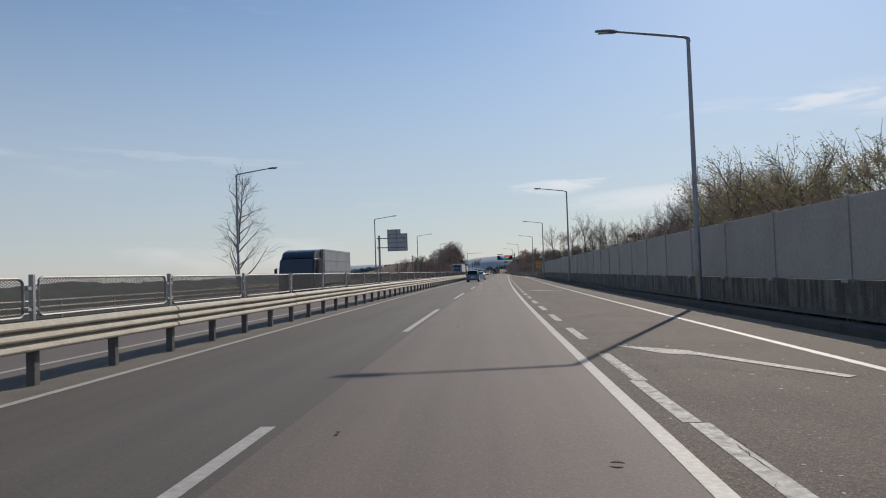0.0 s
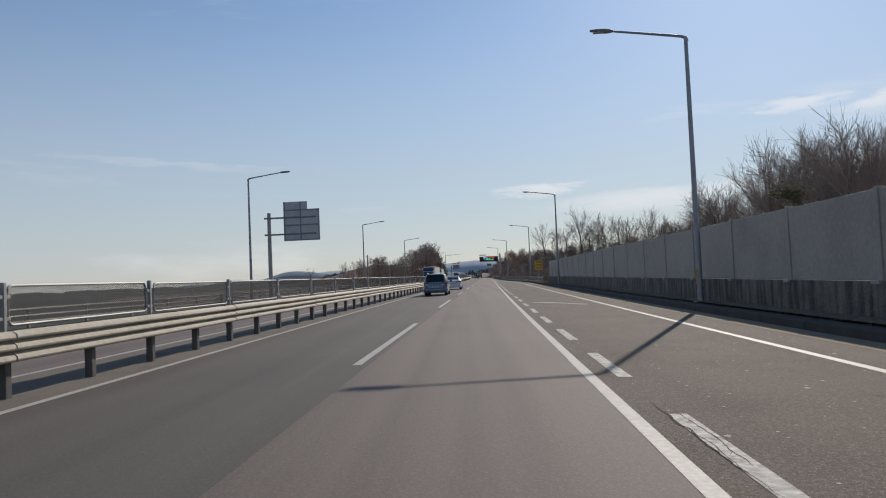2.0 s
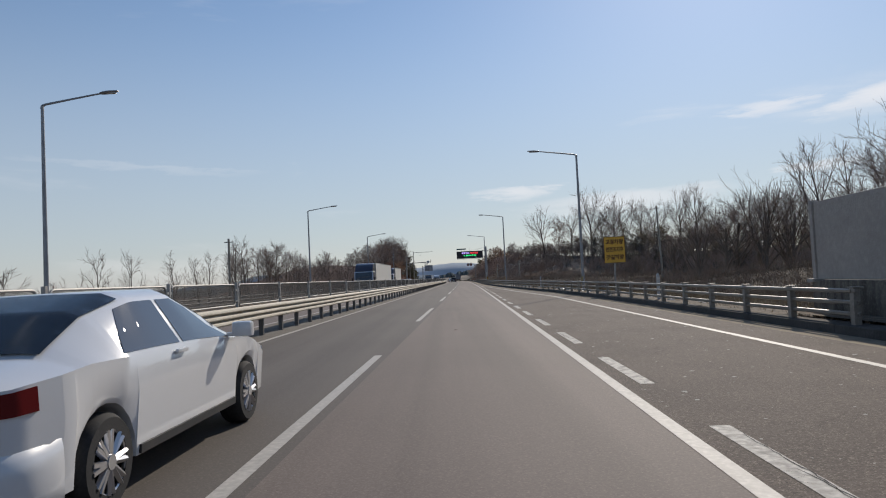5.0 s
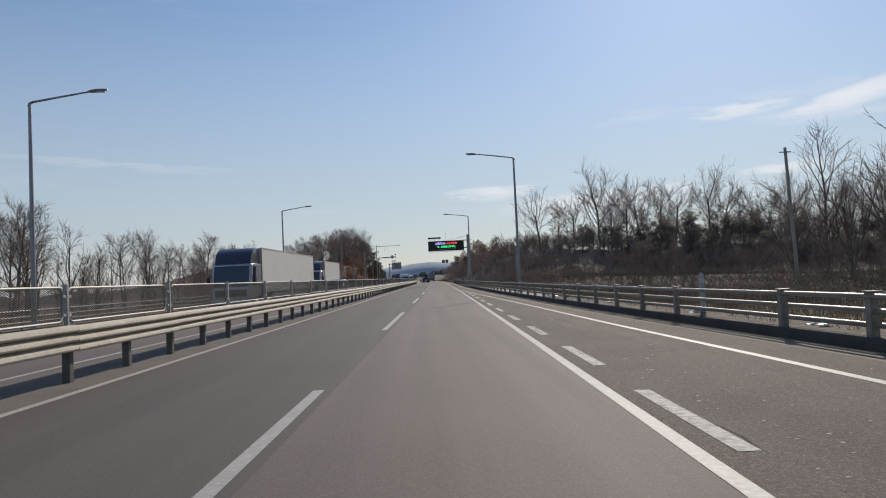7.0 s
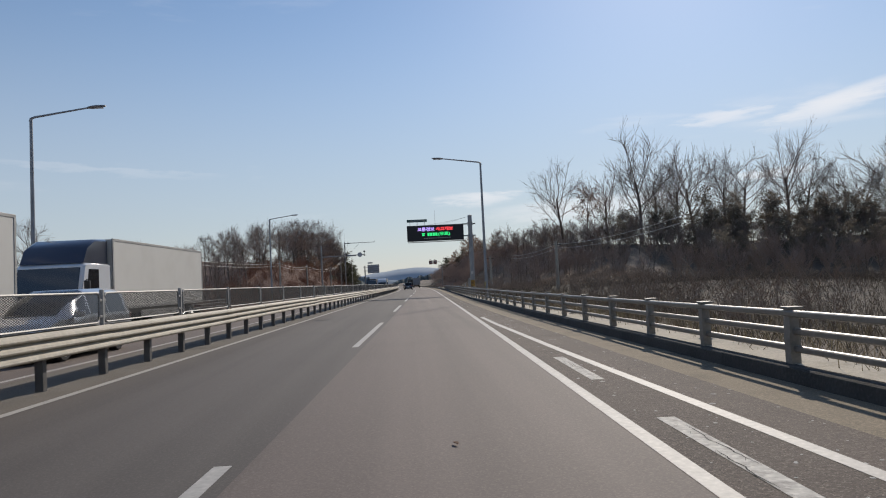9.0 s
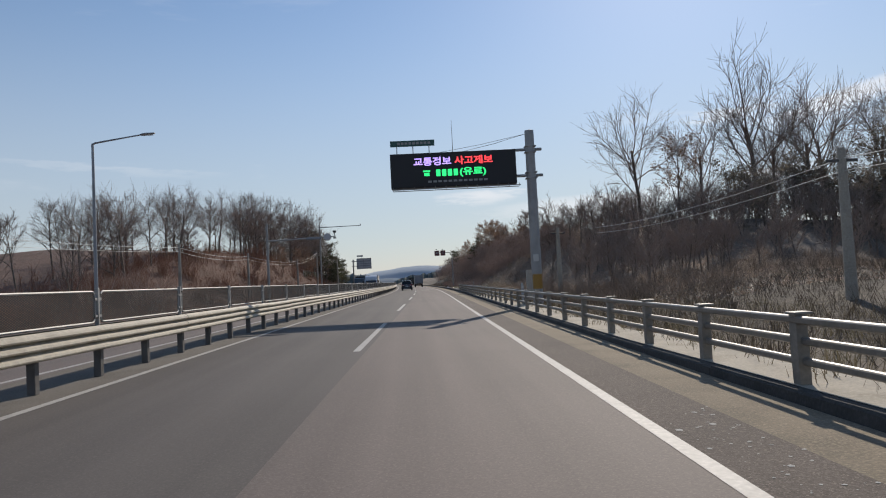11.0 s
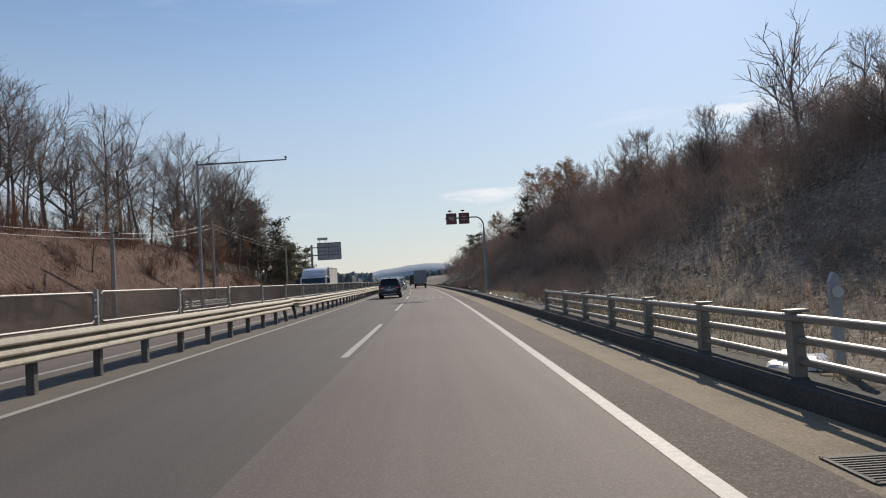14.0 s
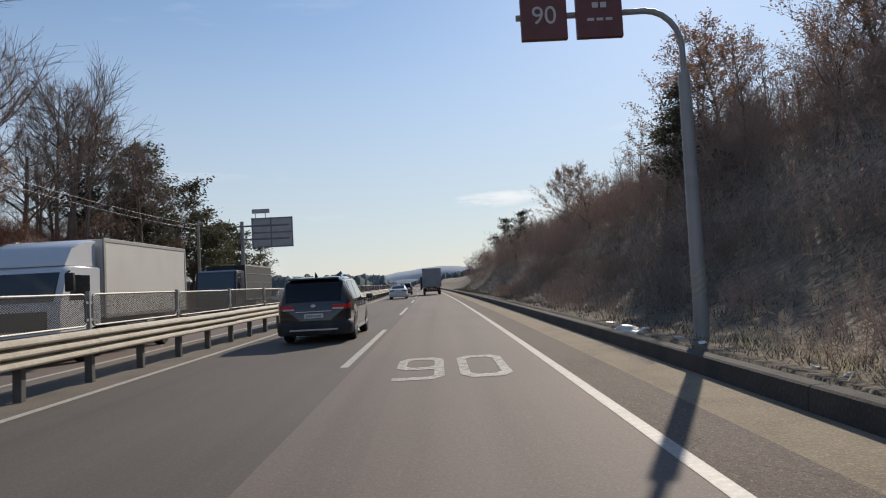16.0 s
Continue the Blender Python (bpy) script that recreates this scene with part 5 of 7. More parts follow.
# ---- distance ----
def ridge(name, label, centre_s, d0, d1, dist, height, mat, seed, waves=3.0):
    """A far wooded ridge line as a long low hill with depth."""
    bm = bmesh.new()
    n = 60
    rows = []
    for i in range(n + 1):
        f = i / n
        d = d0 + (d1 - d0) * f
        h = height * (0.35 + 0.65 * abs(noise.noise(Vector((f * waves + seed, seed * 1.7, 0)))) * 1.7) * math.sin(math.pi * min(1, max(0, f))) ** 0.4
        h += height * 0.05 * noise.noise(Vector((f * 60, seed, 2)))
        rows.append([bm.verts.new(at(centre_s, 0, 0) + Vector((d, dy, -3 + h * k))) for dy, k in ((-dist * 0.12, 0), (-dist * 0.05, 0.6), (0, 1.0), (dist * 0.08, 0))])
    for a, b in zip(rows, rows[1:]):
        for k in range(3):
            bm.faces.new((a[k], a[k + 1], b[k + 1], b[k]))
    ob = new(name, mesh_of(name, bm, mat, smooth=True, sharp=3))
    tagged(ob, label, "hill", kind="structure")


# Both ridges get their haze from a bluish base colour, not from mist
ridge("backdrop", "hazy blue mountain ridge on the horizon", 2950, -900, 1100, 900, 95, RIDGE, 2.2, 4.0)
ridge("backdrop", "nearer hazy grey-blue hills", 2000, -800, 160, 500, 42, material("haze_tinted_hill", (0.15, 0.2, 0.25), 1.0, stain=0.3, stain_size=80.0), 5.1, 5.0)


def woods_belt(label, d, s0, s1, top, seed):
    """A distant belt of woods along the road, lumpy on top."""
    bm = bmesh.new()
    rows = []
    n = int((s1 - s0) / 4)
    for i in range(n + 1):
        s = s0 + (s1 - s0) * i / n
        h = top * (0.6 + 0.5 * noise.noise(Vector((s * 0.02, seed, 0))) + 0.35 * noise.noise(Vector((s * 0.13, seed, 1))))
        rows.append([bm.verts.new(at(s, d + o, -5.5 + (h + 5.5) * k)) for o, k in ((7, 0), (4, 0.7), (0, 1.0), (-12, 0))])
    for a, b in zip(rows, rows[1:]):
        for k in range(3):
            bm.faces.new((a[k], a[k + 1], b[k + 1], b[k]))
    tagged(new("backdrop", mesh_of("backdrop", bm, HILL_FAR, smooth=True, sharp=3)), label, "woods", kind="structure")


woods_belt("dark belt of woods beyond the low fields", -95, -60, 330, 1.2, 3.0)
woods_belt("dark belt of woods farther out in the fields", -180, -60, 700, 3.5, 9.0)
# This hill's bluish base colour stands for the haze in front of it
ridge("backdrop", "low hazy wooded hill beyond the fields", 760, -300, -40, 160, 15, material("haze_tinted_woodland", (0.075, 0.098, 0.105), 1.0, grain=0.4, grain_size=6.0, stain=0.4, stain_size=40.0), 7.3, 2.5)
ridge("backdrop", "low wooded hill to the left of the road", 900, -190, -26, 200, 17, HILL_FAR, 3.3, 3.0)
ridge("backdrop", "low wooded hill to the right of the road", 950, 14, 260, 200, 16, HILL_FAR, 1.4, 2.0)


def treeline(label, s, d0, d1, top, seed, mat):
    """A far wood across the view, its outline broken by single crowns."""
    bm = bmesh.new()
    rows = []
    n = int(abs(d1 - d0) / 1.3)
    for i in range(n + 1):
        d = d0 + (d1 - d0) * i / n
        h = top * (0.75 + 0.35 * noise.noise(Vector((d * 0.03, seed, 0))) + 0.22 * noise.noise(Vector((d * 0.16, seed, 1))) + 0.14 * noise.noise(Vector((d * 0.7, seed, 2))))
        h *= min(1.0, 0.35 + min(i, n - i) * 0.06)
        rows.append([bm.verts.new(at(s + o + 6 * noise.noise(Vector((d * 0.3, seed, k))), d, -3 + (h + 3) * k)) for o, k in ((-9, 0), (-7, 0.55), (-3, 0.85), (0, 1.0), (14, 0))])
    for a, b in zip(rows, rows[1:]):
        for k in range(4):
            bm.faces.new((a[k], a[k + 1], b[k + 1], b[k]))
    tagged(new("backdrop", mesh_of("backdrop", bm, mat)), label, "woods", kind="structure")


# Haze is coloured into these woods, paler on the farthest line
HAZE_TINTED_WOODS = material("haze_tinted_woods", (0.1, 0.12, 0.115), 1.0, grain=0.5, grain_size=3.0, stain=0.5, stain_size=15.0)
treeline("hazy dark wood beyond the bend of the road", 760, -150, -20, 13.0, 4.0, HAZE_TINTED_WOODS)
treeline("hazy wood farther along the road", 1000, -140, -4, 15.0, 6.5, material("paler_haze_tinted_woods", (0.17, 0.2, 0.21), 1.0, grain=0.4, grain_size=4.0))
treeline("hazy wood to the side of the road ahead", 900, 6, 120, 14.0, 8.5, HAZE_TINTED_WOODS)

# ---- signs and gantries ----
LED_RED, LED_GREEN, LED_VIOLET = glowing("led_red", (1.0, 0.06, 0.07), 1.3), glowing("led_green", (0.03, 1.0, 0.25), 1.0), glowing("led_violet", (0.55, 0.38, 1.0), 1.2)
LED_FACE = material("led_panel_black", (0.018, 0.018, 0.022), 0.6, grain=0.2, grain_size=0.02)
GREEN_SIGN = material("green_sign", (0.03, 0.1, 0.09), 0.5)
YELLOW = material("yellow_sign_face", (0.75, 0.42, 0.05), 0.55, stain=0.2, stain_size=0.4)
BROWN_INK = material("brown_lettering", (0.14, 0.06, 0.02), 0.6)
GREY_INK = material("grey_lettering", (0.3, 0.3, 0.3), 0.6)
LIMIT_FACE = material("faded_red_panel", (0.16, 0.05, 0.045), 0.5, stain=0.4, stain_size=0.3)
AMBER = material("amber_warning_sheet", (0.6, 0.34, 0.05), 0.5, stain=0.3, stain_size=0.2)
DULL_YELLOW = material("faded_yellow", (0.5, 0.34, 0.06), 0.6, stain=0.4, stain_size=0.1)
DULL_WHITE = material("dull_white_figures", (0.55, 0.53, 0.5), 0.5)
SIGN_POST = material("painted_sign_column", (0.34, 0.335, 0.33), 0.5, metal=0.1, stain=0.4, stain_size=0.6)


def lettering(name, text, size, mat, parent, place, squeeze=1.0, label="", bold=0.006, width=None):
    cu = bpy.data.curves.new(name, "FONT")
    cu.body, cu.size, cu.align_x, cu.align_y, cu.extrude, cu.offset = text, size, "CENTER", "CENTER", 0.004, bold
    tmp = bpy.data.objects.new(name, cu)
    scene.collection.objects.link(tmp)
    me = bpy.data.meshes.new_from_object(tmp.evaluated_get(bpy.context.evaluated_depsgraph_get()))
    bpy.data.objects.remove(tmp)
    me.materials.clear()
    me.materials.append(mat)
    if width and len(me.vertices):
        xs = [v.co.x for v in me.vertices]
        squeeze = width / (max(xs) - min(xs))
    for v in me.vertices:
        v.co.x *= squeeze
    return part(name, me, None, parent, label, place @ pose(0, 0, 0, 90, 0, 0))


def bars(name, mat, parent, place, width, height, count, label=""):
    """Lettering too small or private to read, as plain bars."""
    step = width / count
    bm = bmesh.new()
    block(bm, (step * 0.72, 0.008, height))
    me = mesh_of(name, bm, mat)
    for i in range(count):
        part(name, me, None, parent, label, place @ pose(-width / 2 + step * (i + 0.5), 0, 0))


def message_sign():
    """Cantilevered LED message board over the road."""
    g = thing("message_sign", "LED traffic message board on a thick grey roadside column", "road sign", spot(276.5, 0, 0))
    bm = bmesh.new()
    tube(bm, [(6.97, 0, -0.3), (6.97, 0, 4), (6.97, 0, 8.55), (6.97, 0, 8.66), (6.97, 0, 8.7)], [0.255, 0.25, 0.23, 0.22, 0.1], 20)
    part("column", bm, SIGN_POST, g, smooth=True)
    for z in (7.72, 6.42):
        bm = bmesh.new()
        tube(bm, [(7.55, 0.05, z), (6.95, 0.05, z), (6.1, 0.05, z)], 0.075, 10)
        block(bm, (0.55, 0.5, 0.06), (6.97, 0, z + 0.14), 0.01)
        block(bm, (0.55, 0.5, 0.06), (6.97, 0, z - 0.14), 0.01)
        part("arm", bm, SIGN_POST, g)
    bm = bmesh.new()
    block(bm, (6.22, 0.5, 1.72), (3.11, 0.05, 6.88), 0.02)
    part("cabinet", bm, BLACK, g)
    bm = bmesh.new()
    block(bm, (6.1, 0.02, 1.6), (3.11, -0.215, 6.88), 0.004)
    part("led_face", bm, LED_FACE, g)
    face = lambda x, z: pose(x, -0.232, z)
    lettering("line_one", "교통정보", 0.44, LED_VIOLET, g, face(2.08, 7.27), width=1.86, bold=0.012)
    lettering("line_one", "사고제보", 0.44, LED_RED, g, face(4.12, 7.27), width=1.9, bold=0.012)
    bars("number_bar", LED_GREEN, g, face(2.78, 6.72), 1.15, 0.33, 4)
    bm = bmesh.new()
    block(bm, (0.26, 0.012, 0.15), (0, 0, -0.06), 0.004)
    block(bm, (0.34, 0.012, 0.08), (0, 0, 0.1), 0.004)
    part("symbol", bm, LED_GREEN, g, "green handset symbol", face(1.78, 6.72))
    lettering("line_two", "(유료)", 0.42, LED_GREEN, g, face(4.06, 6.72), width=1.3, bold=0.012)
    bars("owner_bar", GREY_INK, g, face(3.3, 6.3), 3.0, 0.1, 12)
    # maintenance walkway under the board
    bm = bmesh.new()
    for y in (-0.75, -0.2):
        tube(bm, [(0.1, y, 5.88), (6.3, y, 5.88)], 0.022, 6)
    for i in range(13):
        x = 0.1 + 6.2 * i / 12
        tube(bm, [(x, -0.75, 5.88), (x, -0.2, 5.88)], 0.016, 5)
        tube(bm, [(x, -0.75, 5.88), (x, -0.2, 6.06)], 0.012, 5)
    part("walkway", bm, GALV, g)
    bm = bmesh.new()
    block(bm, (2.2, 0.04, 0.3), (1.13, 0, 8.28), 0.01)
    board = part("name_board", bm, GREEN_SIGN, g)
    bars("name_bar", GREY_INK, board, pose(1.2, -0.03, 8.28), 1.7, 0.12, 9)
    for x in (0.35, 1.15, 1.95):
        bm = bmesh.new()
        tube(bm, [(x, 0, 7.7), (x, 0, 8.2)], 0.022, 6)
        part("stay", bm, SIGN_POST, g)
    bm = bmesh.new()
    tube(bm, [(3.12, 0, 7.7), (3.12, 0, 9.35)], [0.018, 0.008], 6)
    part("aerial", bm, SIGN_POST, g)
    bm = bmesh.new()
    for x1, z1 in ((3.6, 7.76), (2.4, 7.76)):
        tube(bm, [(6.75, 0, 8.5), ((6.75 + x1) / 2, 0, (8.5 + z1) / 2 - 0.05), (x1, 0, z1)], 0.01, 4)
    part("tie_wire", bm, SIGN_POST, g)
    # amber warning sheet with slanting dark bars, bent round the column
    def bent_sheet(radius, low, high, a0, a1):
        sheet = bmesh.new()
        rows = []
        for k in range(9):
            f = k / 8
            a = radians(a0 + (a1 - a0) * f)
            rows.append([sheet.verts.new((6.97 + radius * math.cos(a), radius * math.sin(a), z)) for z in (low(f), high(f))])
        for p, q in zip(rows, rows[1:]):
            sheet.faces.new((p[0], q[0], q[1], p[1]))
        return sheet

    plate = part("warning_sheet", bent_sheet(0.259, lambda f: 0.78, lambda f: 1.5, 205, 335), AMBER, g, "amber warning sheet", smooth=True)
    for k in range(-5, 6):
        base = 0.8 + 0.145 * k
        cut = lambda v: min(1.5, max(0.78, v))
        part("dark_bar", bent_sheet(0.263, lambda f: cut(base + 0.62 * f), lambda f: cut(base + 0.072 + 0.62 * f), 205, 335), BROWN_INK, plate)
    bm = bmesh.new()
    block(bm, (0.26, 0.02, 0.34), (6.93, -0.262, 2.3), 0.004)
    part("plate", bm, DULL_WHITE, g)
    bm = bmesh.new()
    block(bm, (0.3, 0.3, 1.5), (6.66, 0.5, 0.98), 0.02)
    part("control_box", bm, GALV, g)


message_sign()


FADED_STRIPE = material("faded_warning_stripe", (0.42, 0.41, 0.34), 0.7, stain=0.5, stain_size=0.1)


def limit_sign():
    g = thing("speed_limit_sign", "two square LED speed signs on a curved grey mast", "road sign", spot(357.6, 0, 0))
    bm = bmesh.new()
    tube(bm, [(6.4, 0, 0.0), (6.4, 0, 2.5), (6.4, 0, 5.0)], [0.135, 0.12, 0.105], 16)
    mast = part("mast", bm, SIGN_POST, g, smooth=True)
    for k in range(4):
        bm = bmesh.new()
        z = 0.95 + k * 0.13
        ring = [[bm.verts.new((6.4 + 0.134 * math.cos(a), 0.134 * math.sin(a), z + up + 0.1 * math.cos(a))) for up in (0, 0.06)] for a in [radians(v) for v in range(180, 361, 20)]]
        for a, b in zip(ring, ring[1:]):
            bm.faces.new((a[0], b[0], b[1], a[1]))
        part("warning_stripe", bm, FADED_STRIPE, mast, "faded pale slanted warning stripe")
    bm = bmesh.new()
    path = [(6.4, 0, 4.95)] + [(5.75 + 0.65 * math.cos(a), 0, 5.45 + 0.72 * math.sin(a)) for a in [radians(v) for v in range(0, 91, 15)]] + [(5.3, 0, 6.16), (3.4, 0, 6.14)]
    tube(bm, path, 0.055, 10)
    part("arm", bm, SIGN_POST, g, smooth=True)
    for x, text in ((3.88, "90"), (4.88, "")):
        bm = bmesh.new()
        block(bm, (0.83, 0.12, 0.87), (x, -0.14, 6.09), 0.015)
        p = part("panel", bm, LIMIT_FACE, g, "faded dark red LED panel")
        if text:
            lettering("numeral", text, 0.46, DULL_WHITE, p, pose(x, -0.206, 6.08), bold=0.0)
        else:
            bars("worn_bar", DULL_WHITE, p, pose(x, -0.206, 5.98), 0.5, 0.05, 3)
            bars("worn_bar", DULL_WHITE, p, pose(x, -0.206, 6.24), 0.3, 0.1, 2)
        bm = bmesh.new()
        block(bm, (0.28, 0.16, 0.09), (x - 0.1, -0.1, 6.72), 0.01)
        block(bm, (0.03, 0.03, 0.2), (x - 0.1, -0.1, 6.6))
        part("beacon", bm, BLACK, g)


limit_sign()


def yellow_sign():
    g = thing("notice_sign", "yellow notice board with brown lettering on a steel post", "road sign", spot(154.6, 10.45, 0))
    bm = bmesh.new()
    tube(bm, [(-0.05, 0.06, -0.4), (0, 0.06, 3.35)], 0.05, 10)
    part("post", bm, GALV, g, smooth=True)
    bm = bmesh.new()
    block(bm, (1.22, 0.03, 1.53), (0, 0, 2.62), 0.006)
    part("board", bm, YELLOW, g)
    bm = bmesh.new()
    for x in (-0.6, 0.6):
        block(bm, (0.02, 0.045, 1.53), (x, 0, 2.62))
    for z in (1.865, 3.375):
        block(bm, (1.22, 0.045, 0.02), (0, 0, z))
    part("rim", bm, BROWN_INK, g)
    for z, text in ((3.07, "고장차량"), (2.62, "안전조치후"), (2.17, "갓길피양")):
        lettering("line", text, 0.3, BROWN_INK, g, pose(0, -0.02, z), width=1.02, bold=0.012)


yellow_sign()


def sign_back(s, d0, d1, z0, z1, post_d, notch=None, arms=(), post_top=None):
    """The back of a direction sign of the opposite carriageway: sheet, stiffening frame, post and arms."""
    g = thing("direction_sign", "grey back of a direction sign held on a steel post", "road sign", spot(s, 0, 0), "direction signs of the opposite carriageway")
    bm = bmesh.new()
    block(bm, (d1 - d0, 0.05, z1 - z0), ((d0 + d1) / 2, 0, (z0 + z1) / 2), 0.01)
    if notch:
        block(bm, (notch[1] - notch[0], 0.05, notch[2] - z1), ((notch[0] + notch[1]) / 2, 0, (z1 + notch[2]) / 2), 0.01)
    part("sheet", bm, SIGN_BACK, g)
    for x in (d0 + 0.05, d0 + (d1 - d0) * 0.47, d1 - 0.05):
        top = notch[2] if notch and notch[0] - 0.1 < x < notch[1] else z1
        bm = bmesh.new()
        block(bm, (0.1, 0.07, top - z0), (x, -0.06, (top + z0) / 2), 0.01)
        part("stiffener", bm, SIGN_FRAME, g)
    for z in (z0 + 0.06, z0 + (z1 - z0) * 0.5, z1 - 0.06):
        bm = bmesh.new()
        block(bm, (d1 - d0, 0.08, 0.1), ((d0 + d1) / 2, -0.065, z), 0.01)
        part("crossbar", bm, SIGN_FRAME, g)
    bm = bmesh.new()
    tube(bm, [(post_d, 0, -6.0), (post_d, 0, post_top or z1 - 0.5)], [0.2, 0.15], 14)
    part("post", bm, SIGN_POST, g, smooth=True)
    for z in arms:
        bm = bmesh.new()
        tube(bm, [(post_d - 0.4, 0, z), (d1 - 0.3, -0.02, z)], 0.075, 10)
        block(bm, (0.5, 0.42, 0.05), (post_d, 0, z), 0.01)
        part("arm", bm, SIGN_FRAME, g, smooth=True)
    return g


sign_back(101.5, -14.62, -11.57, 4.97, 7.62, -15.9, (-14.62, -12.6, 8.27), (6.95, 5.55), 7.4)
second = sign_back(401.5, -12.95, -9.57, 5.07, 7.55, -13.75, None, (6.9, 5.8), 7.3)
bm = bmesh.new()
block(bm, (1.45, 0.04, 0.36), (-12.17, 0, 8.1), 0.01)
for x in (-12.6, -11.8):
    block(bm, (0.05, 0.05, 0.5), (x, 0, 7.75))
part("top_plate", bm, SIGN_BACK, second)


def camera_gantry():
    g = thing("camera_gantry", "steel mast with a long arm carrying enforcement boxes", "gantry", spot(315.5, 0, 0))
    bm = bmesh.new()
    tube(bm, [(-15.25, 0, -0.2), (-15.25, 0, 8.38)], [0.16, 0.12], 14)
    part("mast", bm, GALV, g, smooth=True)
    bm = bmesh.new()
    tube(bm, [(-15.25, 0, 6.5), (-11, 0, 6.6), (-8.0, 0, 6.72)], [0.1, 0.085, 0.06], 10)
    tube(bm, [(-15.25, 0, 5.4), (-13.6, 0, 6.5)], 0.04, 8)
    part("arm", bm, GALV, g, smooth=True)
    bm = bmesh.new()
    block(bm, (1.6, 0.25, 0.26), (-10.3, 0, 6.6), 0.04)
    part("lamp_box", bm, SIGN_FRAME, g)
    bm = bmesh.new()
    tube(bm, [(-8.85, -0.12, 6.68), (-8.85, 0.02, 6.68)], 0.4, 24)
    part("round_sign", bm, SIGN_BACK, g)
    bm = bmesh.new()
    block(bm, (0.3, 0.5, 0.22), (-8.1, 0, 7.22), 0.03)
    block(bm, (0.06, 0.06, 0.5), (-8.1, 0, 6.95))
    block(bm, (0.3, 0.3, 0.14), (-8.1, 0, 6.55), 0.04)
    part("camera_box", bm, BLACK, g)
    bm = bmesh.new()
    tube(bm, [(-15.25, 0, 8.3), (-15.25, 0, 9.5)], 0.012, 5)
    tube(bm, [(-15.2, 0, 8.2), (-14.6, 0, 8.25), (-14.2, 0, 8.1)], 0.012, 5)
    part("aerial", bm, SIGN_POST, g)


camera_gantry()


def tall_gantry():
    g = thing("camera_gantry", "tall thin steel mast with a level arm over the far lanes", "gantry", spot(357, 0, 0))
    bm = bmesh.new()
    tube(bm, [(-15.6, 0, -0.2), (-15.55, 0, 11.6)], [0.13, 0.1], 12)
    part("mast", bm, GALV, g, smooth=True)
    bm = bmesh.new()
    tube(bm, [(-15.55, 0, 11.3), (-8.7, 0, 11.38)], [0.07, 0.05], 8)
    tube(bm, [(-14.9, 0, 11.33), (-14.3, 0, 11.34)], 0.09, 8)
    part("arm", bm, SIGN_FRAME, g, smooth=True)
    bm = bmesh.new()
    tube(bm, [(-13.6, 0, 9.9), (-12.2, 0, 11.2)], 0.02, 6)
    part("brace", bm, SIGN_FRAME, g)
    bm = bmesh.new()
    block(bm, (0.12, 0.3, 0.16), (-8.75, 0, 11.55), 0.02)
    part("camera_box", bm, BLACK, g)
    bm = bmesh.new()
    tube(bm, [(-15.55, 0, 11.5), (-15.55, 0, 13.7)], [0.015, 0.006], 5)
    part("aerial", bm, SIGN_POST, g)


tall_gantry()


def utility_pole(s, d, top, lean=0.0):
    g = thing("utility_pole", "plain grey utility pole among the trees", "utility pole", spot(s, d, 0), "utility poles")
    z0 = ground_z(s, d) - 0.3
    bm = bmesh.new()
    tube(bm, [(0, 0, z0), (lean, 0, top)], [0.17, 0.11], 10)
    part("pole", bm, CONCRETE, g, smooth=True)
    bm = bmesh.new()
    block(bm, (0.9, 0.08, 0.08), (lean, 0, top - 0.35), 0.01)
    part("crossarm", bm, POST, g)


utility_pole(211.4, 29.5, 10.3, -0.35)
LEFT_POLES = ((300, -19.0, 5.6), (320, -18.5, 5.6), (347, -17.8, 5.8), (367, -17.6, 8.0), (402, -17.5, 7.6))
for s, d, z in LEFT_POLES:
    utility_pole(s, d, z)
utility_pole(182, -22, 6.5)
utility_pole(262, 13.5, 4.6)
utility_pole(285.9, 9.95, 4.4)


def wires(points, sag, label):
    g = thing("overhead_wire", label, "cable", group="overhead wires")
    for off in (0.0, 0.35):
        bm = bmesh.new()
        for (s0, d0, z0), (s1, d1, z1) in zip(points, points[1:]):
            pth = []
            for i in range(9):
                f = i / 8
                pth.append(at(s0 + (s1 - s0) * f, d0 + (d1 - d0) * f, z0 + (z1 - z0) * f - off - sag * 4 * f * (1 - f)))
            tube(bm, pth, 0.012, 4)
        part("wire", bm, DULL_WHITE, g)


wires([(258, -19.5, 4.6)] + [(s, d, z - 0.35) for s, d, z in LEFT_POLES], 0.35, "thin sagging wires along the far bank")
wires([(238, 15.5, 4.3), (262, 13.5, 4.3), (286, 12.5, 4.3)], 0.3, "thin wires in front of the wooded hill")


def delineator(s, d, z):
    g = thing("delineator_post", "small pale delineator post with a round reflector", "delineator", spot(s, d, z), "delineators behind the rail")
    bm = bmesh.new()
    extrude_profile(bm, [(-0.055, -0.3), (0.055, -0.3), (0.06, 0.9), (0.045, 1.0), (-0.01, 1.04), (-0.06, 0.94)], -0.03, 0.03)
    part("post", bm, SIGN_BACK, g)
    bm = bmesh.new()
    tube(bm, [(0, -0.05, 0.82), (0, -0.075, 0.82)], 0.06, 14)
    part("reflector", bm, DULL_WHITE, g)


for s, d in ((142.0, 9.35), (176.3, 8.4), (275.7, 6.1), (311.8, 6.2)):
    delineator(s, d, min(0.2, ground_z(s, d) + 0.05))


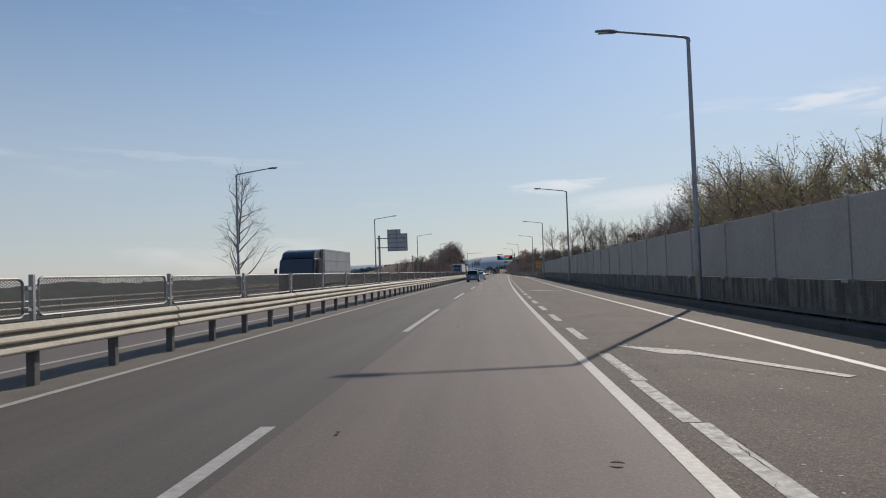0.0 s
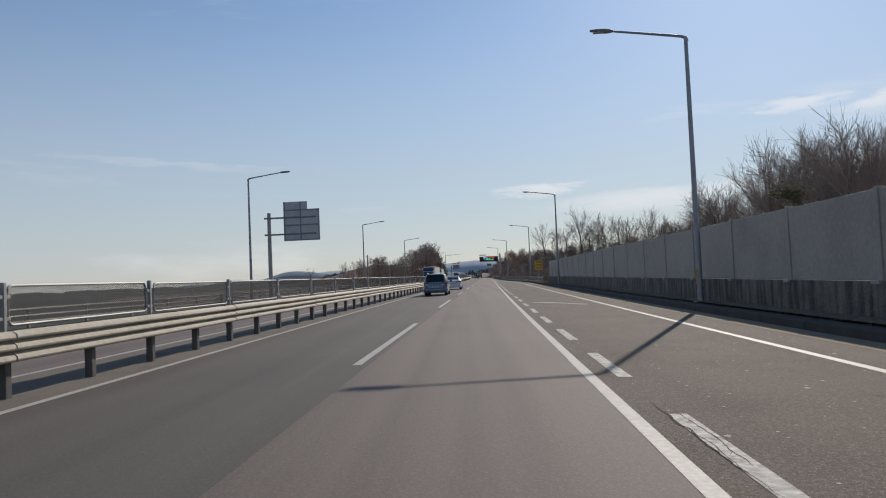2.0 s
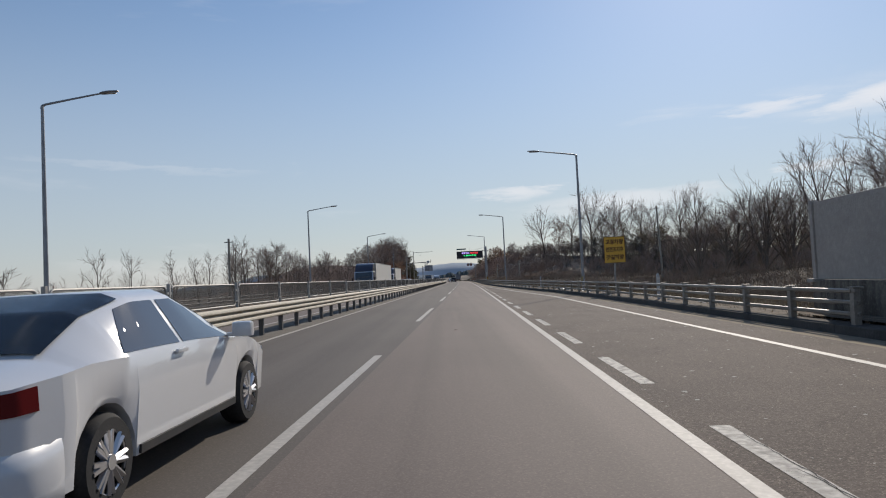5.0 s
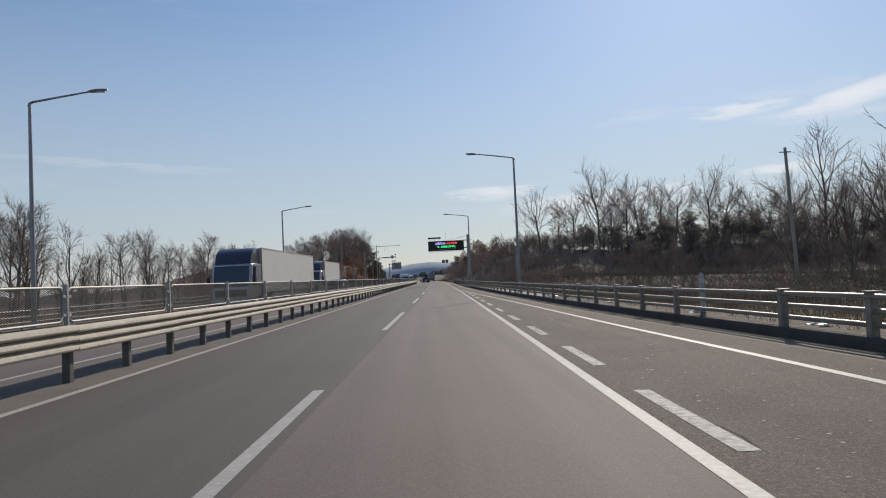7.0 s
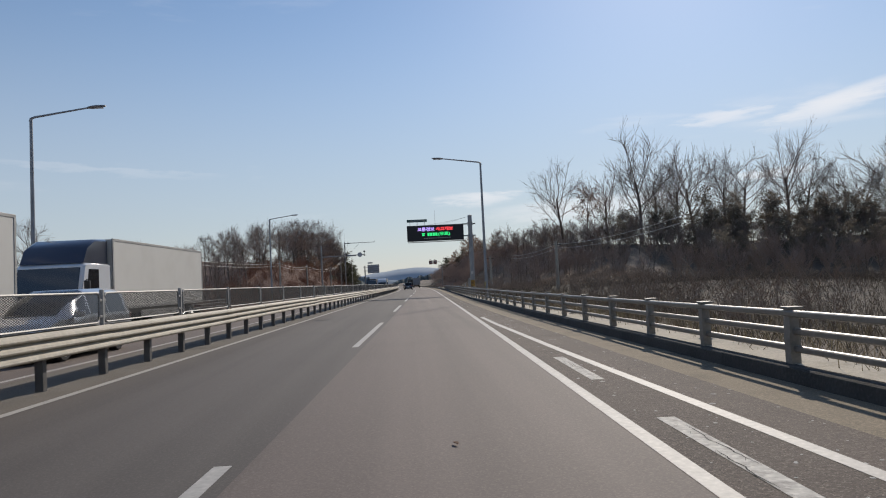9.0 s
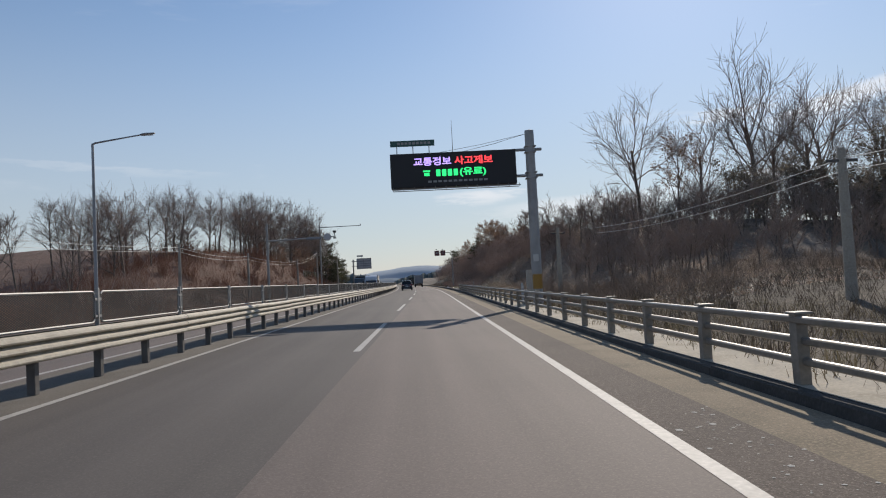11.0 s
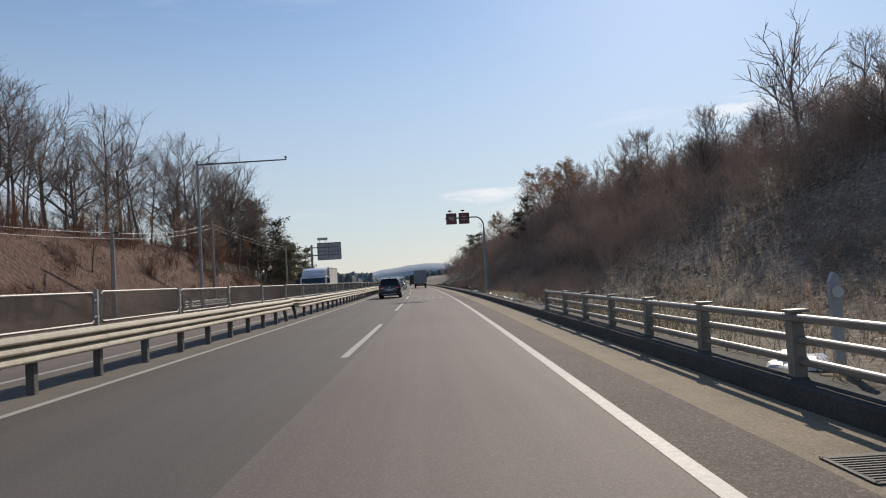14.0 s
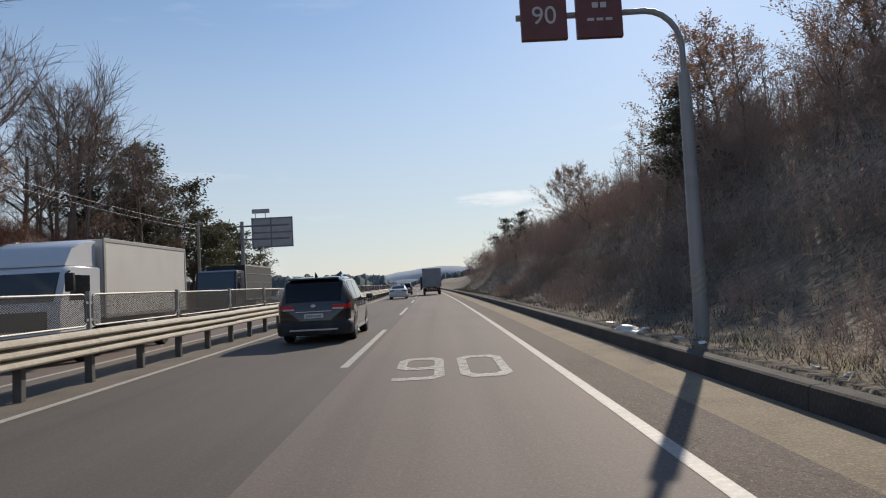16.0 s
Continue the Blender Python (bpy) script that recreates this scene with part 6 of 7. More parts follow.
def short_guardrail(s0, s1, d):
    """A short piece of rail that guards the camera mast across the road."""
    g = thing("short_guardrail", "short galvanised guardrail with a yellow end cap on the far verge", "guardrail")
    n = 5
    for k in range(n):
        a, b = s0 + (s1 - s0) * k / n, s0 + (s1 - s0) * (k + 1) / n
        bm = bmesh.new()
        extrude_profile(bm, w_profile(1, 3, 0.34, 0.86), 0.0, b - a + 0.01)
        part("beam", bm, GALV, g, place=spot(a, d))
        bm = bmesh.new()
        block(bm, (0.12, 0.1, 1.05), (-0.08, 0, 0.34), 0.01)
        part("post", bm, POST, g, place=spot(a + 0.1, d))
    bm = bmesh.new()
    block(bm, (0.1, 0.45, 0.56), (0.05, 0, 0.6), 0.03)
    part("end_cap", bm, DULL_YELLOW, g, "yellow reflective end cap", place=spot(s1 + 0.2, d))


short_guardrail(354.6, 366.0, -16.2)


def build_far_rail(s0, s1, d):
    """Three rounded bars on slim posts along the outer edge of the opposite carriageway."""
    rail = thing("far_guardrail", "grey steel guardrail of three bars past the opposite carriageway", "guardrail")
    bm = bmesh.new()
    block(bm, (0.1, 0.12, 0.95), (-0.08, 0, 0.4), 0.012)
    post_mesh = mesh_of("post", bm, RAIL_POST)
    n = round((s1 - s0) / 4.0)
    for k in range(n):
        a, b = s0 + 4.0 * k, s0 + 4.0 * (k + 1)
        part("post", post_mesh, None, rail, place=spot(a, d))
        if k % 2 == 0:
            for z in (0.82, 0.56, 0.32):
                bm = bmesh.new()
                tube(bm, [at(a, d, z), at(b, d, z), at(b + 4.0, d, z)], 0.05, 8)
                part("bar", bm, RAIL_GREY, rail, smooth=True)


build_far_rail(-8, 264, -16.3)


def bank_fence(s0, s1, d):
    """A low green wire fence along the top of the far bank."""
    g = thing("bank_fence", "low olive-green wire fence on the far bank", "fence")
    olive = material("olive_fence_paint", (0.13, 0.15, 0.09), 0.7, stain=0.4, stain_size=0.5)
    bm = bmesh.new()
    tube(bm, [(0, 0, -0.3), (0, 0, 1.25)], 0.035, 6)
    post_mesh = mesh_of("post", bm, GALV)
    n = int((s1 - s0) / 2.4)
    for k in range(n):
        a, b = s0 + 2.4 * k, s0 + 2.4 * (k + 1)
        za, zb = ground_z(a, d), ground_z(b, d)
        part("post", post_mesh, None, g, place=spot(a, d, za))
        bm = bmesh.new()
        for i in range(9):
            h = 0.12 + i * 0.13
            tube(bm, [at(a, d, za + h), at(b, d, zb + h)], 0.012, 3, caps=False)
        for i in range(17):
            f = i / 16
            p = at(a + (b - a) * f, d + 0.01, za + (zb - za) * f)
            tube(bm, [p + Vector((0, 0, 0.12)), p + Vector((0, 0, 1.16))], 0.01, 3, caps=False)
        part("wire_panel", bm, olive, g)


bank_fence(372, 408, -20.9)

# ---- vehicles ----
def car_paint(name, base, metal=0.3, rough=0.3):
    return material(name, base, rough, metal=metal, coat=1.0, stain=0.25, stain_size=0.7, second=[c * 0.8 + 0.02 for c in base])


PAINT_BLACK, PAINT_SLATE = car_paint("black_car_paint", (0.012, 0.013, 0.016)), car_paint("slate_blue_car_paint", (0.12, 0.15, 0.2), 0.5)
PAINT_WHITE, PAINT_RED = car_paint("white_car_paint", (0.7, 0.71, 0.72), 0.0), car_paint("dark_red_car_paint", (0.16, 0.035, 0.03))
PAINT_SILVER, PAINT_NAVY = car_paint("silver_car_paint", (0.5, 0.51, 0.53), 0.6), car_paint("navy_cab_paint", (0.008, 0.013, 0.032))
TINT = material("tinted_glass", (0.012, 0.014, 0.017), 0.04, spec=0.8, coat=0.6)
CHROME = material("chrome", (0.75, 0.75, 0.76), 0.12, metal=1.0)
ALLOY = material("alloy_wheel", (0.5, 0.5, 0.51), 0.28, metal=0.9)
TAIL = glowing("tail_light", (1.0, 0.03, 0.03), 0.06, (0.07, 0.006, 0.006))
TAIL_OFF = material("tail_light_off", (0.13, 0.01, 0.01), 0.15, coat=0.6)
LAMP_CLEAR = material("clear_lamp", (0.65, 0.66, 0.68), 0.1, coat=0.6)
PLATE = material("number_plate", (0.7, 0.7, 0.7), 0.4)
BOX_WHITE = material("white_cargo_panel", (0.62, 0.6, 0.55), 0.55, stain=0.35, stain_size=1.2, second=(0.5, 0.47, 0.42))
BOX_GREY = material("grey_cargo_panel", (0.3, 0.31, 0.33), 0.5, stain=0.4, stain_size=1.0)
CHASSIS = material("chassis_black", (0.03, 0.03, 0.032), 0.7, stain=0.5, stain_size=0.4, second=(0.07, 0.06, 0.05))


def wheel(parent, x, y, r, w, side, spokes=10):
    hub = thing("wheel", "", "")
    hub.parent = parent
    hub.matrix_basis = pose(x, y, r)
    for key in list(hub.keys()):
        del hub[key]
    bm = bmesh.new()
    prof = [(0.64, -0.5), (0.9, -0.5), (0.985, -0.36), (1.0, -0.15), (1.0, 0.15), (0.985, 0.36), (0.9, 0.5), (0.64, 0.5)]
    n = 32
    rings = [[bm.verts.new((w * q, r * p * math.cos(k * math.tau / n), r * p * math.sin(k * math.tau / n))) for p, q in prof] for k in range(n)]
    for k in range(n):
        for i in range(len(prof)):
            bm.faces.new((rings[k][i], rings[k][(i + 1) % len(prof)], rings[(k + 1) % n][(i + 1) % len(prof)], rings[(k + 1) % n][i]))
    part("tyre", bm, RUBBER, hub, smooth=True)
    bm = bmesh.new()
    o = side * w * 0.42
    for k in range(spokes):
        a = k * math.tau / spokes
        c, s = math.cos(a), math.sin(a)
        for da in (-0.13, 0.13):
            tube(bm, [(o, 0.1 * r * c, 0.1 * r * s), (o + side * 0.01, 0.66 * r * math.cos(a + da), 0.66 * r * math.sin(a + da))], [0.03, 0.02], 5)
    tube(bm, [(o - side * 0.03, 0, 0), (o + side * 0.03, 0, 0)], 0.16 * r, 14)
    ring = [(o, 0.655 * r * math.cos(k * math.tau / 28), 0.655 * r * math.sin(k * math.tau / 28)) for k in range(29)]
    tube(bm, ring, 0.018, 6, caps=False)
    part("rim", bm, ALLOY, hub, smooth=True)
    bm = bmesh.new()
    tube(bm, [(o - side * 0.1, 0, 0), (o - side * 0.06, 0, 0)], 0.64 * r, 24)
    part("brake_disc", bm, CHASSIS, hub)


class Shape:
    """A car body lofted from cross sections; y is ahead, tables are rows of (y, value)."""

    def __init__(self, half, length, belt, roof, roof_w, axles, wheel_r, sill=0.26, waist=0.82):
        self.half, self.length, self.belt, self.roof, self.roof_w, self.axles, self.wheel_r, self.sill, self.waist = half, length, belt, roof, roof_w, axles, wheel_r, sill, waist

    def table(self, rows, y):
        return float(np.interp(y, [r[0] for r in rows], [r[1] for r in rows]))

    def ring(self, y):
        w = self.table(self.half, y)
        low = self.sill
        for a in self.axles:
            reach = self.wheel_r + 0.06
            if abs(y - a) < reach:
                low = max(low, self.wheel_r + math.sqrt(reach * reach - (y - a) ** 2))
        b, t = self.table(self.belt, y), self.table(self.roof, y)
        t = max(t, b + 0.02)
        rw = min(self.table(self.roof_w, y), w - 0.03)
        mid = min(max(self.waist, low + 0.05), b - 0.06)
        edge = b + (t - b) * 0.86
        return [Vector((0, y, low)), Vector((w * 0.96, y, low)), Vector((w, y, mid)), Vector((w * 0.985, y, b)), Vector((rw + (w * 0.985 - rw) * 0.12, y, edge)),
                Vector((rw * 0.82, y, b + (t - b) * 0.985)), Vector((0, y, t))]

    def stations(self):
        y0, y1 = self.half[0][0], self.half[-1][0]
        ys = {y0, y1}
        for rows in (self.half, self.belt, self.roof, self.roof_w):
            ys |= {r[0] for r in rows}
        for a in self.axles:
            reach = self.wheel_r + 0.06
            ys |= {a + reach * math.cos(k * math.pi / 10) for k in range(11)} | {a - reach - 0.002, a + reach + 0.002}
        y = y0
        while y < y1:
            ys.add(round(y, 3))
            y += 0.22
        ys = sorted(v for v in ys if y0 <= v <= y1)
        return [v for i, v in enumerate(ys) if i == 0 or v - ys[i - 1] > 0.0015]

    def body(self):
        bm = bmesh.new()
        rings = []
        for y in self.stations():
            r = self.ring(y)
            full = r + [Vector((-p.x, p.y, p.z)) for p in r[-2:0:-1]]
            rings.append([bm.verts.new(p) for p in full])
        n = len(rings[0])
        for a, b in zip(rings, rings[1:]):
            for i in range(n):
                bm.faces.new((a[i], a[(i + 1) % n], b[(i + 1) % n], b[i]))
        bm.faces.new(rings[0])
        bm.faces.new(rings[-1][::-1])
        return bm

    def patch(self, y0, y1, k, u0, u1, side=1, lift=0.006, nu=2, ny=6, k1=None, slant0=0.0, slant1=0.0):
        """A thin panel lying on the body between ring lines k and k+1."""
        bm = bmesh.new()
        grid = []
        for i in range(ny + 1):
            row = []
            for j in range(nu + 1):
                f = j / nu
                u = u0 + (u1 - u0) * f
                y = (y0 + slant0 * f) + ((y1 + slant1 * f) - (y0 + slant0 * f)) * i / ny
                r = self.ring(y)
                row.append(r[k].lerp(r[k + 1], u))
            grid.append(row)
        normals = []
        for i in range(ny + 1):
            row = []
            for j in range(nu + 1):
                a = grid[min(i + 1, ny)][j] - grid[max(i - 1, 0)][j]
                b = grid[i][min(j + 1, nu)] - grid[i][max(j - 1, 0)]
                nn = a.cross(b)
                if nn.x < 0 and k < 5:
                    nn = -nn
                if k >= 5 and nn.z < 0:
                    nn = -nn
                row.append(nn.normalized())
            normals.append(row)
        v = [[bm.verts.new((p + m * lift) * 1.0) for p, m in zip(r, q)] for r, q in zip(grid, normals)]
        u_ = [[bm.verts.new(p - m * 0.01) for p, m in zip(r, q)] for r, q in zip(grid, normals)]
        for i in range(ny):
            for j in range(nu):
                bm.faces.new((v[i][j], v[i + 1][j], v[i + 1][j + 1], v[i][j + 1]))
        edge = [(i, 0) for i in range(ny + 1)] + [(ny, j) for j in range(1, nu + 1)] + [(i, nu) for i in range(ny - 1, -1, -1)] + [(0, j) for j in range(nu - 1, 0, -1)]
        for (a, b), (c, d) in zip(edge, edge[1:] + edge[:1]):
            bm.faces.new((v[a][b], v[c][d], u_[c][d], u_[a][b]))
        if side < 0:
            for q in bm.verts:
                q.co.x = -q.co.x
        return bm


def across(shape, y0, y1, x, lift=0.014, n=6, lo=0.0, hi=1.0):
    """A pane across the car's width on its roof line, for windscreens and rear windows."""
    bm = bmesh.new()
    rows = []
    for y in sorted({y0, y1} | {v for v in shape.stations() if y0 + 0.01 < v < y1 - 0.01}):
        r = shape.ring(y)
        half = [0.0, 0.5 * r[5].x, r[5].x, r[4].x * x]
        row = []
        for xx in [-v for v in half[:0:-1]] + half:
            if abs(xx) <= r[5].x:
                z = r[6].z + (r[5].z - r[6].z) * abs(xx) / max(0.05, r[5].x)
            else:
                z = r[5].z + (r[4].z - r[5].z) * min(1, (abs(xx) - r[5].x) / max(0.01, r[4].x - r[5].x))
            row.append(Vector((xx, y, z)))
        rows.append(row)
    n = len(rows) - 1
    a = rows[-1][3] - rows[0][3]
    nn = a.cross(Vector((1, 0, 0))).normalized()
    if nn.z < 0:
        nn = -nn
    v = [[bm.verts.new(p + nn * lift) for p in r] for r in rows]
    for i in range(n):
        for j in range(6):
            bm.faces.new((v[i][j], v[i][j + 1], v[i + 1][j + 1], v[i + 1][j]))
    bmesh.ops.solidify(bm, geom=list(bm.faces), thickness=0.012)
    return bm


def rear_block(bm, shape, x, z, w, h, depth=0.03, proud=0.01):
    y = shape.half[0][0]
    block(bm, (w, depth, h), (x, y - proud, z), min(w, h, depth) * 0.25)


def rear_bumper(bm, shape):
    """A moulded bumper wrapped round the tail of the body."""
    y0 = shape.half[0][0]
    plan = [(shape.table(shape.half, y0 + o), y0 + o) for o in (0.42, 0.3, 0.2, 0.1, 0.04, 0.0)]
    plan += [(plan[-1][0] * f, y0 - 0.02 * (1 - f)) for f in (0.85, 0.6, 0.3, 0.0)]
    line = plan + [(-x, y) for x, y in plan[-2::-1]]
    grid = []
    for i, (x, y) in enumerate(line):
        a, b = line[max(i - 1, 0)], line[min(i + 1, len(line) - 1)]
        out = Vector((b[1] - a[1], a[0] - b[0], 0)).normalized()
        if out.dot(Vector((x, y, 0))) < 0:
            out = -out
        end = 0.25 if i in (0, len(line) - 1) else 1.0
        grid.append([bm.verts.new(Vector((x, y, z)) + out * k * end) for z, k in ((0.22, -0.02), (0.25, 0.025), (0.34, 0.045), (0.47, 0.05), (0.55, 0.035), (0.6, -0.02))])
    for p, q in zip(grid, grid[1:]):
        for k in range(5):
            bm.faces.new((p[k], p[k + 1], q[k + 1], q[k]))


VAN = Shape([(-2.55, 0.84), (-2.5, 0.9), (-2.35, 0.955), (-1.9, 0.985), (1.7, 0.98), (2.15, 0.93), (2.4, 0.8), (2.53, 0.6)], 5.1,
            [(-2.55, 1.0), (-2.3, 1.06), (0.9, 1.06), (1.5, 1.02), (2.1, 0.92), (2.53, 0.72)],
            [(-2.55, 1.03), (-2.42, 1.38), (-2.3, 1.62), (-2.2, 1.7), (-1.6, 1.75), (-0.3, 1.755), (0.35, 1.7), (0.95, 1.44), (1.5, 1.12), (2.1, 0.98), (2.53, 0.76)],
            [(-2.55, 0.72), (-2.2, 0.74), (-1.0, 0.76), (0.6, 0.74), (1.4, 0.76), (2.53, 0.5)], (-1.5, 1.53), 0.355)
MINIVAN = Shape([(-2.3, 0.8), (-2.22, 0.87), (-2.0, 0.91), (1.5, 0.91), (2.0, 0.84), (2.3, 0.6)], 4.6,
                [(-2.3, 0.98), (-2.05, 1.0), (0.9, 1.0), (1.6, 0.95), (2.3, 0.72)],
                [(-2.3, 1.0), (-2.15, 1.35), (-2.0, 1.6), (-1.85, 1.66), (-1.0, 1.7), (0.1, 1.68), (0.8, 1.38), (1.3, 1.06), (2.0, 0.9), (2.3, 0.75)],
                [(-2.3, 0.66), (-1.9, 0.68), (0.5, 0.68), (2.3, 0.5)], (-1.35, 1.4), 0.33)
SEDAN = Shape([(-2.35, 0.74), (-2.25, 0.84), (-1.9, 0.91), (1.6, 0.91), (2.1, 0.84), (2.38, 0.58)], 4.7,
              [(-2.35, 0.92), (-1.6, 0.98), (0.7, 0.94), (1.4, 0.9), (2.38, 0.66)],
              [(-2.35, 0.96), (-1.75, 1.05), (-1.2, 1.3), (-0.6, 1.44), (0.1, 1.45), (0.7, 1.2), (1.15, 0.98), (2.0, 0.86), (2.38, 0.7)],
              [(-2.35, 0.7), (-1.2, 0.58), (0.2, 0.58), (1.2, 0.7), (2.38, 0.5)], (-1.4, 1.4), 0.32, waist=0.72)
SUV = Shape([(-2.2, 0.8), (-2.1, 0.88), (-1.8, 0.92), (1.5, 0.92), (2.0, 0.85), (2.25, 0.62)], 4.5,
            [(-2.2, 1.0), (-1.95, 1.05), (0.8, 1.03), (1.5, 0.98), (2.25, 0.78)],
            [(-2.2, 1.02), (-2.05, 1.36), (-1.85, 1.6), (-1.6, 1.66), (-0.2, 1.68), (0.4, 1.58), (1.0, 1.2), (1.3, 1.08), (2.0, 0.96), (2.25, 0.8)],
            [(-2.2, 0.66), (-1.7, 0.68), (0.4, 0.68), (2.25, 0.52)], (-1.35, 1.35), 0.35)


def car(name, label, shape, mat, place, rear_glass, windscreen, side_windows, detail=False, lit=False, rails=False):
    c = thing(name, label, "car", place)
    part("body", shape.body(), mat, c, smooth=True)
    y0 = shape.half[0][0]
    part("rear_window", across(shape, *rear_glass, 0.97), TINT, c, "dark tinted glass", smooth=True)
    part("windscreen", across(shape, *windscreen, 0.97), TINT, c, smooth=True)
    for side in (1, -1):
        for a, b, s0, s1 in side_windows:
            part("side_window", shape.patch(a, b, 3, 0.08, 0.93, side, slant0=s0, slant1=s1), TINT, c, smooth=True)
        for y in shape.axles:
            w = shape.table(shape.half, y)
            wheel(c, side * (w - 0.13), y, shape.wheel_r, 0.235, side, 10 if detail else 8)
        b = shape.table(shape.belt, y0 + 0.05)
        # wrap-round tail lamp
        bm = shape.patch(y0 + 0.0, y0 + 0.26, 2, 0.3, 0.92, side, 0.012, ny=5)
        lamp = part("tail_light", bm, TAIL if lit and side > 0 else TAIL_OFF, c, smooth=True)
        bm = bmesh.new()
        w0 = shape.half[0][1]
        rear_block(bm, shape, side * (w0 - 0.17), b - 0.075, 0.34, 0.13)
        part("lens", bm, TAIL if lit else TAIL_OFF, lamp)
        bm = bmesh.new()
        rear_block(bm, shape, side * (w0 - 0.2), b - 0.115, 0.3, 0.045, 0.034, 0.012)
        part("reversing_lens", bm, LAMP_CLEAR, lamp)
        ym = windscreen[0] + (windscreen[1] - windscreen[0]) * 0.72
        bm = bmesh.new()
        wm = shape.table(shape.half, ym)
        block(bm, (0.2, 0.12, 0.15), (side * (wm + 0.13), ym, shape.table(shape.belt, ym) + 0.08), 0.035)
        block(bm, (0.12, 0.05, 0.04), (side * (wm + 0.02), ym + 0.02, shape.table(shape.belt, ym) + 0.03), 0.01)
        part("mirror", bm, mat, c, smooth=True)
        part("headlight", shape.patch(shape.half[-1][0] - 0.32, shape.half[-1][0] - 0.04, 2, 0.35, 0.95, side, 0.01), LAMP_CLEAR, c, smooth=True)
        part("sill_trim", shape.patch(shape.axles[0] + shape.wheel_r + 0.1, shape.axles[1] - shape.wheel_r - 0.1, 1, 0.02, 0.16, side, 0.02), CHROME if detail else CHASSIS, c)
        for a in ([-0.35, 0.42] if detail else [-0.3]):
            bm = bmesh.new()
            wd = shape.table(shape.half, a)
            block(bm, (0.03, 0.2, 0.035), (side * (wd + 0.008), a, 0.93), 0.012)
            part("door_handle", bm, CHROME if detail else mat, c, smooth=True)
        if detail:
            for yy in (-0.75, 0.05, 1.08):
                part("door_seam", shape.patch(yy, yy + 0.012, 2, 0.0, 1.0, side, 0.002, ny=1), BLACK, c)
            part("window_trim", shape.patch(-2.05, 0.95, 3, 0.94, 0.985, side, 0.009, ny=14), CHROME, c, smooth=True)
            part("door_track", shape.patch(-2.2, -0.85, 2, 0.72, 0.8, side, 0.004, ny=6), BLACK, c)
        if rails:
            bm = bmesh.new()
            pts = []
            for y in np.linspace(-1.95 if detail else -1.7, 0.25, 9):
                r = shape.ring(float(y))
                pts.append((side * (r[5].x + 0.06), float(y), r[5].z + (0.05 if -1.9 < y < 0.2 else 0.0)))
            tube(bm, pts, 0.022, 6)
            part("roof_rail", bm, CHROME, c, smooth=True)
    b = shape.table(shape.belt, y0)
    bm = bmesh.new()
    rear_bumper(bm, shape)
    bumper = part("rear_bumper", bm, CHASSIS if detail else mat, c, smooth=True)
    if detail:
        bm = bmesh.new()
        rear_block(bm, shape, 0, 0.36, 1.25, 0.05, 0.12, 0.045)
        part("skid_strip", bm, ALLOY, bumper)
        bm = bmesh.new()
        rear_block(bm, shape, 0, b - 0.17, 0.95, 0.03, 0.03, 0.016)
        part("chrome_strip", bm, CHROME, c)
        bm = bmesh.new()
        tube(bm, [(0, y0 - 0.02, b - 0.02), (0, y0 - 0.032, b - 0.02)], 0.065, 18, squash=0.6)
        part("badge", bm, ALLOY, c)
        bm = bmesh.new()
        block(bm, (1.34, 0.16, 0.05), (0, -2.3, 1.69), 0.02)
        part("spoiler", bm, mat, c, smooth=True)
        bm = bmesh.new()
        tube(bm, [(0, -1.9, 1.74), (0, -2.02, 1.86)], [0.045, 0.01], 8)
        part("aerial", bm, BLACK, c)
    bm = bmesh.new()
    rear_block(bm, shape, 0, b - 0.28, 0.5, 0.12, 0.02, 0.012)
    plate = part("number_plate", bm, PLATE, c)
    bars("plate_bar", GREY_INK, plate, pose(0, y0 - 0.024, b - 0.28), 0.4, 0.055, 7)
    return c


car("minivan", "shiny black people carrier with tinted windows and roof rails", VAN, PAINT_BLACK, spot(365.75, -1.52), (-2.53, -2.24), (0.4, 1.46),
    [(-2.12, -0.98, 0.0, 0.0), (-0.9, 0.12, 0.02, 0.0), (0.2, 1.2, 0.02, -0.55)], detail=True, lit=True, rails=True)
car("minivan", "slate-blue family minivan with roof rails", MINIVAN, PAINT_SLATE, spot(99.2, -1.7), (-2.28, -1.95), (0.15, 1.27),
    [(-1.8, -0.85, 0.0, 0.0), (-0.78, 0.1, 0.0, 0.0), (0.18, 0.98, 0.0, -0.5)], rails=True)
car("sedan", "white saloon car in the inner lane", SEDAN, PAINT_WHITE, spot(120.5, -1.5), (-1.72, -0.7), (0.15, 1.12), [(-1.15, -0.25, 0.3, 0.0), (-0.18, 0.85, 0.0, -0.5)])
car("suv", "dark red sport utility vehicle far down the lane", SUV, PAINT_RED, spot(441, -1.6), (-2.18, -1.75), (0.35, 1.27), [(-1.6, -0.8, 0, 0), (-0.72, 0.1, 0, 0), (0.18, 1.0, 0, -0.5)])
car("sedan", "white saloon car in the inner lane", SEDAN, PAINT_WHITE, spot(416, -1.7), (-1.72, -0.7), (0.15, 1.12), [(-1.15, -0.25, 0.3, 0.0), (-0.18, 0.85, 0.0, -0.5)])
car("suv", "silver utility vehicle on the opposite carriageway", SUV, PAINT_SILVER, spot(400, -11.2, 0, 180), (-2.18, -1.75), (0.35, 1.27), [(-1.6, -0.8, 0, 0), (-0.72, 0.1, 0, 0), (0.18, 1.0, 0, -0.5)])
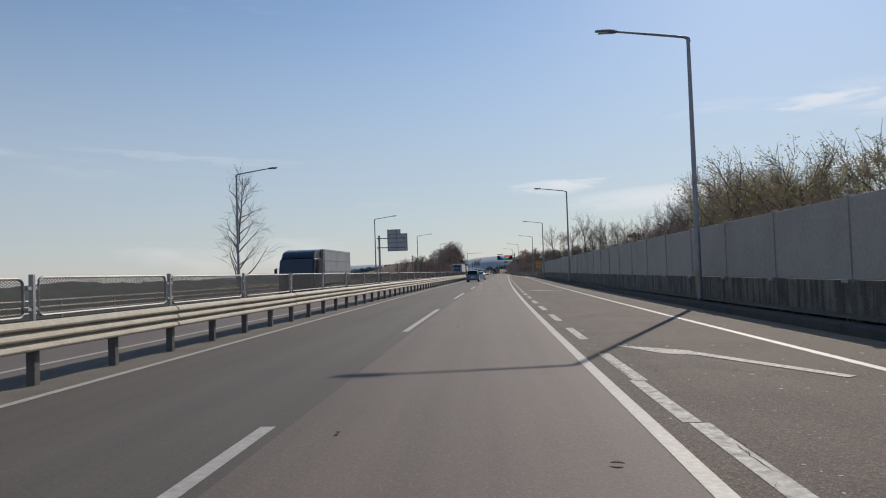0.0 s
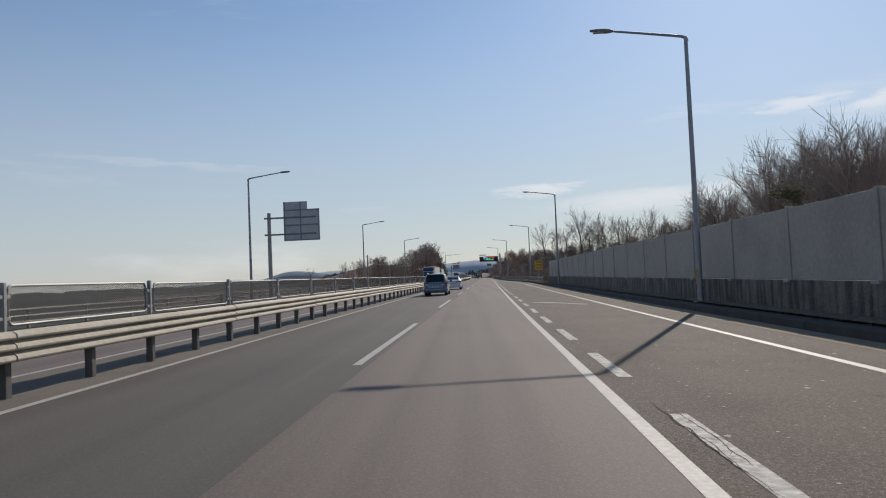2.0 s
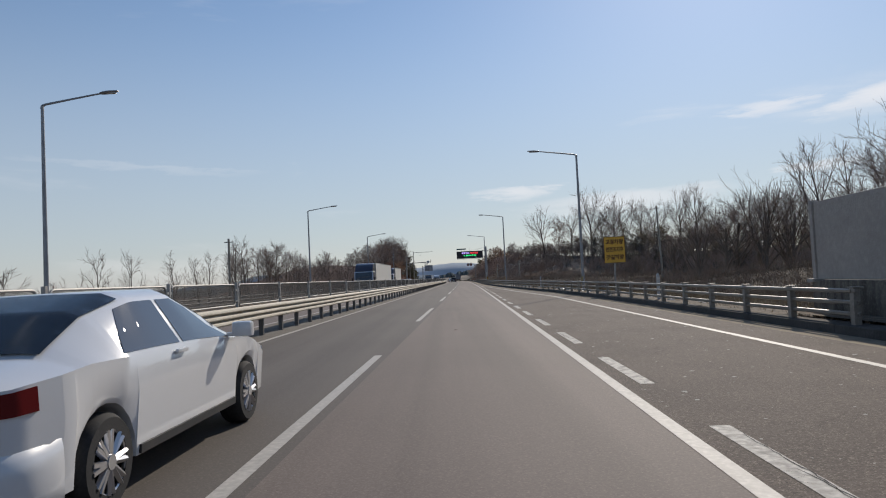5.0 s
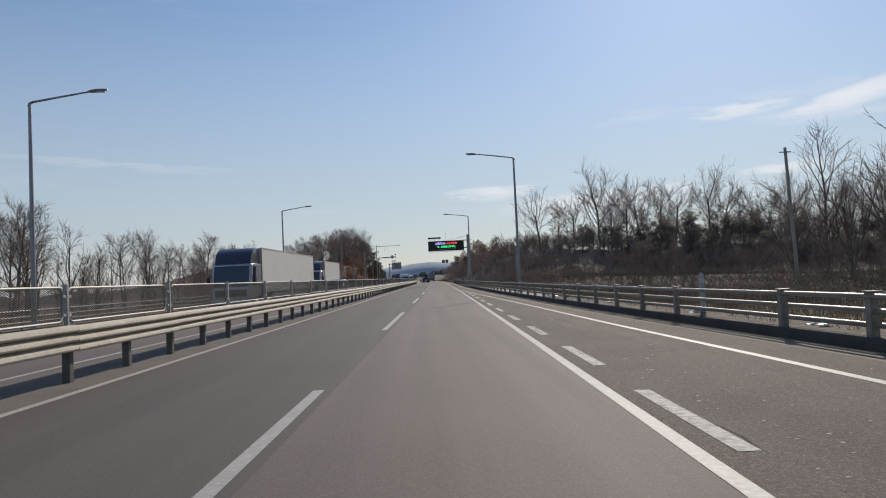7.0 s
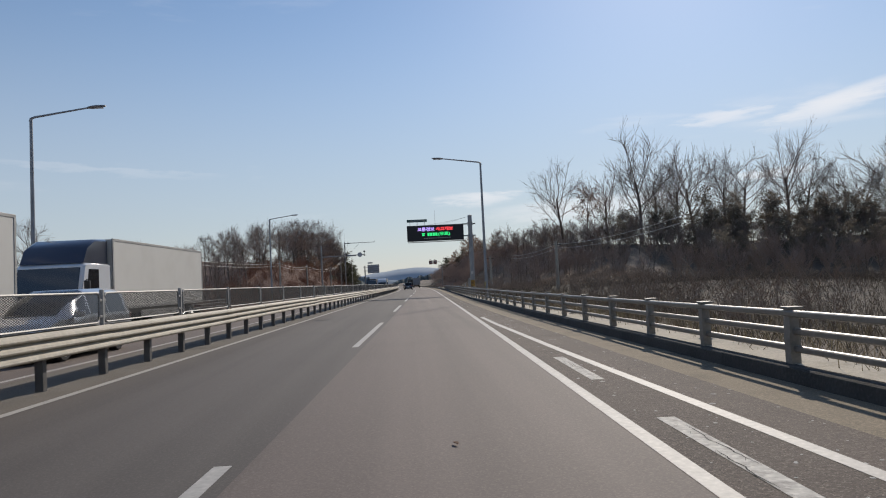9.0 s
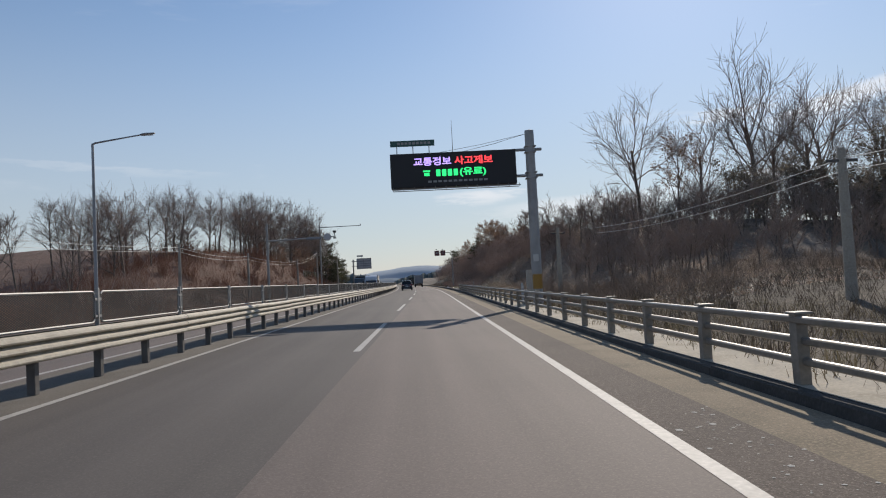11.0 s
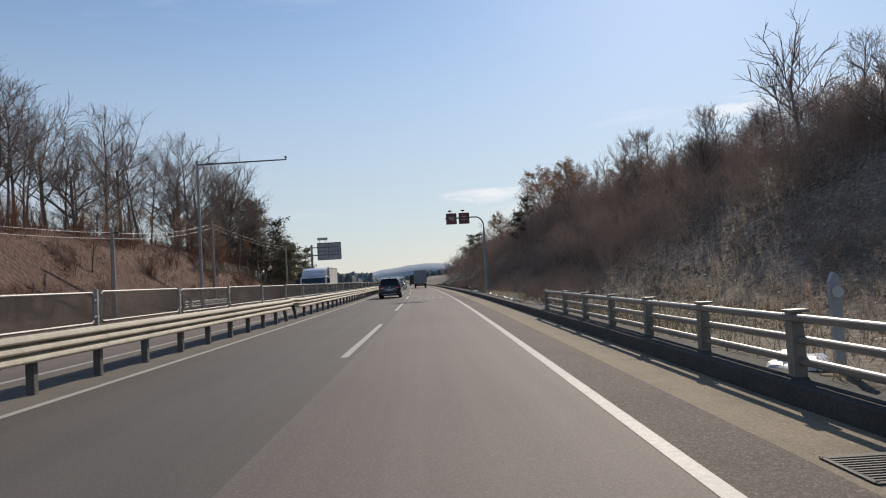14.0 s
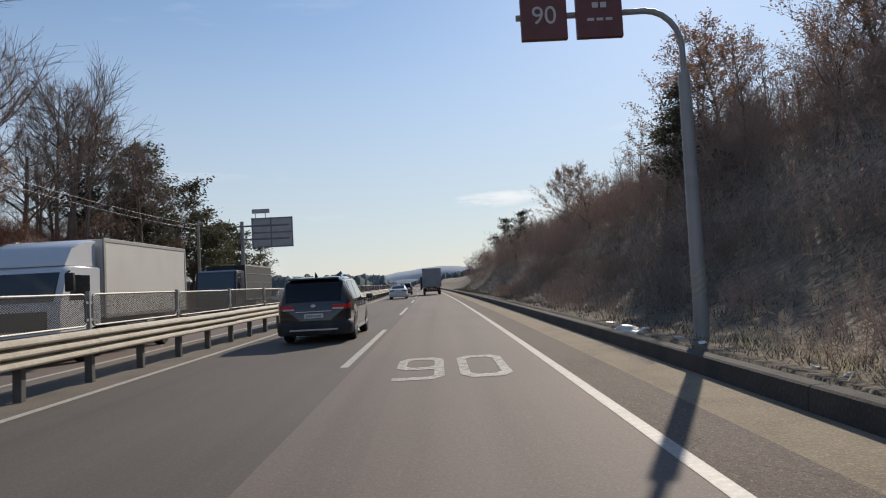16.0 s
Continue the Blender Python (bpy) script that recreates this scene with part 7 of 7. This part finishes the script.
car("van", "silver people carrier on the opposite carriageway", MINIVAN, PAINT_SILVER, spot(219.5, -7.6, 0, 180), (-2.28, -1.95), (0.15, 1.27),
    [(-1.8, -0.85, 0.0, 0.0), (-0.78, 0.1, 0.0, 0.0), (0.18, 0.98, 0.0, -0.5)])


def truck(label, place, cab_mat, box_mat, length, box_top, cab_top, fairing=True, wing_lines=0, width=2.4, cab_len=2.1, fairing_mat=None, dual=True):
    """A cab-over lorry: shaped cab, cargo box with frame, chassis, wheels; its front is at y = 0 and it reaches back to -length."""
    t = thing("truck", label, "truck", place, "lorries")
    hw = width / 2
    bottom = 0.55
    # cab: side outline with a raked screen, drawn across the width with rounded edges
    bm = bmesh.new()
    outline = [(0.0, bottom), (0.03, 1.25), (-0.02, 1.42), (-0.32, cab_top - 0.12), (-0.5, cab_top), (-cab_len, cab_top), (-cab_len, bottom + 0.25)]
    secs = [(-hw, 0.94), (-hw + 0.06, 0.985), (-hw + 0.16, 1.0), (hw - 0.16, 1.0), (hw - 0.06, 0.985), (hw, 0.94)]
    cy, cz = -cab_len / 2, (bottom + cab_top) / 2
    rows = [[bm.verts.new((x, cy + (y - cy) * k, cz + (z - cz) * k)) for y, z in outline] for x, k in secs]
    n = len(outline)
    for a, b in zip(rows, rows[1:]):
        for i in range(n):
            bm.faces.new((a[i], a[(i + 1) % n], b[(i + 1) % n], b[i]))
    bm.faces.new(rows[0])
    bm.faces.new(rows[-1][::-1])
    cab = part("cab", bm, cab_mat, t, smooth=True)
    bm = bmesh.new()
    z0, z1 = 1.44, cab_top - 0.16
    block(bm, (width - 0.26, 0.03, math.hypot(z1 - z0, 0.3)), (0, -0.155, (z0 + z1) / 2), 0.01, Matrix.Rotation(math.atan2(0.3, z1 - z0), 3, "X"))
    part("windscreen", bm, TINT, cab)
    bm = bmesh.new()
    block(bm, (width - 0.5, 0.05, 0.42), (0, 0.03, 1.02), 0.02)
    part("grille", bm, CHASSIS, cab)
    bm = bmesh.new()
    block(bm, (width, 0.22, 0.32), (0, 0.06, 0.5), 0.05)
    part("bumper", bm, cab_mat, t, smooth=True)
    for side in (1, -1):
        bm = bmesh.new()
        block(bm, (0.34, 0.06, 0.2), (side * (hw - 0.28), 0.13, 0.56), 0.02)
        part("headlight", bm, LAMP_CLEAR, t)
        bm = bmesh.new()
        quad = [(-0.42, 1.45), (-1.35, 1.45), (-1.35, cab_top - 0.22), (-0.62, cab_top - 0.22)]
        vs = [bm.verts.new((side * (hw + 0.004), y, z)) for y, z in quad]
        vt = [bm.verts.new((side * (hw - 0.03), y, z)) for y, z in quad]
        bm.faces.new(vs)
        bm.faces.new(vt[::-1])
        for i in range(4):
            bm.faces.new((vs[i], vs[(i + 1) % 4], vt[(i + 1) % 4], vt[i]))
        part("side_window", bm, TINT, cab)
        bm = bmesh.new()
        block(bm, (0.2, 0.1, 0.42), (side * (hw + 0.2), -0.1, 1.85), 0.03)
        tube(bm, [(side * hw, -0.3, 2.05), (side * (hw + 0.2), -0.1, 2.1)], 0.018, 6)
        part("mirror", bm, BLACK, cab, smooth=True)
    if fairing:
        bm = bmesh.new()
        prof = [(-0.45, cab_top), (-0.75, cab_top + (box_top - cab_top) * 0.6), (-1.3, box_top - 0.08), (-cab_len + 0.05, box_top - 0.02), (-cab_len + 0.05, cab_top)]
        secs = [(-hw + 0.1, 0.92), (-hw + 0.22, 1.0), (hw - 0.22, 1.0), (hw - 0.1, 0.92)]
        rows = [[bm.verts.new((x, y, cab_top + (z - cab_top) * k)) for y, z in prof] for x, k in secs]
        for a, b in zip(rows, rows[1:]):
            for i in range(len(prof)):
                bm.faces.new((a[i], a[(i + 1) % len(prof)], b[(i + 1) % len(prof)], b[i]))
        bm.faces.new(rows[0])
        bm.faces.new(rows[-1][::-1])
        part("roof_fairing", bm, fairing_mat or cab_mat, t, smooth=True)
    if cab_mat is PAINT_NAVY and fairing:
        for side in (1, -1):
            for k in range(5):
                bm = bmesh.new()
                block(bm, (0.03, 0.3, 0.05), (side * (hw + 0.005), -cab_len + 0.2, cab_top - 0.85 + 0.17 * k), 0.01)
                part("side_slat", bm, SLAT_BLUE, cab, "pale blue slat behind the cab door")
            bm = bmesh.new()
            block(bm, (0.03, 0.16, box_top - 1.1), (side * (hw + 0.05), -cab_len - 0.3, (box_top + 1.0) / 2), 0.01)
            part("corner_post", bm, CHASSIS, t)
    # cargo box
    y0, y1 = -cab_len - 0.12, -length
    bm = bmesh.new()
    block(bm, (width + 0.06, y0 - y1, box_top - 1.0), (0, (y0 + y1) / 2, (box_top + 1.0) / 2), 0.03)
    box = part("cargo_box", bm, box_mat, t)
    bm = bmesh.new()
    for z in (1.02, box_top - 0.03):
        for side in (1, -1):
            block(bm, (0.05, y0 - y1 + 0.02, 0.1), (side * (hw + 0.02), (y0 + y1) / 2, z), 0.01)
    for y in (y0 - 0.03, y1 + 0.03):
        for side in (1, -1):
            block(bm, (0.05, 0.1, box_top - 1.0), (side * (hw + 0.02), y, (box_top + 1.0) / 2), 0.01)
    part("edge_trim", bm, GALV, box)
    for k in range(wing_lines):
        bm = bmesh.new()
        z = 1.0 + (box_top - 1.0) * (k + 1) / (wing_lines + 1)
        for side in (1, -1):
            block(bm, (0.02, y0 - y1 - 0.1, 0.05), (side * (hw + 0.035), (y0 + y1) / 2, z))
        part("side_rib", bm, SIGN_FRAME, box)
    # rear doors
    for side in (1, -1):
        bm = bmesh.new()
        block(bm, (hw - 0.08, 0.03, box_top - 1.2), (side * hw * 0.5, y1 - 0.012, (box_top + 1.0) / 2), 0.01)
        door = part("rear_door", bm, box_mat, box)
        bm = bmesh.new()
        tube(bm, [(side * 0.3, y1 - 0.05, 1.15), (side * 0.3, y1 - 0.05, box_top - 0.15)], 0.02, 6)
        part("lock_bar", bm, GALV, box)
        bm = bmesh.new()
        block(bm, (0.36, 0.06, 0.12), (side * (hw - 0.25), y1 + 0.05, 0.8), 0.02)
        part("tail_light", bm, TAIL_OFF, t)
    bm = bmesh.new()
    for side in (1, -1):
        block(bm, (0.12, length - 0.4, 0.22), (side * 0.4, -length / 2, 0.85), 0.01)
    block(bm, (width - 0.2, 0.1, 0.14), (0, y1 + 0.1, 0.52), 0.02)
    for side in (1, -1):
        block(bm, (0.3, 1.1, 0.42), (side * (hw - 0.3), y0 - 1.0, 0.66), 0.05)
    part("chassis", bm, CHASSIS, t)
    bm = bmesh.new()
    for side in (1, -1):
        block(bm, (0.03, max(0.5, length - cab_len - 5.2), 0.3), (side * (hw - 0.02), (y0 + y1) / 2, 0.72), 0.01)
    part("side_guard", bm, GALV, t)
    r = 0.48 if length > 9 else 0.38
    ys = [-1.25, y1 + 1.7] + ([y1 + 2.9] if length > 10 else []) + ([-4.2] if length > 15 else [])
    for y in ys:
        for side in (1, -1):
            wheel(t, side * (hw - 0.16), y, r, 0.28, side, 8)
    return t


SLAT_BLUE = car_paint("pale_blue_slats", (0.2, 0.33, 0.5))
FAIR = car_paint("blue_grey_fairing", (0.06, 0.065, 0.095), 0.5)
truck("dark blue cab lorry with a grey panelled cargo body", spot(45.2, -11.3, 0, 180), PAINT_NAVY, BOX_GREY, 11.2, 3.4, 2.75, True, 2, 2.45, 2.4, PAINT_NAVY)
truck("long white box trailer lorry with a dark cab", spot(201.0, -11.4, 0, 180), PAINT_SILVER, BOX_WHITE, 21.0, 3.95, 2.9, True, 0, 2.45, 2.6, FAIR)
truck("white cab lorry with a blue-grey fairing and white box", spot(225.6, -11.3, 0, 180), PAINT_WHITE, BOX_WHITE, 12.6, 3.65, 2.7, True, 0, 2.4, 2.3, FAIR)
truck("small white box lorry with a rounded white fairing", spot(360.45, -7.65, 0, 180), PAINT_WHITE, BOX_WHITE, 7.5, 2.95, 2.25, True, 0, 2.15, 1.9, PAINT_WHITE)
truck("dark tipper lorry on the opposite carriageway", spot(386.0, -11.3, 0, 180), PAINT_NAVY, CHASSIS, 9.0, 3.2, 2.85, False, 3, 2.4, 2.1)
truck("grey box lorry driving ahead in the outer lane", spot(434.5, 1.9, 0, 0), PAINT_WHITE, BOX_GREY, 6.6, 3.25, 2.3, True, 0, 2.2, 1.8, PAINT_WHITE)
truck("dark lorry far ahead in the outer lane", spot(512, 1.9, 0, 0), PAINT_NAVY, CHASSIS, 8.0, 3.1, 2.3, False, 0, 2.3, 1.9)


# ---- litter and stones along the kerb ----
STONE = material("pale_stone", (0.5, 0.48, 0.44), 0.9, stain=0.5, stain_size=0.1, per_object=0.4)


def stone(s, d, size, seed):
    bm = bmesh.new()
    bmesh.ops.create_icosphere(bm, subdivisions=2, radius=size)
    for v in bm.verts:
        k = 0.75 + 0.6 * noise.noise(v.co / size * 1.1 + Vector((seed, 0, 0)))
        v.co = Vector((v.co.x * k, v.co.y * k * 1.4, v.co.z * k * 0.6))
    me = mesh_of("stone", bm, STONE)
    ob = new("stone", me)
    ob.matrix_basis = spot(s, d, ground_z(s, d) + size * 0.25, seed * 50)
    tagged(ob, "pale broken stone lying behind the kerb", "stone", "stones behind the kerb")


rnd = random.Random(8)
for i in range(46):
    s = rnd.uniform(132, 225)
    stone(s, kerb_d(s) + 0.55 + abs(rnd.gauss(0, 0.5)), rnd.uniform(0.05, 0.16), i)
for i in range(14):
    s = rnd.uniform(330, 362)
    stone(s, kerb_d(s) + 0.6 + abs(rnd.gauss(0, 0.5)), rnd.uniform(0.05, 0.14), i + 50)


def plastic_bag(s, d, size=1.0):
    bm = bmesh.new()
    bmesh.ops.create_icosphere(bm, subdivisions=3, radius=0.28)
    for v in bm.verts:
        k = 0.7 + 0.7 * noise.noise(v.co * 4.0) + 0.25 * noise.noise(v.co * 11.0)
        v.co = Vector((v.co.x * k * 1.2, v.co.y * k, max(-0.08, v.co.z * k * 0.8)))
    ob = new("plastic_bag", mesh_of("plastic_bag", bm, BAG, smooth=True))
    ob.matrix_basis = spot(s, d, max(0.16, ground_z(s, d)) + 0.06 * size, s * 40) @ Matrix.Diagonal((size, size * 1.3, size * 0.7, 1))
    tagged(ob, "crumpled white plastic bag on the verge", "litter")


def dry_leaf(s, d, size, turned):
    bm = bmesh.new()
    pts = [(0, -1), (0.35, -0.4), (0.3, 0.3), (0, 1), (-0.3, 0.3), (-0.38, -0.4)]
    top = [bm.verts.new((x * size, y * size, 0.02 + 0.5 * size * abs(x))) for x, y in pts]
    low = [bm.verts.new(v.co - Vector((0, 0, 0.006))) for v in top]
    bm.faces.new(top)
    bm.faces.new(low[::-1])
    for i in range(6):
        bm.faces.new((top[i], top[(i + 1) % 6], low[(i + 1) % 6], low[i]))
    ob = new("dry_leaf", mesh_of("dry_leaf", bm, DEAD_LEAF))
    ob.matrix_basis = spot(s, d, 0.002, turned)
    tagged(ob, "curled brown dry leaf on the asphalt", "leaf", "dry leaves on the road")


for k, (s, d) in enumerate(((6.2, 0.75), (5.1, 3.0), (17.6, 1.25), (44.0, 1.5), (133.0, 1.4), (208.0, 1.9))):
    dry_leaf(s, d, 0.05, k * 77)
BAG = material("white_plastic_film", (0.75, 0.75, 0.74), 0.35)
for s, off, size in ((359.5, 0.47, 1.0), (312.0, 0.62, 1.0), (163.9, 0.62, 0.95), (166.1, 0.6, 0.7), (162.3, 0.7, 0.4), (176.4, 0.7, 0.6), (171.5, 0.75, 0.4), (209.4, 1.0, 0.7), (184.0, 0.8, 0.5), (191.5, 0.9, 0.4)):
    plastic_bag(s, kerb_d(s) + off, size)


def scrap(s, d, size, turned):
    """A bent scrap of paper or film."""
    bm = bmesh.new()
    top = [bm.verts.new((x * size, y * size, 0.01 + size * (0.25 * abs(x) + 0.15 * y))) for x, y in ((-1, -0.6), (0, -0.7), (0.9, -0.5), (1, 0.5), (0.1, 0.7), (-0.9, 0.55))]
    low = [bm.verts.new(v.co - Vector((0, 0, 0.006))) for v in top]
    bm.faces.new(top)
    bm.faces.new(low[::-1])
    for i in range(6):
        bm.faces.new((top[i], top[(i + 1) % 6], low[(i + 1) % 6], low[i]))
    ob = new("paper_scrap", mesh_of("paper_scrap", bm, BAG))
    ob.matrix_basis = spot(s, d, max(0.2, ground_z(s, d)) + 0.01, turned) @ pose(0, 0, 0, random.uniform(-25, 25), random.uniform(-25, 25), 0)
    tagged(ob, "dirty white scrap of paper behind the kerb", "litter", "scraps of litter behind the kerb")


rnd = random.Random(19)
for i in range(60):
    s = rnd.uniform(150, 215) if i < 48 else rnd.uniform(326, 362)
    scrap(s, kerb_d(s) + 0.45 + abs(rnd.gauss(0, 0.35)), rnd.uniform(0.04, 0.13), rnd.uniform(0, 360))


def grit(name, label, count, seed):
    """Pale chips and crumbs strewn over the coarse shoulder."""
    b = Bush()
    rnd = random.Random(seed)
    for _ in range(count):
        s = rnd.uniform(2, 250)
        d = rnd.uniform(LANE + 0.15, gutter_d(s))
        p = at(s, d, 0.003)
        size = rnd.uniform(0.008, 0.022) if rnd.random() < 0.9 else rnd.uniform(0.025, 0.045)
        o, n = len(b.verts), 5
        turn0, tall = rnd.uniform(0, 6), size * rnd.uniform(0.05, 0.15)
        for i in range(n):
            a = turn0 + i * math.tau / n
            b.verts.append(p + Vector((math.cos(a), math.sin(a), 0)) * size * rnd.uniform(0.6, 1.2))
        b.verts.append(p + Vector((0, 0, tall)))
        b.faces += [(o + i, o + (i + 1) % n, o + n) for i in range(n)]
    tagged(new(name, b.mesh(name, STONE)), label, "gravel", kind="stuff")


grit("loose_chippings", "pale stone chips and crumbs strewn on the shoulder", 4200, 9)
